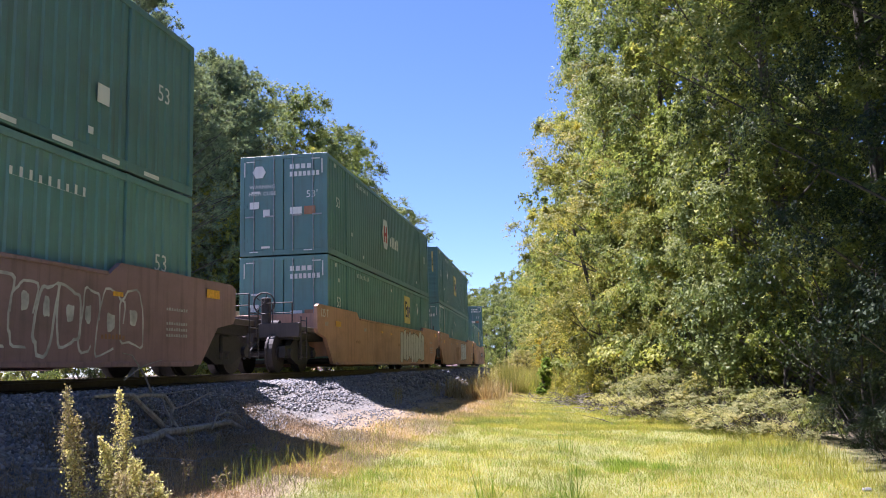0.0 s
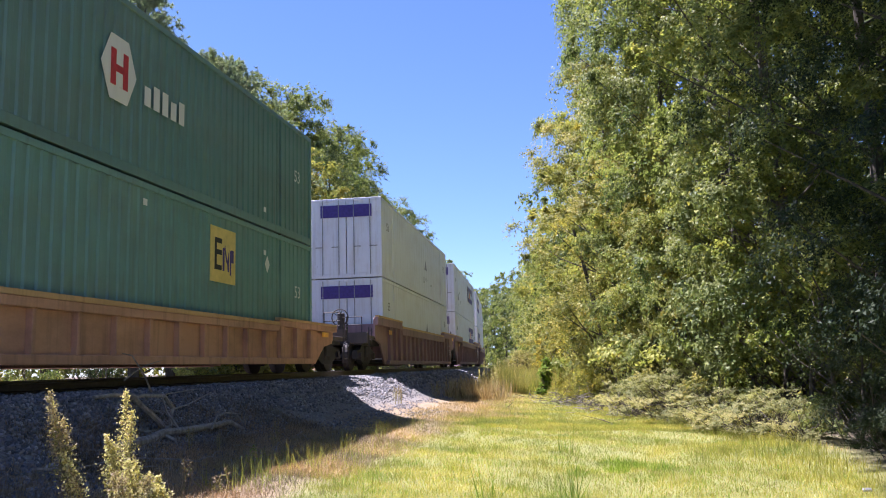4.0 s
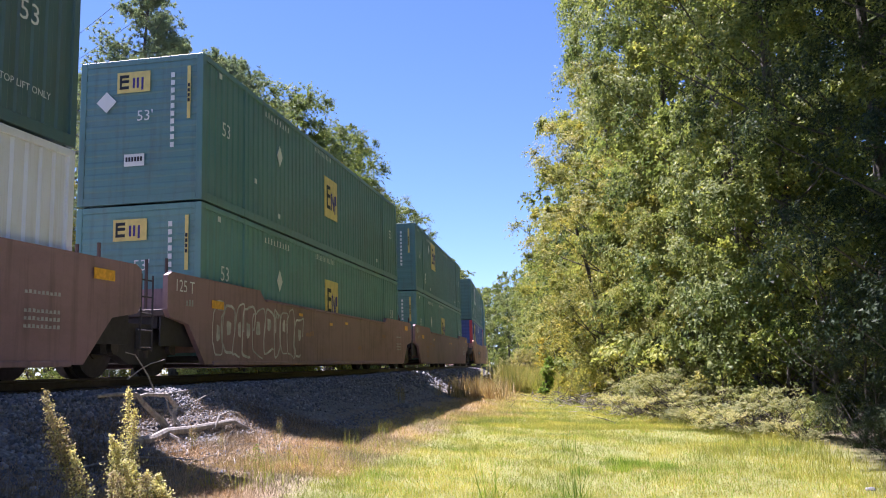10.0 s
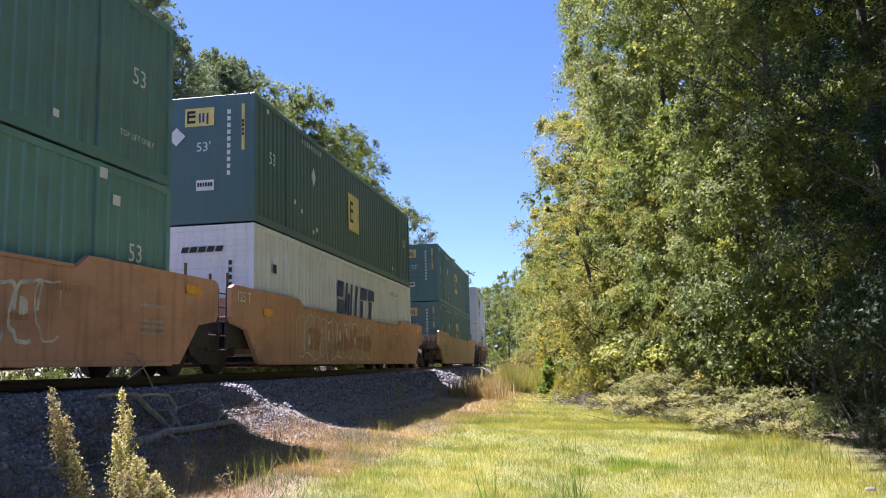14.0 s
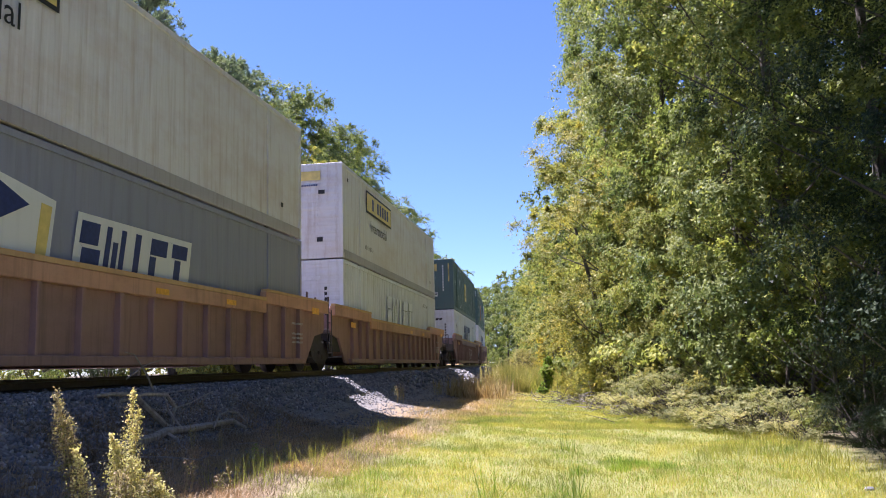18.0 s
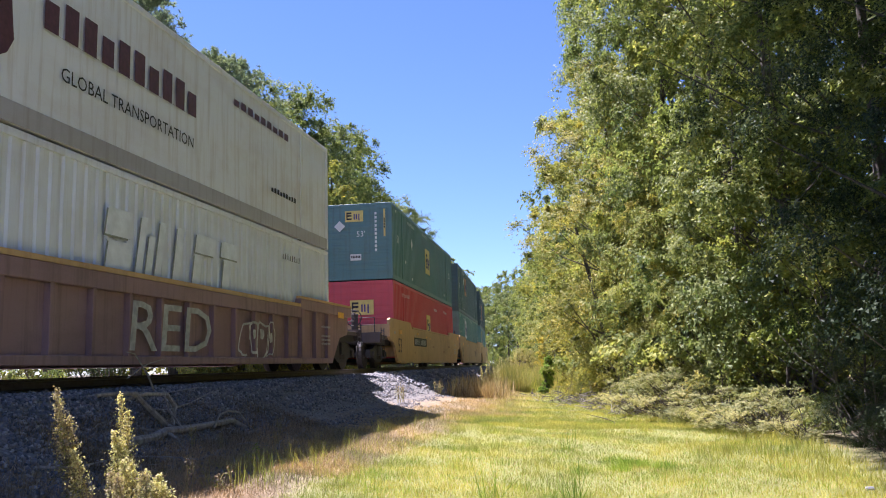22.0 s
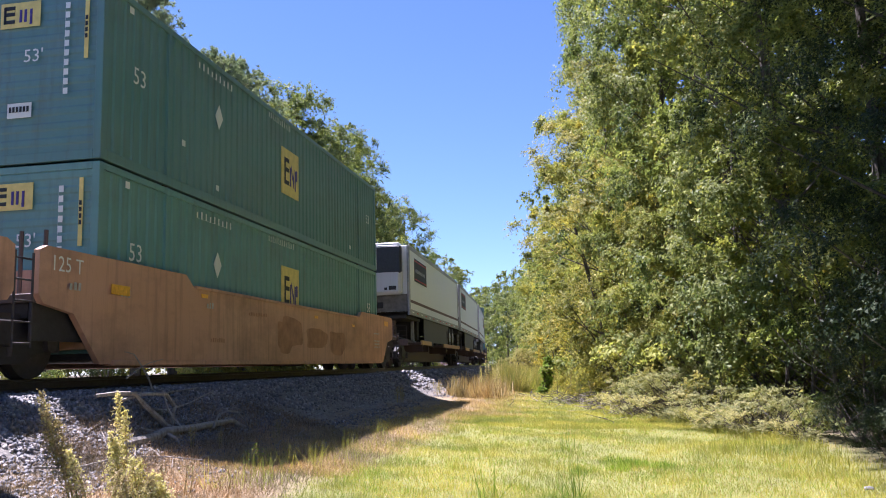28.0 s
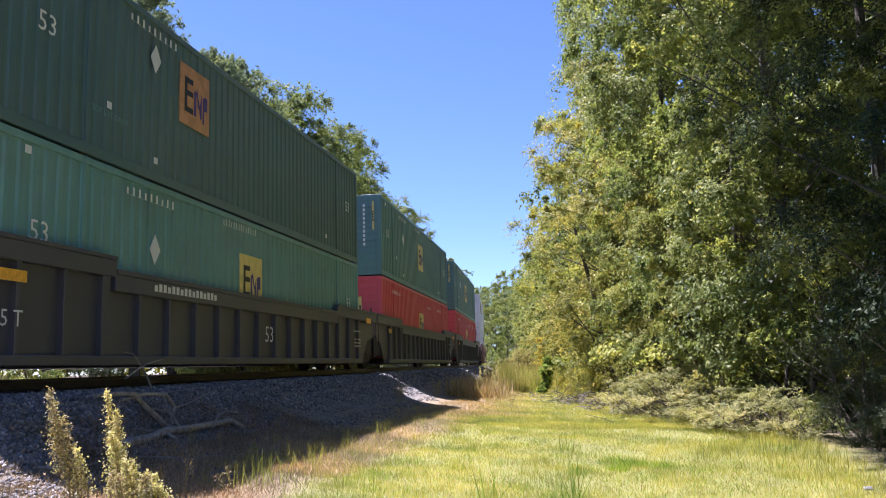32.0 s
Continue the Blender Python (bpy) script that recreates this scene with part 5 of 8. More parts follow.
            part("air_hose", rod((0.3, y + sgn * (reach + 0.05), 0.7), (0.25, y + sgn * (reach + 0.6), 0.35), 0.03, n=6), M["tyre"], ob)
            handrail(ob, 0.95, y + sgn * (reach - 0.06), 1.2, 0.5, 0.5, "wheel", 2)
            handrail(ob, -0.95, y + sgn * (reach - 0.06), 1.2, 0.5, 0.5, "wheel", 2)
            bm = bmesh.new()
            for k in range(4):
                add_rod(bm, (1.42, y + sgn * (reach - 0.5), 0.35 + 0.3 * k), (1.42, y + sgn * (reach - 0.08), 0.35 + 0.3 * k), 0.014, n=6)
            for e in (0.5, 0.08):
                add_rod(bm, (1.42, y + sgn * (reach - e), 0.3), (1.42, y + sgn * (reach - e), 1.35), 0.016, n=6)
            part("ladder", linked(bm), M["wheel"], ob, "side ladder")
            make_bogie(ob, y + sgn * 1.75)
            part("equipment_box", box(-0.75, -0.2, *sorted((y + sgn * 0.9, y + sgn * 1.5)), 1.12, 1.42, 0.03), M["wheel"], ob)
            if sgn < 0:
                wheel = part("brake_stand", box(0.38, 0.58, y - reach + 0.1, y - reach + 0.3, 1.12, 1.85, 0.02), M["wheel"], ob)
                bm = bmesh.new()
                ring = [Vector((0.48 + 0.27 * math.cos(t), y - reach + 0.06, 1.7 + 0.27 * math.sin(t))) for t in np.linspace(0, 2 * math.pi, 15)]
                add_path(bm, ring, 0.02, 0.02, 6)
                for t in np.linspace(0, 2 * math.pi, 6)[:-1]:
                    add_rod(bm, (0.48, y - reach + 0.06, 1.7), (0.48 + 0.27 * math.cos(t), y - reach + 0.06, 1.7 + 0.27 * math.sin(t)), 0.012, n=5)
                part("brake_wheel", bm, M["wheel"], wheel, "hand brake wheel")
            part("brake_cylinder", rod((-0.7, y + sgn * 0.7, 1.25), (0.15, y + sgn * 0.7, 1.25), 0.15, n=12), M["wheel"], ob)
        else:
            if sgn < 0:
                make_bogie(ob, y - 1.66)
                part("articulation", rod((0, y - 1.66, 0.75), (0, y - 1.66, 1.05), 0.32, n=14), M["wheel"], ob)
            # black panels added at the joint, standing in for shade around the truck
            for sx in (-1, 1):
                part("joint_shade_panel", box(*sorted((sx * 1.27, sx * 1.3)), *sorted((y + sgn * 0.2, y + sgn * 1.42)), 0.5 if style != "low" else 0.42, 0.995 if style != "low" else 0.845), M["black"], ob)
            if sgn > 0:
                bm = bmesh.new()
                for k in range(5):
                    add_rod(bm, (1.44, y + OVER + 0.03, 0.45 + 0.27 * k), (1.44, y + OVER + 0.36, 0.45 + 0.27 * k), 0.014, n=6)
                for e in (0.03, 0.36):
                    add_rod(bm, (1.44, y + OVER + e, 0.4), (1.44, y + OVER + e, 1.62), 0.016, n=6)
                part("ladder", linked(bm), M["wheel"], ob, "side ladder")
            bm = bmesh.new()
            for xh in (0.72, 1.1):
                add_rod(bm, (xh, y + sgn * 0.9, 1.1), (xh, y + sgn * 0.9, 2.05), 0.03, n=6)
            part("stanchion", bm, M["grimy"], ob)
        part("amber_plate", quads_side(SIDE + 0.026, [rect(*sorted((y - sgn * 0.1, y - sgn * 0.6)) if sgn < 0 else sorted((y + 0.25, y + 0.75)), *((1.22, 1.37) if sgn < 0 else (1.42, 1.58)) if style != "low" else (0.9, 1.02))], 0.006), M["amber"], ob, "amber reflector plate")
    if style != "low":
        for yy in (-0.9, 0.35, 3.2) if style == "smooth" else ():
            part("marking", bars_side(SIDE + 0.024, yy, 1.2, 3, 0.06, 0.11, 0.04), M["faded_white"], ob)
        for zz in (0.66, 0.76, 0.86, 1.1):
            part("marking", bars_side(SIDE + 0.024, LONG - 1.15, zz, 9, 0.05, 0.05, 0.03), M["faded_white"], ob)
    if style == "smooth":
        r = random.Random(label + str(len(extras)) + front + rear)
        for k in range(3):
            yy, zz = r.uniform(2.6, LONG - 2.5), r.uniform(1.15, 1.4)
            part("small_plate", quads_side(SIDE + 0.003, [rect(yy, yy + 0.26, zz, zz + 0.07)]), M["amber"], ob, "small amber reflector")
        for k in range(4):
            yy, zz = r.uniform(2.2, LONG - 2.5), r.uniform(0.5, 1.35)
            part("faded_stencil", bars_side(SIDE + 0.003, yy, zz, r.randint(3, 7), 0.06, r.uniform(0.07, 0.12), 0.03), M["rust_decal"], ob, "faded stencilled marking")
    for extra in extras:
        extra(ob)
    return ob


def car_53(y=1.1, z=0.78, size=0.75, colour="ink"):
    return lambda ob: part("lettering", on_side(text_mesh("53", size), SIDE + 0.006, y, z), M[colour], ob)


def car_sign(y0=4.2, y1=7.1, z=1.02, h=0.34):
    def add(ob):
        pl = part("number_board", quads_side(SIDE + 0.004, [rect(y0, y1, z - h / 2, z + h / 2)]), M["ink"], ob, "black number board with plain bars")
        n = 9
        w = (y1 - y0) / (n + 1.5)
        spans = [(y0 + 0.12 + (k + (0.8 if k > 3 else 0)) * w, y0 + 0.12 + (k + (0.8 if k > 3 else 0)) * w + w * 0.55, h * 0.66) for k in range(n)]
        part("marking", comb(spans, z - h * 0.33, lambda a, b: (SIDE + 0.014, a, b)), M["faded_white"], pl)
    return add


def car_spray(seed, y0, y1, style="outline", z0=0.35, z1=1.35):
    return lambda ob: graffiti(ob, seed, y0, y1, z0, z1, SIDE + 0.004, style)


def car_word(word, y, z, size):
    return lambda ob: part("graffiti", on_side(text_mesh(word, size), SIDE + 0.006, y, z, 0.1, 1.35), M["faded_white"], ob, "pale sprayed graffiti lettering")


def car_panel(y0, y1, z0=0.4, z1=1.15):
    return lambda ob: part("repaired_panel", quads_side(SIDE - 0.098, [rect(y0, y1, z0, z1)]), M["car_tan"], ob, "tan repaired side panel")


def car_small_writing(y0, y1, z):
    """A short line of plain bars for a company's name."""
    n = 16
    w = (y1 - y0) / n
    return lambda ob: part("marking", bars_side(SIDE + 0.022, y0, z, n, w * 0.7, 0.13, w * 0.3), M["white"], ob)


def car_stencil(y0, y1, z, h):
    """Three worn dark stencilled shapes."""
    w = (y1 - y0) / 3.0
    shapes = []
    for k in range(2):
        a = y0 + k * w
        shapes += [rect(a, a + w * 0.82, z + h * 0.28, z + h * 0.5), rect(a + w * 0.3, a + w * 0.52, z - h * 0.5, z + h * 0.28)]
    a = y0 + 2 * w
    shapes += [[(a, z - h * .5), (a + w * .22, z - h * .5), (a + w * .82, z + h * .5), (a + w * .6, z + h * .5)], [(a + w * .6, z - h * .5), (a + w * .82, z - h * .5), (a + w * .22, z + h * .5), (a, z + h * .5)]]
    return lambda ob: part("logo_shape", quads_side(SIDE + 0.004, shapes, 0.003), M["maroon"], ob, "worn dark stencilled shapes")


def car_load(y=-0.95, z=1.52):
    return lambda ob: part("lettering", on_side(text_mesh("125 T", 0.3), SIDE + 0.028, y, z), M["white"], ob)


def car_patches(seed):
    def add(ob):
        r = random.Random(seed)
        sh = []
        for k in range(4):
            y, z = r.uniform(3, LONG - 4), r.uniform(0.72, 0.92)
            w, h = r.uniform(0.5, 1.1), r.uniform(0.3, 0.5)
            sh.append(blob(y, z, w * 1.7, h * 1.5, r, 0.08, 30))
        for k, s_ in enumerate(sh):
            bm = bmesh.new()
            bm.faces.new([bm.verts.new((SIDE + 0.003 + 0.001 * k, a, b)) for a, b in s_])
            part("paint_patch", bm, M["rust_decal"], ob, "patch of paint over old graffiti")
    return add


# ------------------------------------------------------------------ trailers on spine cars
def make_trailer(doors_lead=False):
    """53 ft highway trailer; the nose or the doors lead."""
    ob = tagged(new("semi_trailer"), "white highway trailer with dark stripe" + (", dusty rear doors leading" if doors_lead else ", white cooling unit leading"), "trailer", "trailers on the train")
    z0, z1 = 2.22, 5.0
    part("body", box(-1.295, 1.295, 0.06, LONG - 0.06, z0 + 0.1, z1, 0.03), M["trailer_white"], ob)
    part("roof_rail", box(1.25, 1.312, 0.03, LONG - 0.03, z1 - 0.16, z1 + 0.02, 0.01), M["alu"], ob)
    part("roof_rail", box(-1.312, -1.25, 0.03, LONG - 0.03, z1 - 0.16, z1 + 0.02, 0.01), M["alu"], ob)
    for sx in (-1, 1):
        rail = part("side_rail", box(*sorted((sx * 1.25, sx * 1.315)), 0.03, LONG - 0.03, z0 - 0.08, z0 + 0.14, 0.01), M["alu"], ob)
        for k in range(14):
            part("reflector", box(*sorted((sx * 1.313, sx * 1.322)), 0.5 + k * 1.12, 0.9 + k * 1.12, z0 + 0.01, z0 + 0.06), M["red" if k % 2 else "white"], rail)
        part("stripe", box(*sorted((sx * 1.296, sx * 1.301)), 0.1, LONG - 0.1, z0 + 0.42, z0 + 0.54), M["maroon"], ob, "dark stripe")
        part("end_post", box(*sorted((sx * 1.22, sx * 1.318)), 0.0, 0.14, z0 - 0.1, z1, 0.01), M["alu"], ob)
        part("end_post", box(*sorted((sx * 1.22, sx * 1.318)), LONG - 0.14, LONG, z0 - 0.1, z1, 0.01), M["alu"], ob)
    yl = (12.2, 15.0) if doors_lead else (1.25, 4.45)
    pan = part("logo_panel", quads_side(1.298, [rect(yl[0], yl[1], 3.62, 4.6)]), M["ink"], ob, "dark logo panel with maroon edges")
    part("logo_shape", quads_side(1.306, [rect(yl[0] + .05, yl[1] - .05, 4.48, 4.53), rect(yl[0] + .05, yl[1] - .05, 3.69, 3.74)], 0.004), M["red"], pan)
    part("logo_shape", bars_side(1.306, yl[0] + 0.25, 4.02, 20, 0.07, 0.15, 0.055, 0.004), M["faded_white"], pan)
    if doors_lead:
        for sx in (-1, 1):
            door = part("door", box(*sorted((sx * 0.012, sx * 1.2)), -0.012, 0.05, z0 + 0.05, z1 - 0.1, 0.012), M["dirty_door"], ob, "dusty pinkish rear door")
            for zz in (2.7, 3.3, 3.9, 4.5):
                part("hinge", box(*sorted((sx * 1.1, sx * 1.24)), -0.03, -0.01, zz - 0.04, zz + 0.04), M["alu"], door)
            part("lock_rod", rod((sx * 0.4, -0.03, z0), (sx * 0.4, -0.03, z1 - 0.1), 0.02, n=6), M["alu"], door)
        part("door_panel", quads_end(-0.02, [[(-1.15, 4.2), (1.15, 4.2), (1.15, 4.75), (-1.15, 4.75)]]), M["ink"], ob, "dark panel across the doors")
        part("marking", bars_end(-0.8, -0.03, 4.4, 9, 0.1, 0.13, 0.06), M["white"], ob)
        part("bumper", box(-1.2, 1.2, 0.0, 0.12, z0 - 0.32, z0 - 0.1, 0.01), M["alu"], ob)
        part("tail_lights", box(-1.1, 1.1, -0.02, 0.02, z0 - 0.05, z0 + 0.04), M["maroon"], ob)
    else:
        unit = part("cooling_unit", box(-1.05, 1.05, -0.5, 0.05, z0 + 0.72, z1 + 0.05, 0.12), M["unit_shaded_white"], ob, "white cooling unit on the nose")
        part("grille", box(-1.06, 1.06, -0.52, -0.2, z0 + 1.58, z1 - 0.06, 0.06), M["grille"], unit, "black grille")
        part("front_panel", box(-0.78, 0.06, -0.54, -0.45, z0 + 1.72, z1 + 0.0, 0.02), M["unit_shaded_white"], unit, "white access panel")
        part("unit_cap", box(-0.98, 0.98, -0.46, 0.04, z1 - 0.05, z1 + 0.07, 0.05), M["unit_shaded_white"], unit)
        part("vent", quads_end(-0.506, [[(0.55, z0 + 0.9), (0.85, z0 + 0.9), (0.85, z0 + 1.06), (0.55, z0 + 1.06)], [(0.36, z0 + 0.9), (0.48, z0 + 0.9), (0.48, z0 + 1.0), (0.36, z0 + 1.0)],
                                         [(-0.6, z0 + 1.0), (-0.4, z0 + 1.0), (-0.38, z0 + 1.06), (-0.58, z0 + 1.06)], [(-0.32, z0 + 1.0), (-0.12, z0 + 1.0), (-0.1, z0 + 1.06), (-0.3, z0 + 1.06)]]), M["ink"], unit)
        part("badge", quads_end(-0.545, [[(-0.7, z1 - 0.42), (-0.04, z1 - 0.42), (-0.04, z1 - 0.2), (-0.7, z1 - 0.2)]]), M["ink"], unit)
        part("nose_panel", box(-1.2, 1.2, 0.0, 0.06, z0 + 0.05, z0 + 0.75), M["nose"], ob)
        for sx in (-1, 1):
            part("corner_post", rod((sx * 1.27, 0.0, z0 - 0.1), (sx * 1.27, 0.0, z1), 0.06, n=10), M["alu"], ob, "rounded bright corner post")
        part("cable_connector", box(-0.25, 0.2, -0.03, 0.01, z0 + 0.2, z0 + 0.45, 0.01), M["ink"], ob)
        part("fuel_tank", rod((-0.95, 6.2, 1.75), (0.95, 6.2, 1.75), 0.3, n=14), M["black"], ob)
    # running gear
    yw = 2.6 if doors_lead else LONG - 3.9
    for k, yy in enumerate((yw, yw + 1.25)):
        for sx in (-1, 1):
            ty = part("tyre", rod((sx * 0.75, yy, 1.55), (sx * 1.28, yy, 1.55), 0.5, n=24), M["tyre"], ob, "black trailer tyre")
            part("rim", rod((sx * 1.2, yy, 1.55), (sx * 1.287, yy, 1.55), 0.29, 0.27, n=20), M["rim"], ty, "bright wheel rim")
            part("hub", rod((sx * 1.28, yy, 1.55), (sx * 1.34, yy, 1.55), 0.1, n=12), M["rim"], ty)
        part("axle", rod((-0.9, yy, 1.55), (0.9, yy, 1.55), 0.07), M["black"], ob)
    part("slider_frame", box(-0.6, 0.6, yw - 0.7, yw + 1.95, 1.8, z0 - 0.08, 0.02), M["black"], ob)
    yg = LONG - 3.0 if doors_lead else 3.0
    for sx in (-1, 1):
        leg = part("landing_leg", box(sx * 0.85 - 0.07, sx * 0.85 + 0.07, yg - 0.07, yg + 0.07, 1.12, z0 - 0.08, 0.01), M["alu"], ob)
        part("leg_foot", box(sx * 0.85 - 0.14, sx * 0.85 + 0.14, yg - 0.14, yg + 0.14, 1.05, 1.12), M["alu"], leg)
        part("side_skirt", box(*sorted((sx * 1.2, sx * 1.23)), *((3.9, 12.2) if not doors_lead else (4.9, 12.6)), 1.12, z0 - 0.08), M["skirt"], ob, "dark side skirt")
        for yy in (yw - 0.85, yw + 2.05):
            part("mud_flap", box(*sorted((sx * 0.72, sx * 1.26)), yy - 0.01, yy + 0.01, 1.1, 1.85), M["tyre"], ob)
    for k in range(22):
        part("cross_member", box(-1.24, 1.24, 0.6 + k * 0.68, 0.66 + k * 0.68, z0 - 0.1, z0 + 0.08), M["black"], ob)
    part("kingpin_plate", box(-1.1, 1.1, *((LONG - 3.6, LONG - 0.2) if doors_lead else (0.2, 3.6)), z0 - 0.22, z0 - 0.1), M["black"], ob)
    # black panel added to fill the dark space under the trailer
    part("underbody_panel", box(-1.0, 1.0, *((LONG - 4.2, LONG - 3.5) if doors_lead else (3.3, 3.9)), 1.2, z0 - 0.1), M["black"], ob)
    return ob


# white greyed in the colour to stand in for shade on the nose
M["unit_shaded_white"] = paint("shade_greyed_unit", (0.52, 0.53, 0.56), 0.0, (0.3, 0.27, 0.24), 0.2, 0.5)
M["skirt"] = plain("grey_skirt", (0.085, 0.084, 0.09), 0.6)
M["nose"] = plain("dusty_nose", (0.13, 0.125, 0.12), 0.6, 0, 0.3, 5)
M["grille"] = plain("grille_black", (0.03, 0.031, 0.036), 0.5, 0, 0.3, 20)
M["dirty_door"] = paint("dusty_door", (0.42, 0.25, 0.23), 0.1, (0.25, 0.15, 0.13), 0.4)


M["spine_brown"] = paint("spine_brown", (0.105, 0.062, 0.056), 0.4, (0.05, 0.04, 0.035), 0.5, 0.65, blotch=0.3)


def make_spine(first, last):
    """A spine car: one centre beam with platforms, carrying a trailer."""
    ob = tagged(new("spine_car"), "low brown spine car with yellow platform edges", "railway car", "spine cars of the train")
    part("centre_beam", box(-0.48, 0.48, -0.75, LONG + 0.75, 0.24, 1.0, 0.02), M["spine_brown"], ob)
    for yy, ln in ((3.3, 2.6), (LONG - 4.2, 6.4)):
        part("wheel_platform", box(-1.4, 1.4, yy - ln / 2, yy + ln / 2, 0.95, 1.05, 0.01), M["spine_brown"], ob)
        for sx in (-1, 1):
            part("platform_edge", box(*sorted((sx * 1.38, sx * 1.46)), yy - ln / 2, yy + ln / 2, 0.94, 1.12, 0.01), M["car_tan"], ob, "yellow platform edge")
            for e in (-0.3, 0.3):
                part("bracket", box(*sorted((sx * 0.3, sx * 1.38)), yy + e * ln - 0.06, yy + e * ln + 0.06, 0.65, 0.95), M["spine_brown"], ob)
    part("hitch", prism([(1.0, 1.0), (2.1, 1.0), (1.75, 2.1), (1.3, 2.1)], "x", -0.35, 0.35), M["spine_brown"], ob, "trailer hitch")
    part("hitch_deck", box(-1.2, 1.2, -0.5, 1.0, 1.0, 1.08, 0.01), M["spine_brown"], ob)
    make_bogie(ob, -0.9)
    part("cross_pipe", rod((0.9, -0.6, 1.2), (0.9, LONG + 0.6, 0.8), 0.03, n=6), M["wheel"], ob)
    for sx in (-1, 1):
        handrail(ob, sx * 1.0, -0.6, 1.05, 0.5, 0.6)
    part("end_sill", box(-1.4, 1.4, -1.2, -1.05, 0.85, 1.1, 0.01), M["spine_brown"], ob)
    if first:
        part("coupler", box(-0.11, 0.11, -3.0, -1.2, 0.68, 0.9, 0.03), M["wheel"], ob)
        part("equipment_box", box(-0.8, -0.1, -1.0, -0.4, 1.08, 1.5, 0.03), M["wheel"], ob)
    if last:
        make_bogie(ob, LONG + 1.2)
        part("coupler", box(-0.11, 0.11, LONG + 0.7, LONG + 3.2, 0.68, 0.9, 0.03), M["wheel"], ob)
        part("end_sill", box(-1.4, 1.4, LONG + 1.6, LONG + 1.75, 0.85, 1.1, 0.01), M["spine_brown"], ob)
    return ob


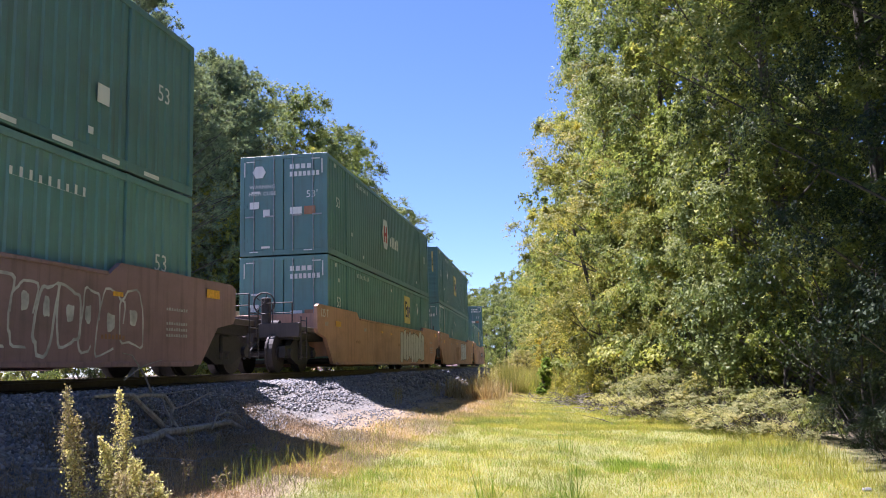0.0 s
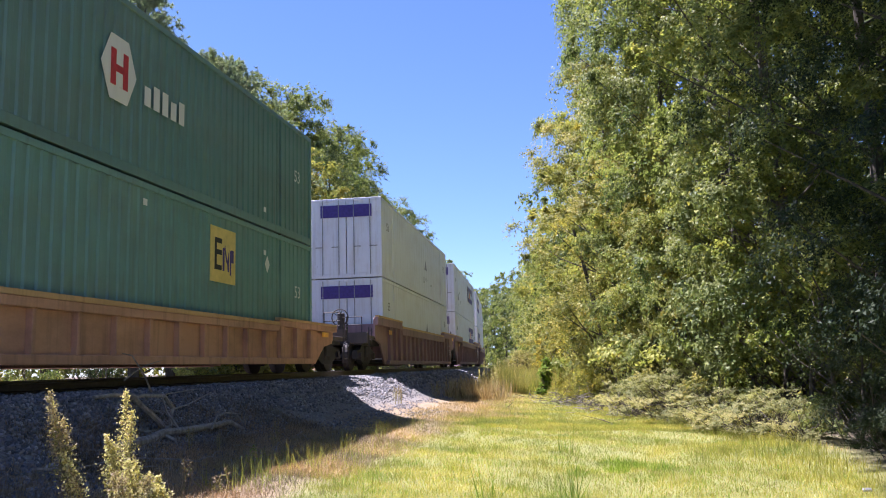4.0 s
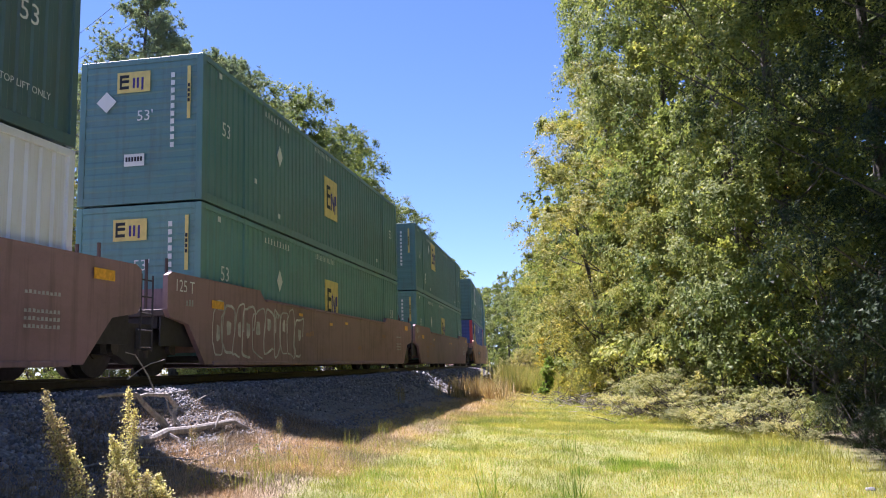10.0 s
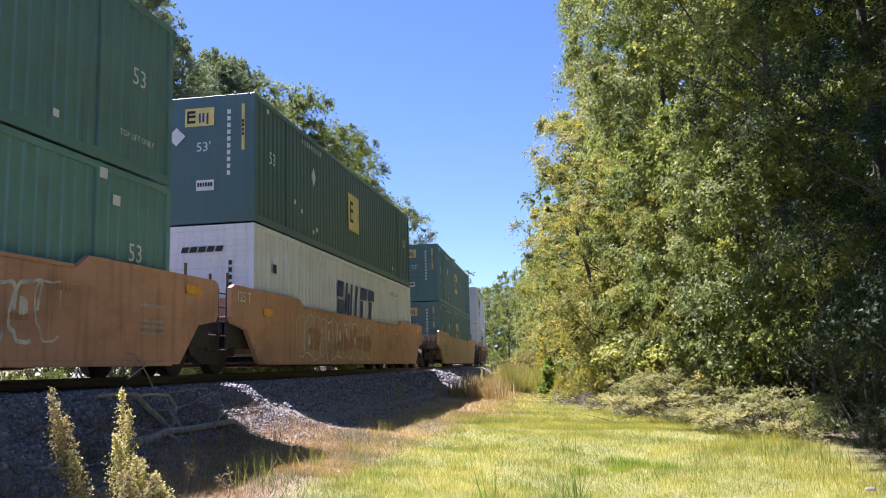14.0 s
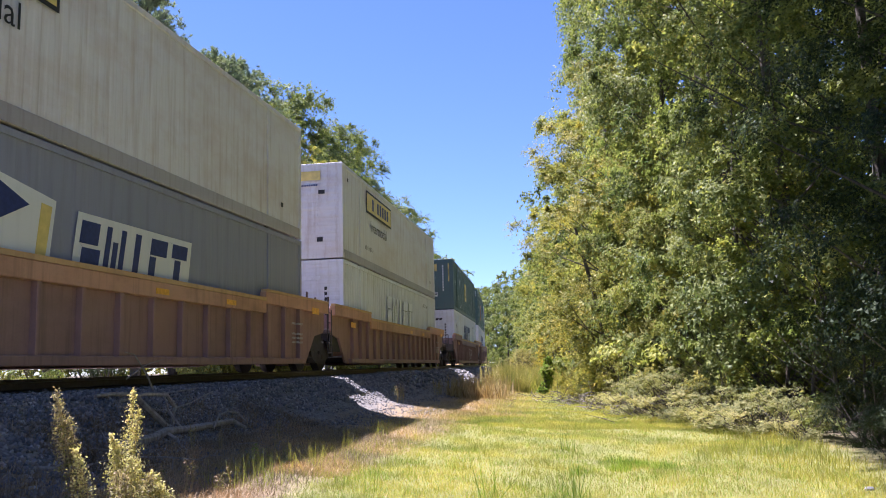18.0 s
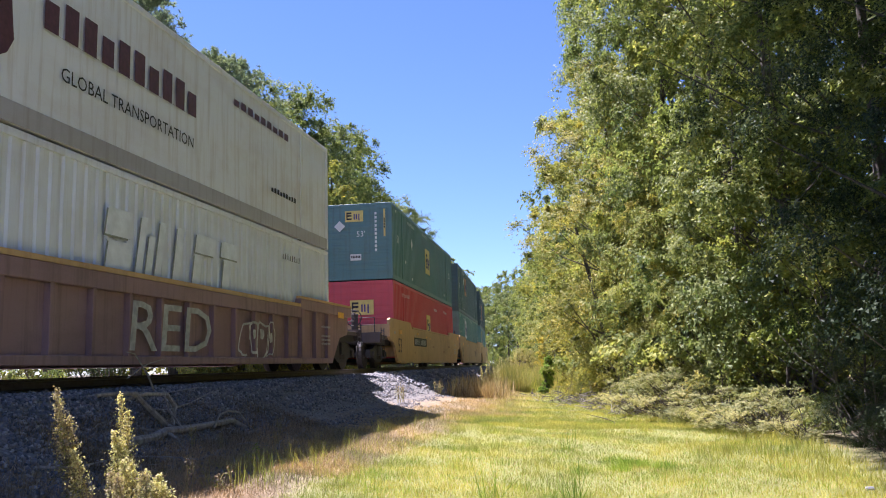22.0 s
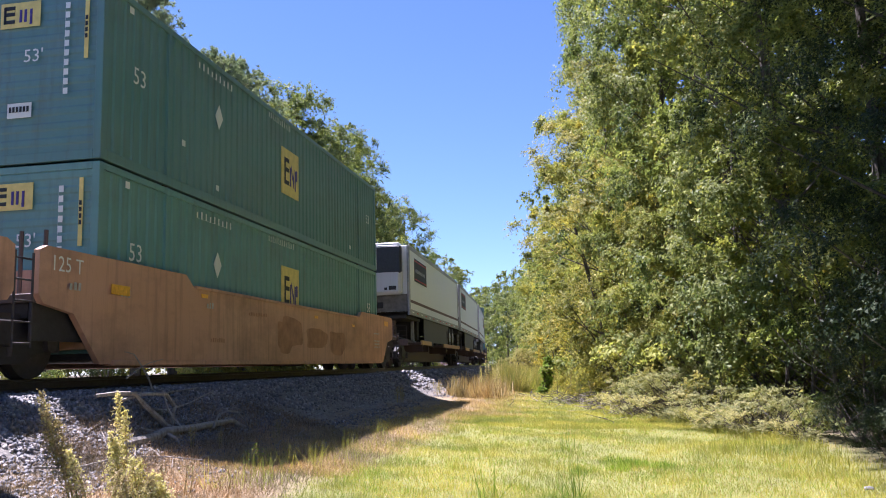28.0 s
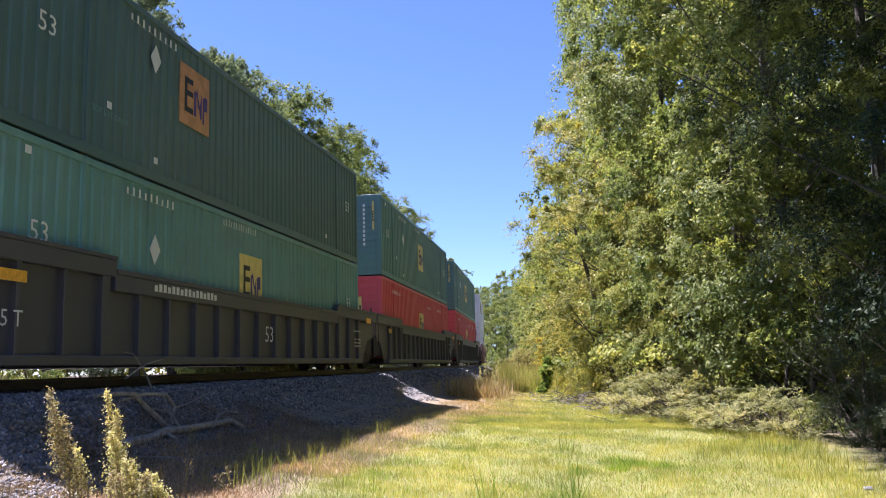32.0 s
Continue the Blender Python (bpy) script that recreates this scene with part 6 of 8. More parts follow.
# ------------------------------------------------------------------ the train
# time at which the leading end of each box passes the mark 14 m ahead of the camera; car colour, style, ends; lower box, upper box; car marks
MARK = 14.0
J, C = "joint", "coupler"
UNITS = [
    (-1.82, "car_brown", "smooth", J, J, "emp", "emp", ()),
    (-0.815, "car_brown", "smooth", J, C, "plain_green", "dash", (car_spray(4, 5.0, 14.5),)),
    (0.376, "car_orange", "smooth", C, J, "emp_light", "hub", (car_load(), car_spray(8, 8.75, 13.6, "filled", 0.26, 1.46))),
    (1.335, "car_orange", "smooth", J, J, "emp_old", "emp", (car_load(), car_spray(14, 8.7, 11.8, "filled", 0.34, 1.42), car_patches(2))),
    (2.300, "car_orange", "smooth", J, C, "emp_single", None, (car_53(1.2, 0.7, 0.7, "rust_decal"), car_sign(10.4, 13.7, 0.95, 0.34), car_patches(9))),
    (3.510, "car_orange", "low", C, C, "emp_light", "hub", ()),
    (4.690, "car_brown", "ribbed", C, J, "white_tri", "white_tri", ()),
    (5.680, "car_brown", "ribbed", J, J, "parcel", "parcel", ()),
    (6.640, "car_brown", "ribbed", J, C, "parcel_near", "parcel_near", ()),
    (7.810, "car_brown", "ribbed", C, C, "slant_faded", "slant_top", ()),
    (9.010, "car_brown", "smooth", C, J, "parcel_corr", "emp_dark_new", (car_53(1.6, 0.7, 0.6, "rust_decal"), car_word("DUPER", 5.6, 0.85, 1.55))),
    (9.995, "car_brown", "smooth", J, J, "emp_low", "emp", (car_load(), car_spray(21, 0.2, 5.2, "outline", 0.3, 1.42))),
    (10.980, "car_brown", "smooth", J, C, "emp_low", "emp_new", (car_load(), car_53(1.7, 0.65, 0.7, "rust_decal"))),
    (12.168, "car_orange", "smooth", C, J, "blue", "emp_white", (car_53(1.3, 0.72, 0.62), car_sign(4.2, 6.0, 0.95, 0.22), car_patches(12))),
    (13.142, "car_orange", "smooth", J, J, "emp_new_low", "emp_new", (car_spray(44, 3.1, 5.5, "cloud", 0.4, 1.5), car_spray(45, 6.0, 8.2, "shade", 0.42, 1.38), car_spray(37, 10.9, 13.1, "outline", 0.45, 1.35))),
    (14.115, "car_orange", "smooth", J, C, "slant", "emp_dark", (car_load(), car_spray(33, 2.2, 9.0, "outline", 0.28, 1.42), car_patches(7))),
    (15.290, "car_tan", "smooth", C, C, "emp", "emp", (car_53(),)),
    (16.480, "car_rust", "ribbed_orange", C, J, "slant", "amber", ()),
    (17.465, "car_rust", "ribbed_orange", J, J, "slant_grey", "amber_dirty", ()),
    (18.440, "car_rust", "ribbed_orange", J, C, "slant_faded", "amber_dirty", ()),
    (19.612, "car_brown", "ribbed", C, J, "slant", "emp_dark", (car_panel(6.45, 7.25), car_spray(51, 7.45, 9.3, "outline", 0.35, 1.1))),
    (20.600, "car_brown", "ribbed", J, J, "slant", "emp_orange", ()),
    (21.570, "car_brown", "ribbed", J, C, "slant_faded", "reefer", (car_word("RED", 7.5, 0.74, 1.15), car_spray(41, 10.1, 11.9, "outline", 0.3, 1.1))),
    (22.757, "car_tan", "smooth", C, J, "red", "emp", (car_53(0.3), car_sign(3.2, 6.2))),
    (23.722, "car_tan", "smooth", J, J, "emp_white_low", "emp_rusty", (car_53(0.25), car_stencil(9.6, 11.3, 0.78, 0.36))),
    (24.700, "car_tan", "smooth", J, C, "emp_new_low", "slate", (car_load(), car_53(0.7), car_sign(10.6, 12.6))),
    (25.870, "car_rust", "smooth", C, J, "slant_faded", "emp_white", ()),
    (26.870, "car_orange", "smooth", J, J, "emp_low", "emp", (car_sign(6.7, 9.5, 1.02, 0.72),)),
    (27.838, "car_orange", "smooth", J, C, "emp_low", "emp", (car_load(), car_patches(9))),
    (28.915, "spine", "first", C, J, "trailer", None, ()),
    (29.775, "spine", "", J, J, "trailer", None, ()),
    (30.680, "spine", "last", J, C, "trailer_back", None, ()),
    (31.724, "car_black", "ribbed", C, J, "emp_low", "emp_rusty", (car_53(8.6, 0.8, 0.5, "white"), car_load(0.2, 0.75), car_small_writing(3.7, 6.0, 1.37))),
    (32.680, "car_black", "ribbed", J, J, "red", "emp", ()),
    (33.650, "car_black", "ribbed", J, C, "red", "emp", ()),
    (34.850, "car_brown", "ribbed", C, J, "parcel", "amber", ()),
    (35.830, "car_brown", "ribbed", J, J, "emp_low", "emp", ()),
    (36.810, "car_brown", "ribbed", J, C, "emp_low", "emp", ()),
]
BASE_LOW = 0.35
STACK = 0.045           # gap left by the twist locks between boxes
made = {}
MOVING = []               # (thing, passing time, height)


def stock(key, build):
    """Build a kind once; later ones are copies."""
    if key not in made:
        made[key] = build()
        return made[key]
    return copy_thing(made[key], Matrix())


CAR_WORDS = {"car_brown": "dark brown", "car_rust": "rust-brown", "car_orange": "weathered orange", "car_tan": "tan-yellow", "car_black": "black"}
STYLE_WORDS = {"smooth": "smooth-sided", "ribbed": "ribbed-sided", "ribbed_orange": "ribbed-sided", "low": "low-sided"}
for when, colour, style, front, rear, lower, upper, marks in UNITS:
    if colour == "spine":
        MOVING.append((make_spine(style == "first", style == "last"), when, 0.0))
        MOVING.append((make_trailer(lower == "trailer_back"), when, 0.0))
        continue
    label = f"{CAR_WORDS[colour]} {STYLE_WORDS[style]} steel well car carrying " + ("stacked containers" if upper else "a single container")
    MOVING.append((make_well(label, M[colour], style, front, rear, marks), when, 0.0))
    MOVING.append((stock(lower, KINDS[lower]), when, BASE_LOW))
    if upper:
        MOVING.append((stock(upper, KINDS[upper]), when, BASE_LOW + HIGH + STACK))


def train_pose(when, t, z):
    s = MARK + (when - t) * SPEED
    a, b = track_point(s), track_point(s + LONG)
    h = math.degrees(math.atan2(-(b.x - a.x), b.y - a.y))
    return pose(a.x, a.y, z, 0, 0, h)


def motions():
    """Everything that moves: the train's cars and boxes."""
    for thing, when, z in MOVING:
        rows = []
        for t in range(0, 33):
            s = MARK + (when - t) * SPEED
            near = -45 < s < 160
            if t in (0, 32) or near or t % 4 == 0:
                rows.append((t, train_pose(when, t, z)))
        walk(thing, rows)
    for plant, base, swing in SWAYING:
        r = random.Random(round(base.translation.x * 100))
        walk(plant, [(t * 0.5, base @ pose(0, 0, 0, r.uniform(-1, 1) * swing, r.uniform(-1, 0.5) * swing, 0)) for t in range(0, 65)])


SWAYING = []


# ------------------------------------------------------------------ foliage
def leaf_mesh(name, centres, normals, sizes, aspect, gen, droop=0.2, tri=False, axis=None):
    """Many small leaves: each a folded rhombus of four corners."""
    n = len(centres)
    r = gen.normal(size=(n, 3)) if axis is None else np.cross(axis, normals)
    t = np.cross(normals, r)
    t /= np.linalg.norm(t, axis=1)[:, None] + 1e-9
    t[:, 2] -= droop
    t /= np.linalg.norm(t, axis=1)[:, None] + 1e-9
    b = np.cross(normals, t)
    b /= np.linalg.norm(b, axis=1)[:, None] + 1e-9
    L = sizes[:, None]
    W = L * aspect
    fold = normals * L * 0.10
    if tri:
        v = np.stack([centres - t * L * 0.45 + b * W * 0.35, centres + t * L * 0.55, centres - t * L * 0.3 - b * W * 0.65], 1)
        return mesh_np(name, v.reshape(-1, 3), np.arange(n * 3).reshape(n, 3))
    v = np.empty((n, 4, 3))
    v[:, 0] = centres - t * L * 0.5
    v[:, 1] = centres + b * W * 0.5 + fold - t * L * 0.05
    v[:, 2] = centres + t * L * 0.5
    v[:, 3] = centres - b * W * 0.5 + fold - t * L * 0.05
    f = np.arange(n * 4).reshape(n, 4)
    return mesh_np(name, v.reshape(-1, 3), f)


def unit(v):
    return v / (np.linalg.norm(v, axis=-1, keepdims=True) + 1e-9)


def make_tree(name, label, seed, height, radius, low, widest, clumps, per, leaf, mat, aspect=0.62, spread=0.55, trunk=0.2, hollow=0.45, category="tree", tri=False, off=(0.0, 0.0), flat=0.95, tier=7):
    """A broadleaf tree: bent trunk, limbs, and a crown of leaf clumps with an uneven outline."""
    gen = np.random.default_rng(seed)
    ob = tagged(new(name), label, category)
    bend = gen.normal(0, 0.25, (9, 2)).cumsum(0) * 0.35
    spine = [Vector((bend[k, 0] * (k > 0), bend[k, 1] * (k > 0), height * 0.92 * k / 8)) for k in range(9)]
    bm = bmesh.new()
    add_path(bm, [spine[0] - Vector((0, 0, 0.4))] + spine[1:], trunk, trunk * 0.15, 9)
    part("trunk", bm, M["bark"], ob)
    # boughs spread over a lumpy outline; each carries a flat tier of clumps, with gaps between the tiers
    boughs = max(4, clumps // tier)
    u = (np.arange(boughs) + gen.uniform(0, 1, boughs)) / boughs
    h = low + (height - low) * u
    rel = (h - low) / (height - low)
    shape = np.where(rel < widest, 0.55 + 0.45 * np.sin(0.5 * np.pi * rel / widest), np.abs(np.cos(0.5 * np.pi * (rel - widest) / (1 - widest) * 0.97)) ** 0.7)
    ang = np.arange(boughs) * 2.39996 + gen.normal(0, 0.35, boughs)
    lumps = 1 + 0.10 * np.sin(3 * ang + h * 0.9 + seed) + 0.07 * np.sin(5 * ang - h * 1.7 + 2 * seed)
    reach = radius * shape * lumps * np.sqrt(gen.uniform(hollow * hollow, 1, boughs))
    of = np.arange(clumps) % boughs
    wide = radius * 0.21
    sh = np.stack([reach[of] * np.cos(ang[of]), reach[of] * np.sin(ang[of]), h[of]], -1) + np.clip(gen.normal(0, 1, (clumps, 3)), -1.3, 1.3) * np.array([wide, wide, min(0.42, 0.06 * height)])
    h = np.clip(sh[:, 2], low * 0.7, height)
    cx = off[0] + np.interp(h, [p.z for p in spine], [p.x for p in spine])
    cy = off[1] + np.interp(h, [p.z for p in spine], [p.y for p in spine])
    centre = np.stack([cx + sh[:, 0], cy + sh[:, 1], h], -1)
    rr = np.hypot(sh[:, 0], sh[:, 1])
    # limbs reach for some of the clumps
    bm = bmesh.new()
    for k in range(0, clumps, max(1, clumps // 34)):
        c = Vector(centre[k])
        z0 = max(low * 0.6, c.z - 0.55 * rr[k] - 0.4)
        z0 = min(z0, height * 0.85)
        a = Vector((float(np.interp(z0, [p.z for p in spine], [p.x for p in spine])), float(np.interp(z0, [p.z for p in spine], [p.y for p in spine])), z0))
        m = a.lerp(c, 0.5) + Vector((0, 0, -0.15 * rr[k] * 0.5)) + Vector(gen.normal(0, 0.12, 3))
        add_path(bm, [a, a.lerp(m, 0.5), m, m.lerp(c, 0.6), c], trunk * 0.26 * (1.1 - z0 / height), 0.008, 5)
    part("branchwork", bm, M["bark"], ob, "bare grey-brown branches")
    # each clump is a burst of twigs that reach out and droop, with leaves set along both sides
    size = gen.uniform(0.5, 1.0, clumps) ** 1.5 * spread * 1.45
    row = 14
    twigs = max(3, per // row)
    tw = np.repeat(np.arange(clumps), twigs)
    out = unit(np.stack([centre[:, 0] - cx, centre[:, 1] - cy, 0.3 + 0 * cx], -1))
    way = unit(gen.normal(0, 0.75, (len(tw), 3)) + out[tw] * 0.75 + np.array([0, 0, 0.35]))
    way[:, 2] *= flat
    long = size[tw] * gen.uniform(0.65, 1.25, len(tw))
    lf = np.repeat(np.arange(len(tw)), row)
    q = gen.uniform(0.12, 1, len(lf)) ** 0.75
    pos = centre[tw[lf]] + way[lf] * (long[lf] * q)[:, None] + gen.normal(0, 0.045 * spread, (len(lf), 3))
    pos[:, 2] -= 0.26 * long[lf] * q * q
    aside = unit(np.cross(way[lf], gen.normal(size=(len(lf), 3))))
    axis = unit(way[lf] * 0.35 + aside * 0.9 + np.array([0, 0, -0.3]))
    nrm = gen.normal(0, 0.36, (len(lf), 3)) + out[tw[lf]] * 0.75 + np.array([0, 0, 0.5])
    nrm = unit(nrm - axis * np.sum(nrm * axis, 1)[:, None])
    me = leaf_mesh("crown", pos, nrm, leaf * gen.uniform(0.65, 1.35, len(pos)), aspect, gen, 0.0, tri, axis)
    tagged(part("crown", me, mat, ob), kind="stuff")
    return ob


def make_pine(seed, height, radius, tufts_per=9, needles=16, blade=0.26, label="tall pine tree with sparse whorled branches"):
    gen = np.random.default_rng(seed)
    ob = tagged(new("pine_tree"), label, "tree")
    spine = [Vector((0.1 * math.sin(k * 1.3 + seed), 0.1 * math.cos(k * 0.9 + seed), height * k / 8)) for k in range(9)]
    bm = bmesh.new()
    add_path(bm, spine, 0.2, 0.03, 9)
    part("trunk", bm, M["bark"], ob)
    bm = bmesh.new()
    tuft, way = [], []
    z = height * 0.22
    while z < height - 0.3:
        rel = (z - height * 0.22) / (height * 0.78)
        reach = radius * (1 - rel) ** 0.6 * (0.55 + 0.45 * min(1, rel * 3.5 + 0.25))
        for k in range(gen.integers(5, 8)):
            a = gen.uniform(0, 2 * math.pi)
            ln = reach * gen.uniform(0.55, 1.15)
            p0 = Vector((float(np.interp(z, [p.z for p in spine], [p.x for p in spine])), float(np.interp(z, [p.z for p in spine], [p.y for p in spine])), z))
            d = Vector((math.cos(a), math.sin(a), gen.uniform(-0.05, 0.30)))
            p1 = p0 + d * ln * 0.5 + Vector((0, 0, -0.05 * ln))
            p2 = p0 + d * ln + Vector((0, 0, 0.10 * ln))
            add_path(bm, [p0, p1, p2], 0.045 * (1.2 - rel), 0.01, 5)
            for j in range(tufts_per):
                q = gen.uniform(0.35, 1.05)
                base = (p0.lerp(p1, q * 2) if q < 0.5 else p1.lerp(p2, q * 2 - 1)) + Vector(gen.normal(0, 0.17 * ln ** 0.5, 3)) + Vector((0, 0, 0.05))
                tuft.append(base)
                way.append((d.x, d.y, 0.55))
        z += gen.uniform(0.3, 0.6)
    part("branchwork", bm, M["bark"], ob, "bare pine branches")
    tuft, way = np.array(tuft), unit(np.array(way))
    n = len(tuft)
    dirs = unit(np.repeat(way, needles, 0) * 0.5 + gen.normal(0, 0.75, (n * needles, 3)))
    pos = np.repeat(tuft, needles, 0) + dirs * blade * 0.45
    side = unit(np.cross(dirs, gen.normal(size=dirs.shape)))
    L, W = blade * gen.uniform(0.7, 1.2, (len(pos), 1)), 0.03
    v = np.empty((len(pos), 3, 3))
    v[:, 0] = pos - dirs * L * 0.5 + side * W * 0.5
    v[:, 1] = pos + dirs * L * 0.5
    v[:, 2] = pos - dirs * L * 0.5 - side * W * 0.5
    tagged(part("needles", mesh_np("needles", v.reshape(-1, 3), np.arange(len(pos) * 3).reshape(-1, 3)), M["needle"], ob), kind="stuff")
    return ob


def plant_at(ob, s, d, scale=1.0, turn=0.0, squash=1.0):
    ob.matrix_basis = Matrix.Translation(on_ground(s, d, -0.05)) @ pose(0, 0, 0, 0, 0, turn) @ Matrix.Diagonal((scale, scale, scale * squash, 1))
    return ob


def again(ob, s, d, scale=1.0, turn=0.0, squash=1.0):
    c = copy_thing(ob, Matrix())
    return plant_at(c, s, d, scale, turn, squash)


# ---- woods to the right of the track
near = {
    "a": make_tree("oak_tree", "tall oak tree with dense dark green leaves", 11, 17.5, 4.2, 0.7, 0.62, 240, 420, 0.09, M["leaf_a"], spread=0.72, hollow=0.72, tri=True),
    "b": make_tree("maple_tree", "tall maple tree with green leaves turning yellow", 12, 16.5, 3.8, 0.6, 0.5, 230, 420, 0.088, M["leaf_b"], spread=0.7, hollow=0.72, tri=True),
    "c": make_tree("autumn_tree", "leafy tree with yellow-green early autumn leaves", 13, 15.5, 3.5, 0.5, 0.5, 230, 420, 0.088, M["leaf_c"], spread=0.68, hollow=0.68, tri=True),
    "d": make_tree("shade_tree", "broad tree with leaves coloured dark for shade and overhanging crown", 14, 18.5, 4.8, 0.8, 0.72, 270, 560, 0.055, M["leaf_d"], spread=0.74, hollow=0.75, tri=True),
    # crown stays above the view; added to shade the right corner
    "o": make_tree("shade_tree", "added tree, crown above view, casting shade on the woods edge", 15, 20.5, 4.8, 12.2, 0.7, 250, 280, 0.13, M["leaf_a"], spread=0.85, trunk=0.22, tri=True, off=(-6.0, 0.0), hollow=0.2),
    "m": make_tree("maple_tree", "maple tree with yellow-green leaves along the track", 16, 16.0, 3.8, 0.6, 0.55, 200, 266, 0.12, M["leaf_b"], spread=0.76, tri=True, hollow=0.68),
    "n": make_tree("autumn_tree", "tree with yellow early autumn leaves along the track", 17, 15.5, 3.6, 0.5, 0.55, 200, 266, 0.115, M["leaf_c"], spread=0.74, tri=True, hollow=0.68),
}
placed = set()


def tree(kind, s, d, scale=1.0, turn=None, squash=1.0):
    turn = random.uniform(0, 360) if turn is None else turn
    if kind in placed:
        return again(near[kind], s, d, scale, turn, squash)
    placed.add(kind)
    return plant_at(near[kind], s, d, scale, turn, squash)


# unseen crowns set along the sun's path to darken the right woods
for s, d, k in ((15.3, 15.2, 0.95), (11.0, 15.0, 1.05), (6.5, 15.4, 1.05)):
    tree("o", s, d, k, random.uniform(-12, 12))
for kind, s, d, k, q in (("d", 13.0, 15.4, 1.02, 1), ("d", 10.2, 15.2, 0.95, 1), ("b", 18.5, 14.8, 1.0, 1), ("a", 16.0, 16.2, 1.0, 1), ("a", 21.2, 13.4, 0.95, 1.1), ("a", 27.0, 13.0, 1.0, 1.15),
                         ("b", 24.4, 12.5, 0.97, 1.1), ("a", 30.0, 13.0, 1.0, 1.2), ("b", 32.8, 12.0, 1.0, 1.25), ("c", 30.6, 9.9, 0.85, 0.95), ("a", 36, 13.0, 1.0, 1.3), ("n", 37.0, 10.5, 0.9, 0.95), ("m", 40.0, 13.3, 1.0, 1.25),
                         ("n", 43.0, 10.6, 0.95, 1.1), ("m", 47.0, 10.6, 1.0, 1.1), ("c", 25.8, 11.3, 0.5, 1.0), ("n", 28.4, 10.7, 0.55, 1.0), ("b", 22.4, 12.3, 0.55, 1.0), ("c", 33.8, 10.6, 0.6, 1.0), ("m", 9.0, 17.0, 1.0, 1)):
    tree(kind, s, d, k, None, q)

mid = {
    "a": make_tree("oak_tree", "oak tree with dense green leaves along the track", 21, 16.0, 4.0, 0.8, 0.5, 180, 126, 0.2, M["leaf_a"], spread=0.85, tri=True, hollow=0.4),
    "b": make_tree("maple_tree", "maple tree with green and yellow leaves along the track", 22, 15.5, 3.9, 0.8, 0.5, 180, 126, 0.2, M["leaf_b"], spread=0.85, tri=True, hollow=0.4),
    "c": make_tree("autumn_tree", "leafy tree with yellow-green autumn leaves along the track", 23, 14.0, 3.6, 0.6, 0.45, 180, 126, 0.2, M["leaf_c"], spread=0.85, tri=True, hollow=0.4),
    "f": make_tree("oak_tree", "distant oak tree with dark green crown", 24, 17.0, 4.8, 0.6, 0.5, 150, 126, 0.27, M["leaf_a"], spread=1.1, tri=True, hollow=0.3),
}
placed2 = set()


def tree2(kind, s, d, scale=1.0, squash=1.0):
    turn = random.uniform(0, 360)
    if kind in placed2:
        return again(mid[kind], s, d, scale, turn, squash)
    placed2.add(kind)
    return plant_at(mid[kind], s, d, scale, turn, squash)


for kind, s, d, k in (("a", 52, 9.6, 0.95), ("b", 57, 9.4, 0.95), ("c", 60, 12.5, 1.1), ("a", 63, 9.3, 0.92), ("b", 70, 9.2, 0.9), ("c", 76, 9.0, 0.9), ("a", 83, 9.0, 0.88), ("b", 91, 8.8, 0.86),
                      ("a", 99, 8.6, 0.88), ("c", 104, 9.0, 0.95), ("b", 109, 9.4, 0.9), ("a", 115, 9.9, 0.92), ("b", 121, 10.4, 0.95), ("a", 127, 10.8, 0.95), ("a", 16, 20.5, 1.25), ("a", 20.5, 18.5, 1.2), ("a", 25, 18, 1.2), ("b", 29.5, 16.5, 1.2), ("a", 34, 16, 1.2), ("b", 40, 15, 1.15), ("b", 52, 15, 1.15), ("a", 70, 15, 1.1), ("a", 11, 20, 1.25)):
    tree2(kind, s, d, k)
for s, d, k in ((140, 9.2, 0.85), (150, 8.8, 0.9), (162, 8.6, 0.95), (175, 8.6, 1.0), (190, 8.6, 1.05), (205, 8.6, 1.1), (222, 8, 1.15), (240, 8, 1.2), (260, 8, 1.2), (125, 15, 1.1),
                (145, 15, 1.1), (170, 15, 1.2), (195, 16, 1.3), (225, 16, 1.3)):
    tree2("f", s, d, k)

# ---- understory along the edge of the woods
shrubs = {
    "g": make_tree("shrub", "dense green shrub at the edge of the woods", 31, 3.4, 1.5, 0.15, 0.4, 46, 110, 0.09, M["leaf_b"], tri=True, spread=0.42, trunk=0.05, hollow=0.2, category="shrub"),
    "y": make_tree("shrub", "yellow-green shrub at the edge of the woods", 32, 3.0, 1.4, 0.1, 0.4, 46, 110, 0.085, M["leaf_c"], tri=True, spread=0.4, trunk=0.05, hollow=0.2, category="shrub"),
    "p": make_tree("shrub", "pale dusty scrub bush beside the grass", 33, 1.5, 1.2, 0.05, 0.4, 54, 170, 0.045, M["leaf_pale"], tri=True, spread=0.34, trunk=0.03, hollow=0.1, category="shrub"),
    # leaf colour carries the shade under the trees
    "k": make_tree("shrub", "shrub under the trees, leaves coloured dark for shade", 34, 4.5, 1.9, 0.1, 0.45, 60, 420, 0.045, M["leaf_d"], tri=True, spread=0.48, trunk=0.06, hollow=0.2, category="shrub"),
}
shrubs["q"] = make_tree("shrub", "soft yellow-green brush of tall weeds", 35, 1.75, 1.25, 0.05, 0.35, 60, 150, 0.085, M["leaf_brush"], 0.22, 0.34, 0.03, 0.1, "shrub", True, tier=3)
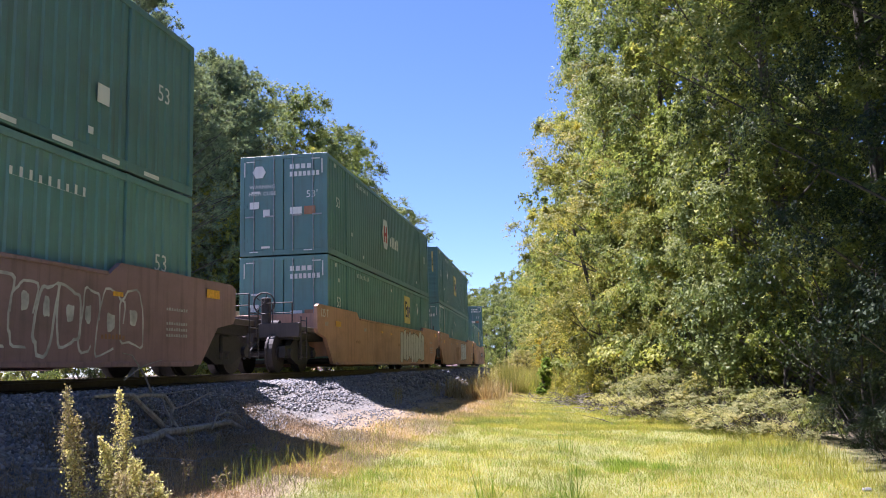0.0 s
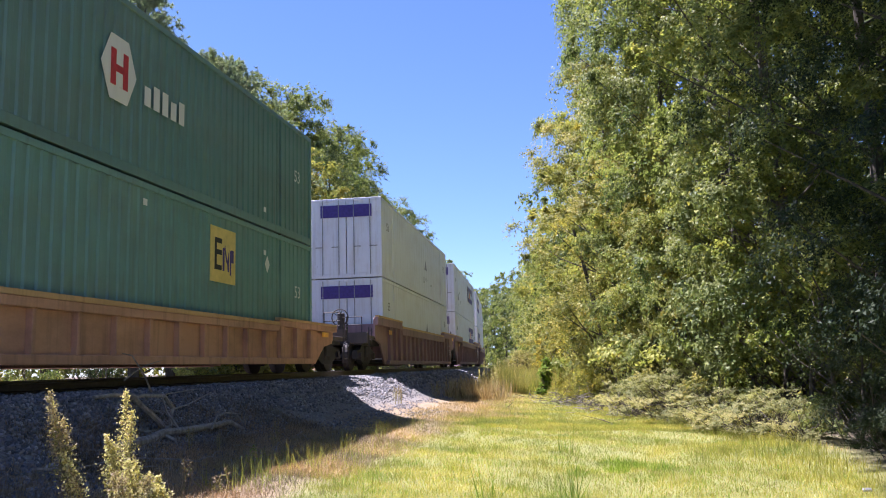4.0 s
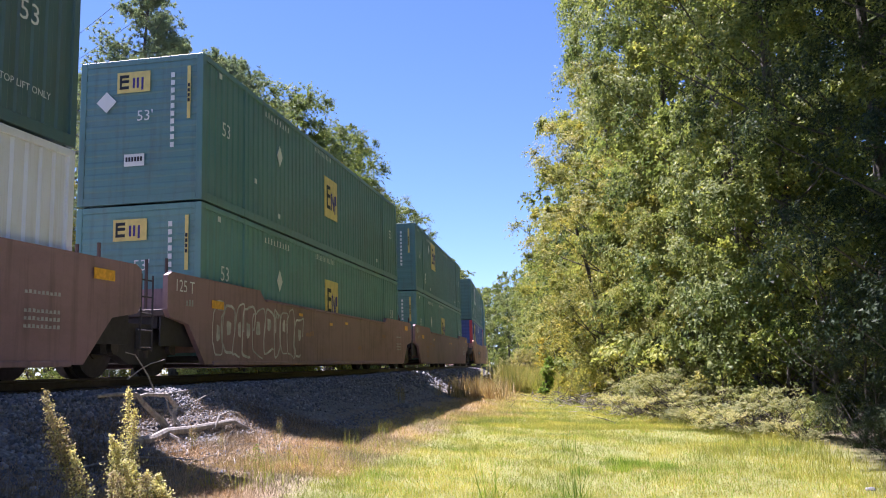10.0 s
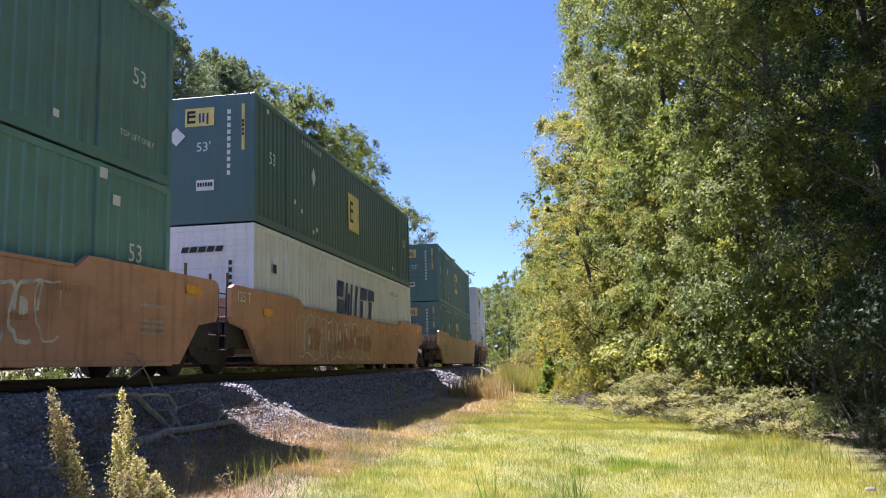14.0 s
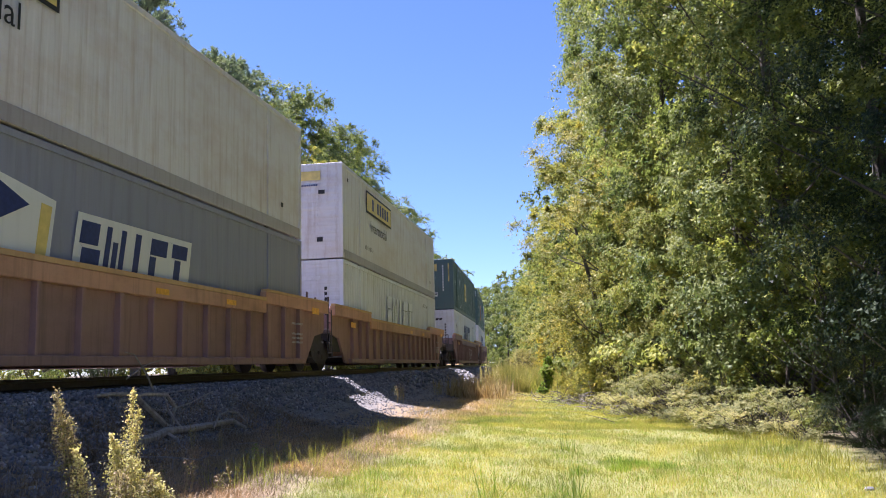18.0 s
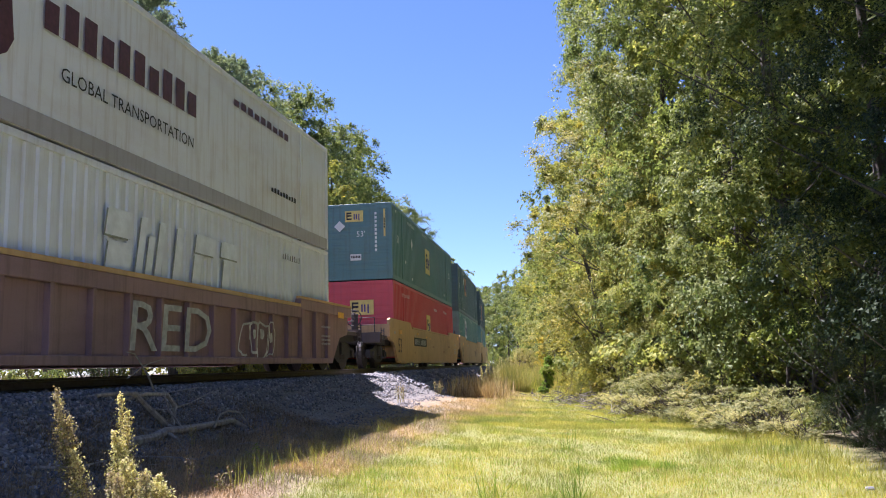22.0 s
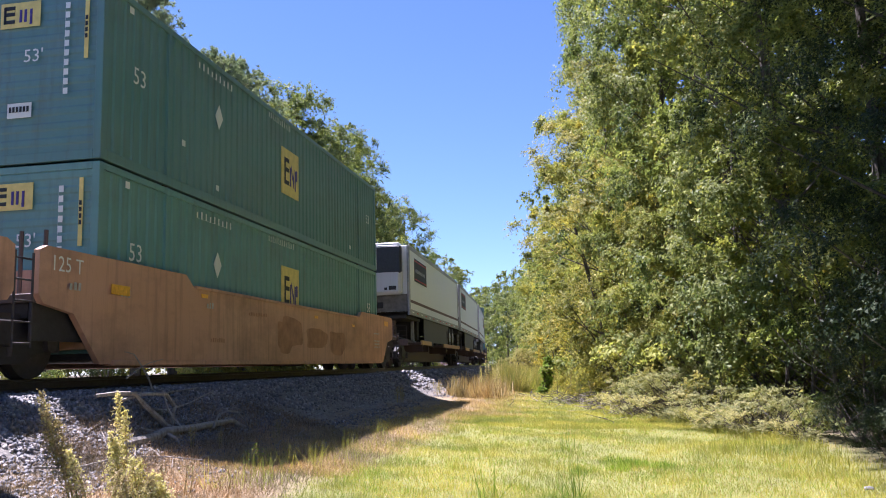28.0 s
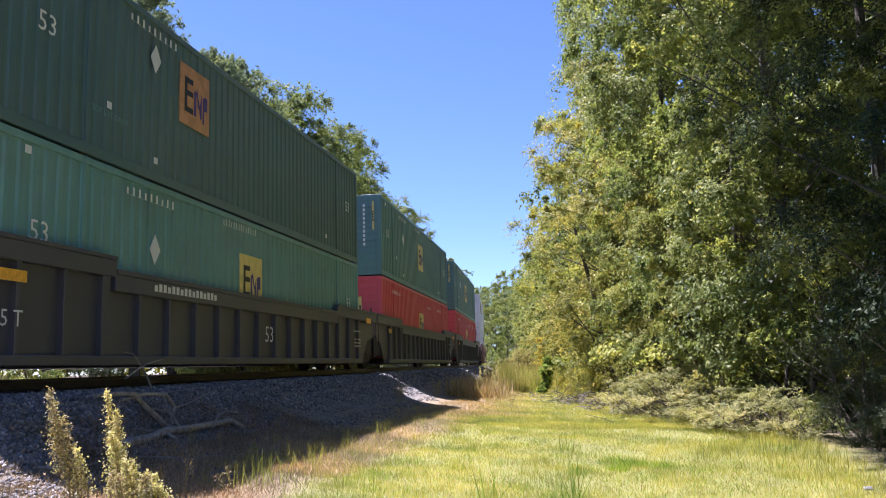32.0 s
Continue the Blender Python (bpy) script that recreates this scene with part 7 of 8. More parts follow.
shrubs["l"] = make_tree("shrub", "small bright yellow autumn shrub", 36, 3.4, 0.85, 0.6, 0.5, 40, 112, 0.11, M["leaf_yellow"], 0.62, 0.42, 0.04, 0.2, "shrub", True, tier=3)
placed3 = set()


def shrub(kind, s, d, scale=1.0, squash=1.0):
    turn = random.uniform(0, 360)
    if kind in placed3:
        return again(shrubs[kind], s, d, scale, turn, squash)
    placed3.add(kind)
    return plant_at(shrubs[kind], s, d, scale, turn, squash)


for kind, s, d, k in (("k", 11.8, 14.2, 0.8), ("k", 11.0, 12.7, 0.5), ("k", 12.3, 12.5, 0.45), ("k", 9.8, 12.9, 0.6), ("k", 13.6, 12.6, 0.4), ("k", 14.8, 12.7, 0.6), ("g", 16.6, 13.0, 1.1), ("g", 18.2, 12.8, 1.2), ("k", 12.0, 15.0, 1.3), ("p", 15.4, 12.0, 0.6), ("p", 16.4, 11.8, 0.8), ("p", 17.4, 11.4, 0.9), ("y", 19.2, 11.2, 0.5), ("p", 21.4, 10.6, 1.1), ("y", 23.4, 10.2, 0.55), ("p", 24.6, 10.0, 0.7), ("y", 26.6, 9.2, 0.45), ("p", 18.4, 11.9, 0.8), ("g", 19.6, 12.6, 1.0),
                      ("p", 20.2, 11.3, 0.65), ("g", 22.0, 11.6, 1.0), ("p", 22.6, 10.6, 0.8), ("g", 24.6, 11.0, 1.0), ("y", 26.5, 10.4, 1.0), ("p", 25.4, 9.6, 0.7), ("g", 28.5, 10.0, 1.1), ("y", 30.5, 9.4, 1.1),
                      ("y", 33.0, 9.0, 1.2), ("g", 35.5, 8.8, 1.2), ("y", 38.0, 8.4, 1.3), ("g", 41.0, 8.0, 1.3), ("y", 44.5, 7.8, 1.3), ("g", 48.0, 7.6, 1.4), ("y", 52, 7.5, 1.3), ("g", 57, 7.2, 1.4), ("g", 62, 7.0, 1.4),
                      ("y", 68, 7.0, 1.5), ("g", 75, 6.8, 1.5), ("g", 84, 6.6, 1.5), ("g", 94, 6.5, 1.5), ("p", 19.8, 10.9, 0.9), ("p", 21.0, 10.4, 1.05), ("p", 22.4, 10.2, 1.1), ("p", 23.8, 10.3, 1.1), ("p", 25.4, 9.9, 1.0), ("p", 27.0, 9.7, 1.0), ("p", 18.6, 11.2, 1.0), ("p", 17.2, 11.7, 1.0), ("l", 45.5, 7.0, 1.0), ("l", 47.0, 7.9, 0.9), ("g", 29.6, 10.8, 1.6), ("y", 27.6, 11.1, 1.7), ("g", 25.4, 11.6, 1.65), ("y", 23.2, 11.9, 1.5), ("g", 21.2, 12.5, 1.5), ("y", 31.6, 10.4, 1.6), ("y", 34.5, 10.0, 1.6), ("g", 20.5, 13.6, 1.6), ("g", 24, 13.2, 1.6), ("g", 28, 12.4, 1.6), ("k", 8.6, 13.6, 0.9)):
    shrub(kind, s, d, k, random.uniform(0.45, 0.8) if kind == "p" else 1.0)

# ---- woods to the left, behind the train
pine = make_pine(41, 14.9, 4.6, 36, 20, 0.17)
plant_at(pine, 26.8, -7.4, 1.02)
pine2 = make_pine(42, 14.4, 4.4, 36, 20, 0.17)
plant_at(pine2, 29.5, -7.4, 1.0, 40)
again(pine2, 32.8, -7.4, 1.06, 200)
again(pine, 35.4, -7.4, 1.05, 250)
again(pine, 36.5, -8.5, 1.0, 70)
again(pine, 30.0, -12.5, 0.9, 20)
mid["w"] = make_tree("oak_tree", "oak tree with dense olive-green leaves behind the train", 25, 16.0, 2.9, 0.8, 0.45, 320, 252, 0.115, M["leaf_a"], spread=0.7, tri=True, hollow=0.15)
for kind, s, d, k, q in (("w", 45.2, -7.3, 1.1, 1.0), ("w", 50.5, -7.3, 1.04, 1.0), ("w", 55.9, -7.3, 1.1, 1.0), ("w", 60.5, -7.3, 1.0, 1.0), ("w", 62.5, -7.5, 1.0, 1.0), ("w", 38.8, -8.4, 1.0, 0.98), ("b", 70, -8.5, 0.95, 1.0),
                         ("w", 80, -8.5, 1.0, 1.0), ("w", 88, -6.9, 1.18, 1.0), ("w", 103, -7.2, 0.95, 1.0), ("w", 113, -5.6, 0.95, 1.1), ("w", 124, -6, 1.0, 1), ("f", 228, 10, 1.8, 1), ("c", 36, -9.5, 0.75, 1.0), ("c", 33.5, -5.9, 0.72, 1.0), ("c", 37.5, -6.0, 0.86, 1.0), ("c", 41.5, -6.0, 0.84, 1.0), ("c", 30.0, -5.9, 0.6, 1.0), ("c", 31, -9.8, 0.6, 1), ("c", 26, -10.5, 0.55, 1),
                         ("f", 20, -18, 0.6, 1), ("f", 30, -19, 0.7, 1), ("f", 12, -18, 0.45, 1), ("f", 5, -20, 0.45, 1), ("c", 16, -13, 0.5, 1)):
    tree2(kind, s, d, k, q)
for kind, s, d, k in (("y", 32, -5.4, 2.1), ("y", 36, -5.8, 1.9), ("g", 27, -5.6, 1.0), ("k", 23, -6, 0.7), ("g", 19, -6, 0.6), ("y", 40, -5.8, 1.6), ("g", 45, -5.6, 1.6), ("g", 52, -5.6, 1.7), ("k", 60, -5.6, 1.6), ("g", 14, -6.5, 0.5),
                      ("y", 16.5, -7, 0.6), ("g", 10, -7, 0.55), ("y", 12, -8, 0.7), ("g", 21, -8.5, 0.7), ("y", 25, -8.5, 0.8), ("k", 70, -5.6, 1.7), ("g", 80, -5.6, 1.8)):
    shrub(kind, s, d, k)
bare = make_tree("bare_tree", "thin nearly leafless tree with pale twigs", 51, 15.5, 2.0, 5.0, 0.5, 90, 7, 0.16, M["leaf_pale"], spread=0.4, trunk=0.1)
plant_at(bare, 62, -6.2, 1.0)


# ------------------------------------------------------------------ grass
def blades(name, n, place, length, width, mat, label, gen, lean=0.45, category="grass"):
    """Grass as leaning tapered blades."""
    s, d = place(n)
    x, y = sd_to_xy(s, d)
    z = ground_z(s, d) - 0.01
    n = len(s)
    L = length * gen.uniform(0.5, 1.4, n)
    a = gen.uniform(0, 2 * np.pi, n)
    tilt = np.abs(gen.normal(0, lean, n))
    dx, dy = np.cos(a) * tilt, np.sin(a) * tilt
    b = gen.uniform(0, 2 * np.pi, n)
    wx, wy = np.cos(b) * width * 0.5, np.sin(b) * width * 0.5
    v = np.empty((n, 4, 3))
    for k, (h, f) in enumerate(((0, 1.0), (1.0, 0.25))):
        px, py, pz = x + dx * L * h * h, y + dy * L * h * h, z + L * h * (1 - 0.25 * tilt * h)
        v[:, 2 * k] = np.stack([px - wx * f, py - wy * f, pz], -1)
        v[:, 2 * k + 1] = np.stack([px + wx * f, py + wy * f, pz], -1)
    f = (np.arange(n) * 4)[:, None] + np.array([0, 1, 3, 2])
    me = mesh_np(name, v.reshape(-1, 3), f)
    me.materials.append(mat)
    return tagged(new(name, me), label, category, kind="stuff")


gen = np.random.default_rng(77)


def band(s0, s1, d0, d1, soft0=0.6, soft1=0.6, dense_near=True):
    def place(n):
        u = gen.uniform(0, 1, n)
        s = s0 + (s1 - s0) * (u ** 1.6 if dense_near else u)
        d = gen.uniform(d0, d1, n)
        edge0 = d0 + soft0 * (0.5 + 0.5 * np.sin(s * 1.3) * np.cos(s * 0.47))
        keep = (d > edge0 + gen.normal(0, 0.15, n)) & (d < d1 - soft1 * gen.uniform(0, 1, n))
        return s[keep], d[keep]
    return place


blades("grass", 240000, band(6.5, 21, 4.95, 12.3), 0.05, 0.006, M["grass"], "sunlit yellow-green mown grass", gen, 1.35)
blades("grass", 80000, band(18, 40, 4.8, 11), 0.06, 0.016, M["grass"], "sunlit yellow-green grass", gen, 1.1)
blades("grass", 16000, band(36, 95, 3.9, 8.5, dense_near=False), 0.24, 0.05, M["grass"], "taller yellow-green grass beside the track", gen)
blades("grass", 40000, band(-9, 6.6, 5.0, 12.0, dense_near=False), 0.06, 0.012, M["grass"], "sunlit yellow-green mown grass", gen, 0.8)
blades("fresh_grass", 16000, band(6.5, 30, 5.2, 12, dense_near=True), 0.06, 0.008, M["grass_green"], "patches of fresh green grass", gen)


def patch(cs, cd, r):
    def place(n):
        q = np.sqrt(gen.uniform(0, 1, n)) * r
        a = gen.uniform(0, 2 * np.pi, n)
        return cs + q * np.cos(a) * 1.5, cd + q * np.sin(a)
    return place


for cs, cd, r, n in ((12.1, 8.95, 0.2, 330), (11.6, 8.75, 0.16, 200), (11.8, 9.3, 0.22, 260), (12.7, 8.7, 0.2, 160), (10.9, 8.2, 0.15, 90)):
    blades("fresh_grass", n, patch(cs, cd, r), 0.12, 0.008, M["grass_green"], "bright green grass tuft", gen, 0.7)


def tufts(s0, s1, d0, d1, count, r):
    def place(n):
        cs, cd = s0 + (s1 - s0) * gen.uniform(0, 1, count) ** 1.5, gen.uniform(d0, d1, count)
        k = gen.integers(0, count, n)
        return cs[k] + gen.normal(0, r, n), cd[k] + gen.normal(0, r, n)
    return place


blades("grass_tufts", 26000, tufts(6.5, 26, 5.3, 11.8, 520, 0.09), 0.10, 0.006, M["grass"], "coarser tufts standing out of the mown grass", gen, 0.6)
blades("grass_tufts", 9000, tufts(6.5, 22, 5.5, 11.5, 200, 0.10), 0.09, 0.006, M["grass_green"], "greener tufts standing out of the mown grass", gen, 0.6)
blades("tall_grass", 700, tufts(8.0, 19, 4.5, 5.3, 90, 0.08), 0.26, 0.006, M["grass"], "pale grass stems at the edge of the ditch", gen, 0.5)
for cs, cd, r in ((13.6, 7.95, 0.16), (9.0, 8.2, 0.16), (8.6, 7.4, 0.15)):
    blades("tall_grass", 22, patch(cs, cd, r), 0.42, 0.010, M["grass_green"], "tuft of taller green grass", gen, 0.3)
blades("tall_grass", 6000, band(37.5, 50, 4.8, 8.0, 0.6, 0.8, False), 0.7, 0.03, M["grass"], "tall yellow-green grass before the woods", gen, 0.4)
blades("dry_grass", 60000, band(9.2, 34, 3.75, 5.7, 0.5, 0.5), 0.07, 0.008, M["dry"], "low dry brown grass on the ditch side", gen, 1.2)
blades("dead_litter", 44000, band(5.2, 14, 2.9, 5.5, 0.25, 0.5), 0.085, 0.008, M["litter"], "dead grass and stalks lying on dark soil", gen, 1.3)
blades("dry_grass", 9000, band(20, 36, 4.7, 6.9, 0.5, 1.2), 0.11, 0.010, M["dry"], "dry orange-brown grass at the edge of the mown strip", gen, 0.8)
blades("dead_litter", 15000, tufts(7.8, 14.5, 2.3, 3.5, 160, 0.16), 0.10, 0.007, M["twiggy"], "brown leaf and twig litter caught on the ballast", gen, 1.5, "litter")
blades("dry_grass", 5000, band(28, 75, 3.3, 5.4, 0.3, 0.5), 0.55, 0.03, M["dry"], "tall dry straw-coloured grass", gen, 0.35)
blades("dry_grass", 26000, band(7, 30, 5, 12.5, 0.5, 0.3), 0.06, 0.006, M["dry"], "dry straw mixed into the grass", gen, 1.2)


blades("dry_grass", 8000, band(11, 28, 9.8, 12.2, 1.8, 0.6, False), 0.15, 0.010, M["grass"], "tall straw at the edge of the woods", gen, 0.4)
blades("tall_grass", 4000, band(10, 30, 9.8, 12.2, 1.8, 0.6, False), 0.16, 0.012, M["grass"], "rank grass at the edge of the woods", gen, 0.5)


# ------------------------------------------------------------------ weeds, branches, brush
def make_goldenrod(seed, height, mat, label, stems=1, leaves=90, bloom=480):
    gen = np.random.default_rng(seed)
    ob = tagged(new("goldenrod"), label, "weed", "weeds beside the track")
    pos, nrm, sz = [], [], []
    lp, ln = [], []
    for k in range(stems):
        a, lean = gen.uniform(0, 2 * math.pi), gen.uniform(0.03, 0.2)
        hh = height * gen.uniform(0.7, 1.05)
        foot = Vector((gen.normal(0, 0.06), gen.normal(0, 0.06), -0.03))
        tip = foot + Vector((math.cos(a) * lean * hh, math.sin(a) * lean * hh, hh))
        midp = foot.lerp(tip, 0.5) + Vector((0.02, 0.02, 0))
        bm = bmesh.new()
        add_path(bm, [foot, midp, tip], 0.009, 0.003, 5)
        part("stem", bm, M["dry"], ob)
        for j in range(leaves):
            q = gen.uniform(0.1, 0.8)
            p = foot.lerp(tip, q)
            d = gen.uniform(0, 2 * math.pi)
            lp.append(p + Vector((math.cos(d), math.sin(d), 0.1)) * 0.05)
            ln.append((-math.cos(d) * 0.4, -math.sin(d) * 0.4, 0.8))
        for j in range(bloom):
            q = gen.uniform(0.45, 1.02)
            w = 0.058 * (1.08 - q) / 0.5 + 0.014
            pos.append(foot.lerp(tip, q) + Vector(gen.normal(0, w * 0.6, 3)))
    lp, ln, pos = np.array(lp), unit(np.array(ln)), np.array(pos)
    part("leaves", leaf_mesh("leaves", lp, ln, gen.uniform(0.05, 0.10, len(lp)), 0.13, gen), M["leaf_weed"], ob, "narrow dry leaves")["kind"] = "stuff"
    part("bloom", leaf_mesh("bloom", pos, unit(gen.normal(size=pos.shape)), gen.uniform(0.016, 0.030, len(pos)), 0.55, gen), mat, ob, "fluffy yellow flower plume")["kind"] = "stuff"
    return ob


SWAY_SPOTS = ((6.4, 4.62, 1.12, 61, 2), (6.3, 4.66, 0.85, 66, 2), (5.85, 4.6, 1.05, 62, 3), (5.72, 4.72, 0.8, 63, 1), (6.2, 4.85, 0.55, 64, 3), (5.95, 4.85, 0.45, 65, 3), (6.3, 4.95, 0.42, 67, 4))
for s, d, h, seed, stems in SWAY_SPOTS:
    g = make_goldenrod(seed, h, M["golden" if seed not in (62, 65) else "faded_bloom"], "goldenrod weed with faded yellow plumes swaying beside the track" if seed not in (62, 65) else "faded goldenrod weed with dry pinkish-brown plumes beside the track", stems)
    base = Matrix.Translation(on_ground(s, d))
    g.matrix_basis = base
    SWAYING.append((g, base, 6.5))
for s, d, h, seed in ((7.55, 4.55, 0.42, 74), (7.3, 4.35, 0.36, 75), (7.9, 4.75, 0.3, 76)):
    stalk = make_goldenrod(seed, h, M["litter"], "reddish-brown dry weed stalk on dark soil", 2, 14, 50)
    stalk.matrix_basis = Matrix.Translation(on_ground(s, d))
sprig = make_goldenrod(77, 0.42, M["grass_green"], "small pale green weed on the ditch side", 1, 40, 60)
sprig.matrix_basis = Matrix.Translation(on_ground(9.35, 4.55))
weed = make_goldenrod(71, 0.6, M["dry"], "dry brown weed stalk beside the ballast", 3, 30, 60)
weed.matrix_basis = Matrix.Translation(on_ground(21.5, 3.25))
for s, d, k in ((21.8, 3.3, 0.9), (27.2, 3.2, 1.0), (27.6, 3.3, 0.8), (28.2, 3.2, 0.9), (31.5, 3.2, 0.9), (9.9, 3.35, 0.6), (10.2, 3.6, 0.5), (12.4, 3.5, 0.55), (11.3, 3.9, 0.5)):
    c = copy_thing(weed, Matrix())
    c.matrix_basis = Matrix.Translation(on_ground(s, d)) @ pose(0, 0, 0, 0, 0, random.uniform(0, 360)) @ Matrix.Diagonal((k, k, k, 1))
tall = make_goldenrod(72, 1.5, M["golden"], "tall straw-coloured weed beside the grass", 3, 60, 200)
tall.matrix_basis = Matrix.Translation(on_ground(30, 4.5))
for s, d, k in ((31.2, 4.7, 0.9), (34, 4.6, 1.0), (38, 4.4, 1.0), (42, 4.6, 0.9), (29, 5.1, 0.6), (46, 4.5, 1.1), (36, 5.4, 0.7)):
    c = copy_thing(tall, Matrix())
    c.matrix_basis = Matrix.Translation(on_ground(s, d)) @ pose(0, 0, 0, 0, 0, random.uniform(0, 360)) @ Matrix.Diagonal((k, k, k, 1))
for s, d, r in ((38.5, 4.8, 0.8), (39.5, 5.9, 0.9), (38.0, 7.5, 0.9), (41.0, 6.9, 1.0), (39.5, 8.6, 1.0), (42.0, 4.6, 1.0), (43.0, 8.2, 1.1), (44.5, 5.8, 1.1), (45.5, 7.2, 1.1), (36.4, 5.2, 0.6), (36.6, 8.4, 0.7), (33.6, 8.3, 0.7), (32.4, 9.1, 0.7), (34.8, 9.3, 0.8), (36.6, 9.8, 0.8), (31.0, 9.8, 0.6)):
    blades("tall_grass", 1500, patch(s, d, r), 0.95, 0.014, M["leaf_brush"], "soft mound of tall yellow-green weeds", gen, 0.4, "weeds")
for s, d, k in ((48.0, 4.8, 1.1), (52.0, 5.4, 1.15), (57.0, 4.9, 1.15), (63.0, 5.0, 1.2), (70.0, 4.8, 1.2)):
    shrub("q", s, d, k)


def place_sdz(pts):
    return [Vector((*(float(q) for q in sd_to_xy(s, d)), z)) for s, d, z in pts]


limb = tagged(new("fallen_branch"), "weathered grey fallen branch lying on the ballast edge", "branch")
bm = bmesh.new()
add_path(bm, place_sdz([(8.7, 2.97, -0.83), (9.1, 2.95, -0.79), (9.55, 2.95, -0.785), (9.93, 2.93, -0.725), (10.5, 2.95, -0.735), (11.28, 2.95, -0.727), (11.85, 2.95, -0.72), (12.1, 3.05, -0.85)]), 0.072, 0.034, 9)
part("main_limb", bm, M["dead_wood"], limb)
bm = bmesh.new()
add_path(bm, place_sdz([(9.9, 2.93, -0.735), (9.93, 3.1, -0.82), (9.85, 3.2, -0.95)]), 0.034, 0.012, 7)
part("side_limb", bm, M["dead_wood"], limb)
bm = bmesh.new()
add_path(bm, place_sdz([(10.4, 2.9, -0.72), (10.3, 2.75, -0.45), (10.25, 2.7, -0.2)]), 0.022, 0.008, 6)
part("side_limb", bm, M["dead_wood"], limb)
for pts, r0, label in (
    ([(10.36, 2.72, -0.72), (10.13, 2.7, -0.55), (9.79, 2.7, -0.37), (9.57, 2.7, -0.22), (9.15, 2.7, -0.2), (8.71, 2.72, -0.21)], 0.046, "arched dead limb over the ballast"),
    ([(10.45, 2.72, -0.72), (10.56, 2.7, -0.43), (10.34, 2.7, -0.26), (9.85, 2.68, -0.23), (9.3, 2.66, -0.3)], 0.04, "arched dead limb over the ballast"),
    ([(11.13, 3.0, -0.78), (11.3, 3.0, -0.60), (11.6, 3.0, -0.56), (11.95, 3.0, -0.60), (12.2, 3.0, -0.74), (12.2, 3.05, -0.86)], 0.018, "arched bare twig above the ballast"),
    ([(11.42, 1.9, -0.3), (11.2, 1.9, -0.01), (10.99, 1.9, 0.18), (10.82, 1.9, 0.32), (10.58, 1.9, 0.35)], 0.016, "bare forked twig standing in the ballast"),
    ([(10.64, 1.9, -0.03), (11.0, 1.9, 0.12), (11.25, 1.9, 0.19), (11.64, 1.9, 0.25)], 0.012, "bare forked twig standing in the ballast"),
    ([(9.79, 2.0, -0.24), (10.17, 2.0, -0.22), (10.8, 2.0, -0.27), (11.18, 2.0, -0.29), (11.75, 2.0, -0.26), (12.57, 2.0, -0.22)], 0.022, "pale bare branch lying across the ballast"),
    ([(10.36, 2.4, -0.45), (10.89, 2.4, -0.50), (11.54, 2.4, -0.43), (12.31, 2.4, -0.27)], 0.02, "pale bare branch lying across the ballast"),
    ([(7.2, 3.1, -0.85), (7.6, 3.3, -0.9), (8.2, 3.3, -0.88)], 0.015, "short dead stick on the ballast edge"),
    ([(8.6, 3.2, -0.9), (9.0, 3.5, -0.95), (9.1, 3.9, -1.0)], 0.012, "short dead stick on dry soil"),
):
    bm = bmesh.new()
    add_path(bm, place_sdz(pts), r0, r0 * 0.45, 6)
    tagged(part("dead_twig", bm, M["dead_wood"]), label, "twig")

stick_gen = np.random.default_rng(95)
for k in range(44):
    s, d = stick_gen.uniform(5.2, 13.0), stick_gen.uniform(2.5, 4.3)
    a, ln = stick_gen.uniform(-0.9, 0.9), stick_gen.uniform(0.2, 0.75)
    p, q = on_ground(s, d, 0.012), on_ground(s + ln * math.cos(a), d + ln * math.sin(a), 0.02)
    bm = bmesh.new()
    add_path(bm, [p, p.lerp(q, 0.5) + Vector((0, 0, 0.03)), q], 0.011, 0.004, 5)
    tagged(part("dead_twig", bm, M["dead_wood"]), "pale dead stick lying on dark soil", "twig")

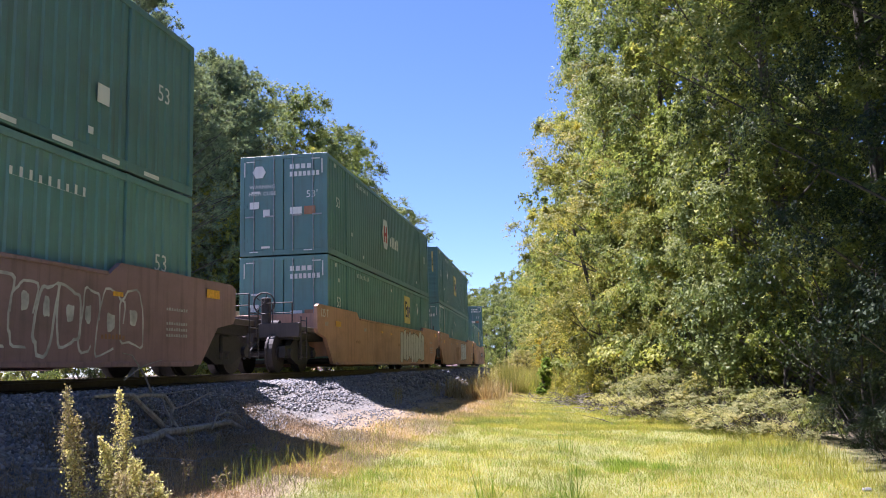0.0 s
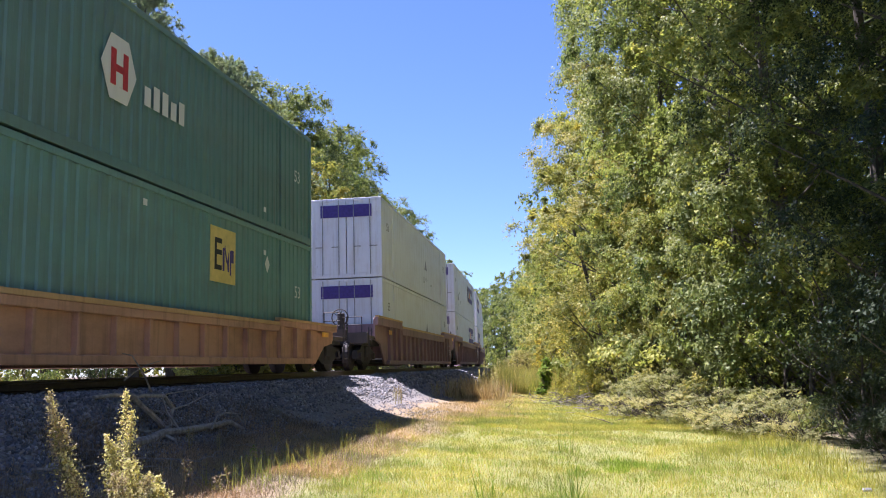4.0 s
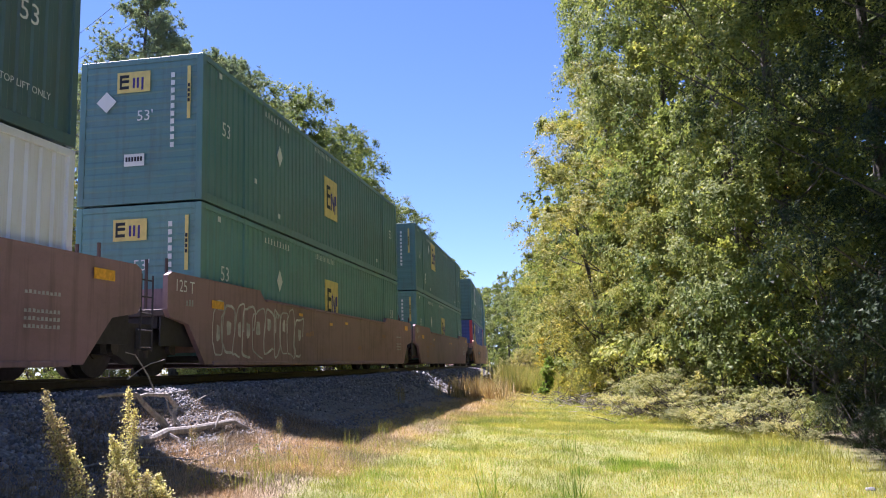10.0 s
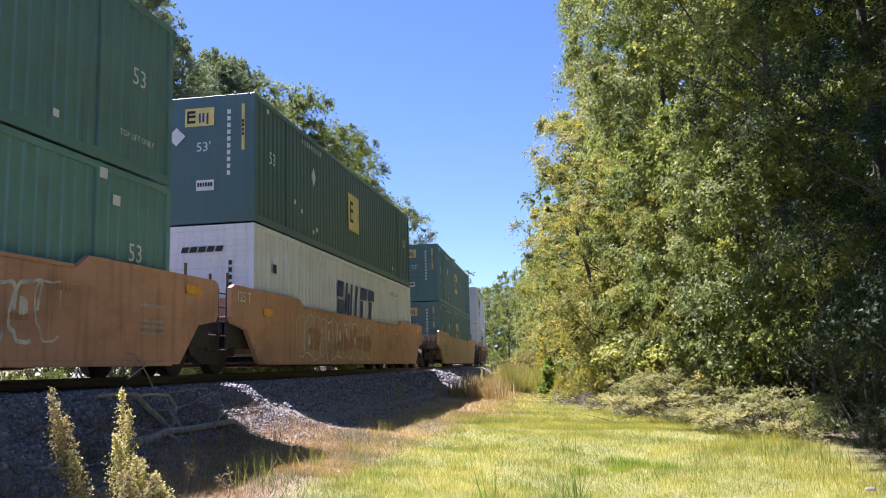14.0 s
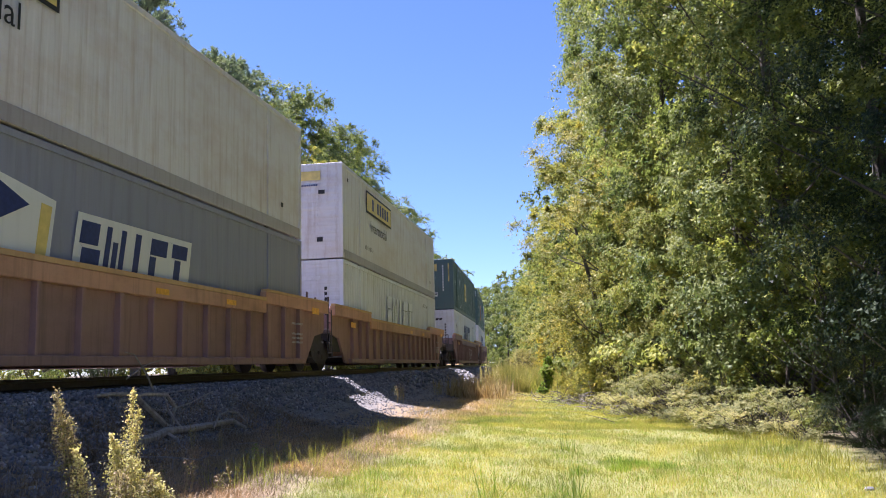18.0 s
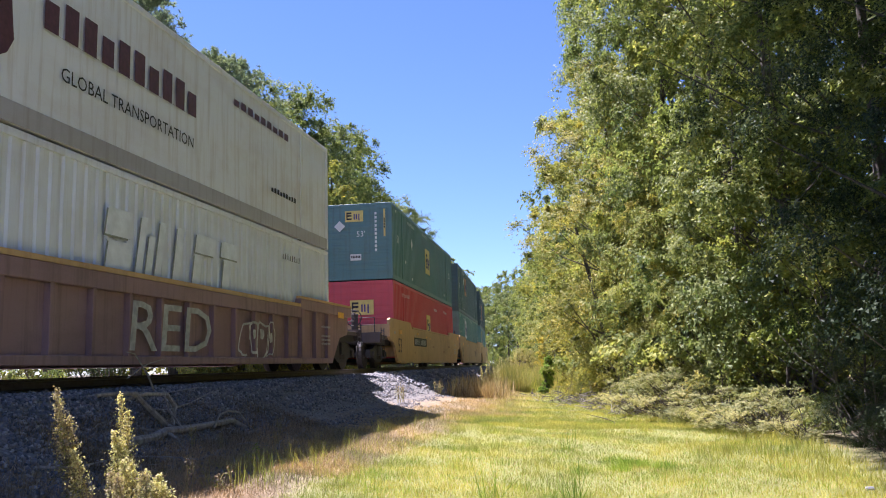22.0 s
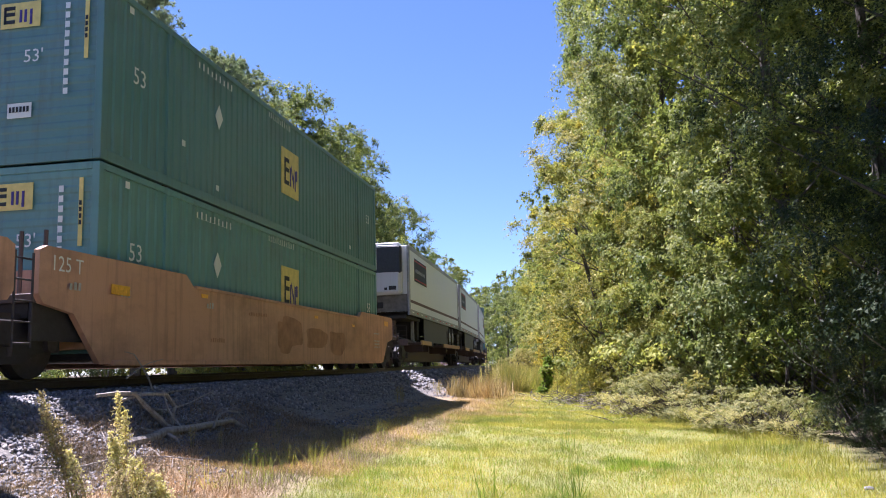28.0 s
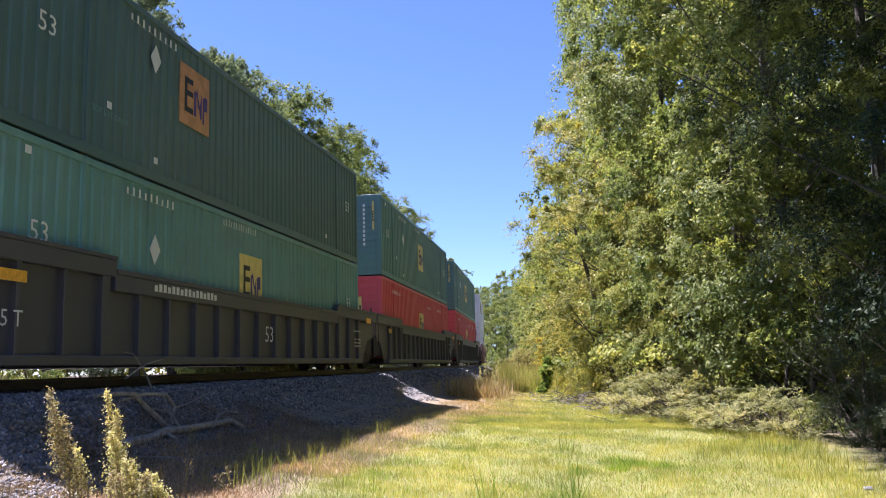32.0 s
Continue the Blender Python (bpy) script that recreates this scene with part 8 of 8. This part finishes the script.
# brush heap at the edge of the woods
heap = tagged(new("brush_heap"), "heap of dry grey twigs at the edge of the woods", "brush heap")
gen2 = np.random.default_rng(91)
for k in range(230):
    s, d = 28.0 + gen2.normal(0, 1.7), 8.0 + gen2.normal(0, 0.75)
    if k % 3 == 0:
        s, d = 23.5 + gen2.normal(0, 1.5), 9.3 + gen2.normal(0, 0.6)
    p = on_ground(s, d, gen2.uniform(0.0, 0.42))
    w = Vector((gen2.normal(), gen2.normal(), gen2.normal() * 0.5)).normalized() * gen2.uniform(0.25, 0.9)
    q = p + w
    q.z = max(q.z, float(ground_z(s, d)) + 0.02)
    bm = bmesh.new()
    add_path(bm, [p, p.lerp(q, 0.35) + Vector(gen2.normal(0, 0.08, 3)), p.lerp(q, 0.7) + Vector(gen2.normal(0, 0.08, 3)), q], 0.011, 0.004, 4)
    part("twig", bm, M["bark"] if k % 5 else M["dead_wood"], heap)

sap = make_tree("sapling", "small leafy sapling wrapped in vines", 81, 1.75, 0.24, 0.1, 0.7, 60, 140, 0.08, M["grass_green"], spread=0.2, trunk=0.06, hollow=0.1, category="sapling", tier=3)
plant_at(sap, 35.2, 6.45, 0.88)
snag = tagged(new("dead_tree"), "leaning dead tree trunk in the foliage", "tree")
bm = bmesh.new()
add_path(bm, place_sdz([(30, 9.4, -1.4), (30.2, 9.0, 0.8), (30.3, 8.6, 2.8), (30.4, 8.1, 5.0)]), 0.13, 0.05, 8)
part("trunk", bm, M["bark"], snag)
rock = box(-0.05, 0.05, -0.04, 0.04, -0.03, 0.03, 0.018)
rk = tagged(part("rock", rock, M["stone"]), "pale stone lying in the grass", "rock")
rk.matrix_basis = Matrix.Translation(on_ground(9.85, 11.4, 0.005))

# ------------------------------------------------------------------ overhead wires
for a, b in (((-46.0, 52.8, 25.1), (-27.9, 35.3, 19.4)), ((-45.9, 52.8, 23.2), (-27.2, 35.8, 19.5)), ((-45.9, 52.9, 21.9), (-25.3, 37.2, 19.9)), ((-45.3, 53.4, 21.3), (-25.2, 37.3, 18.3))):
    a, b = Vector(a), Vector(b)
    w = b - a
    pts = [a + w * q - Vector((0, 0, 0.0)) for q in np.linspace(-2.2, 3.0, 14)]
    bm = bmesh.new()
    add_path(bm, pts, 0.014, 0.014, 5)
    tagged(part("overhead_wire", bm, M["black"]), "thin dark overhead power line", "wire", "overhead wires")

# ------------------------------------------------------------------ woods added behind the camera, never in view, to block low sky light
for kind, s, d, k in (("a", 2, 19, 1.0), ("b", -6, 20, 1.0), ("a", -15, 21, 1.0), ("b", -26, 22, 1.0), ("a", -40, 22, 1.0), ("b", -6, -14, 0.8), ("a", -16, -12, 0.9), ("b", -28, -12, 0.9), ("a", -40, -12, 0.9)):
    tree2(kind, s, d, k)


motions()
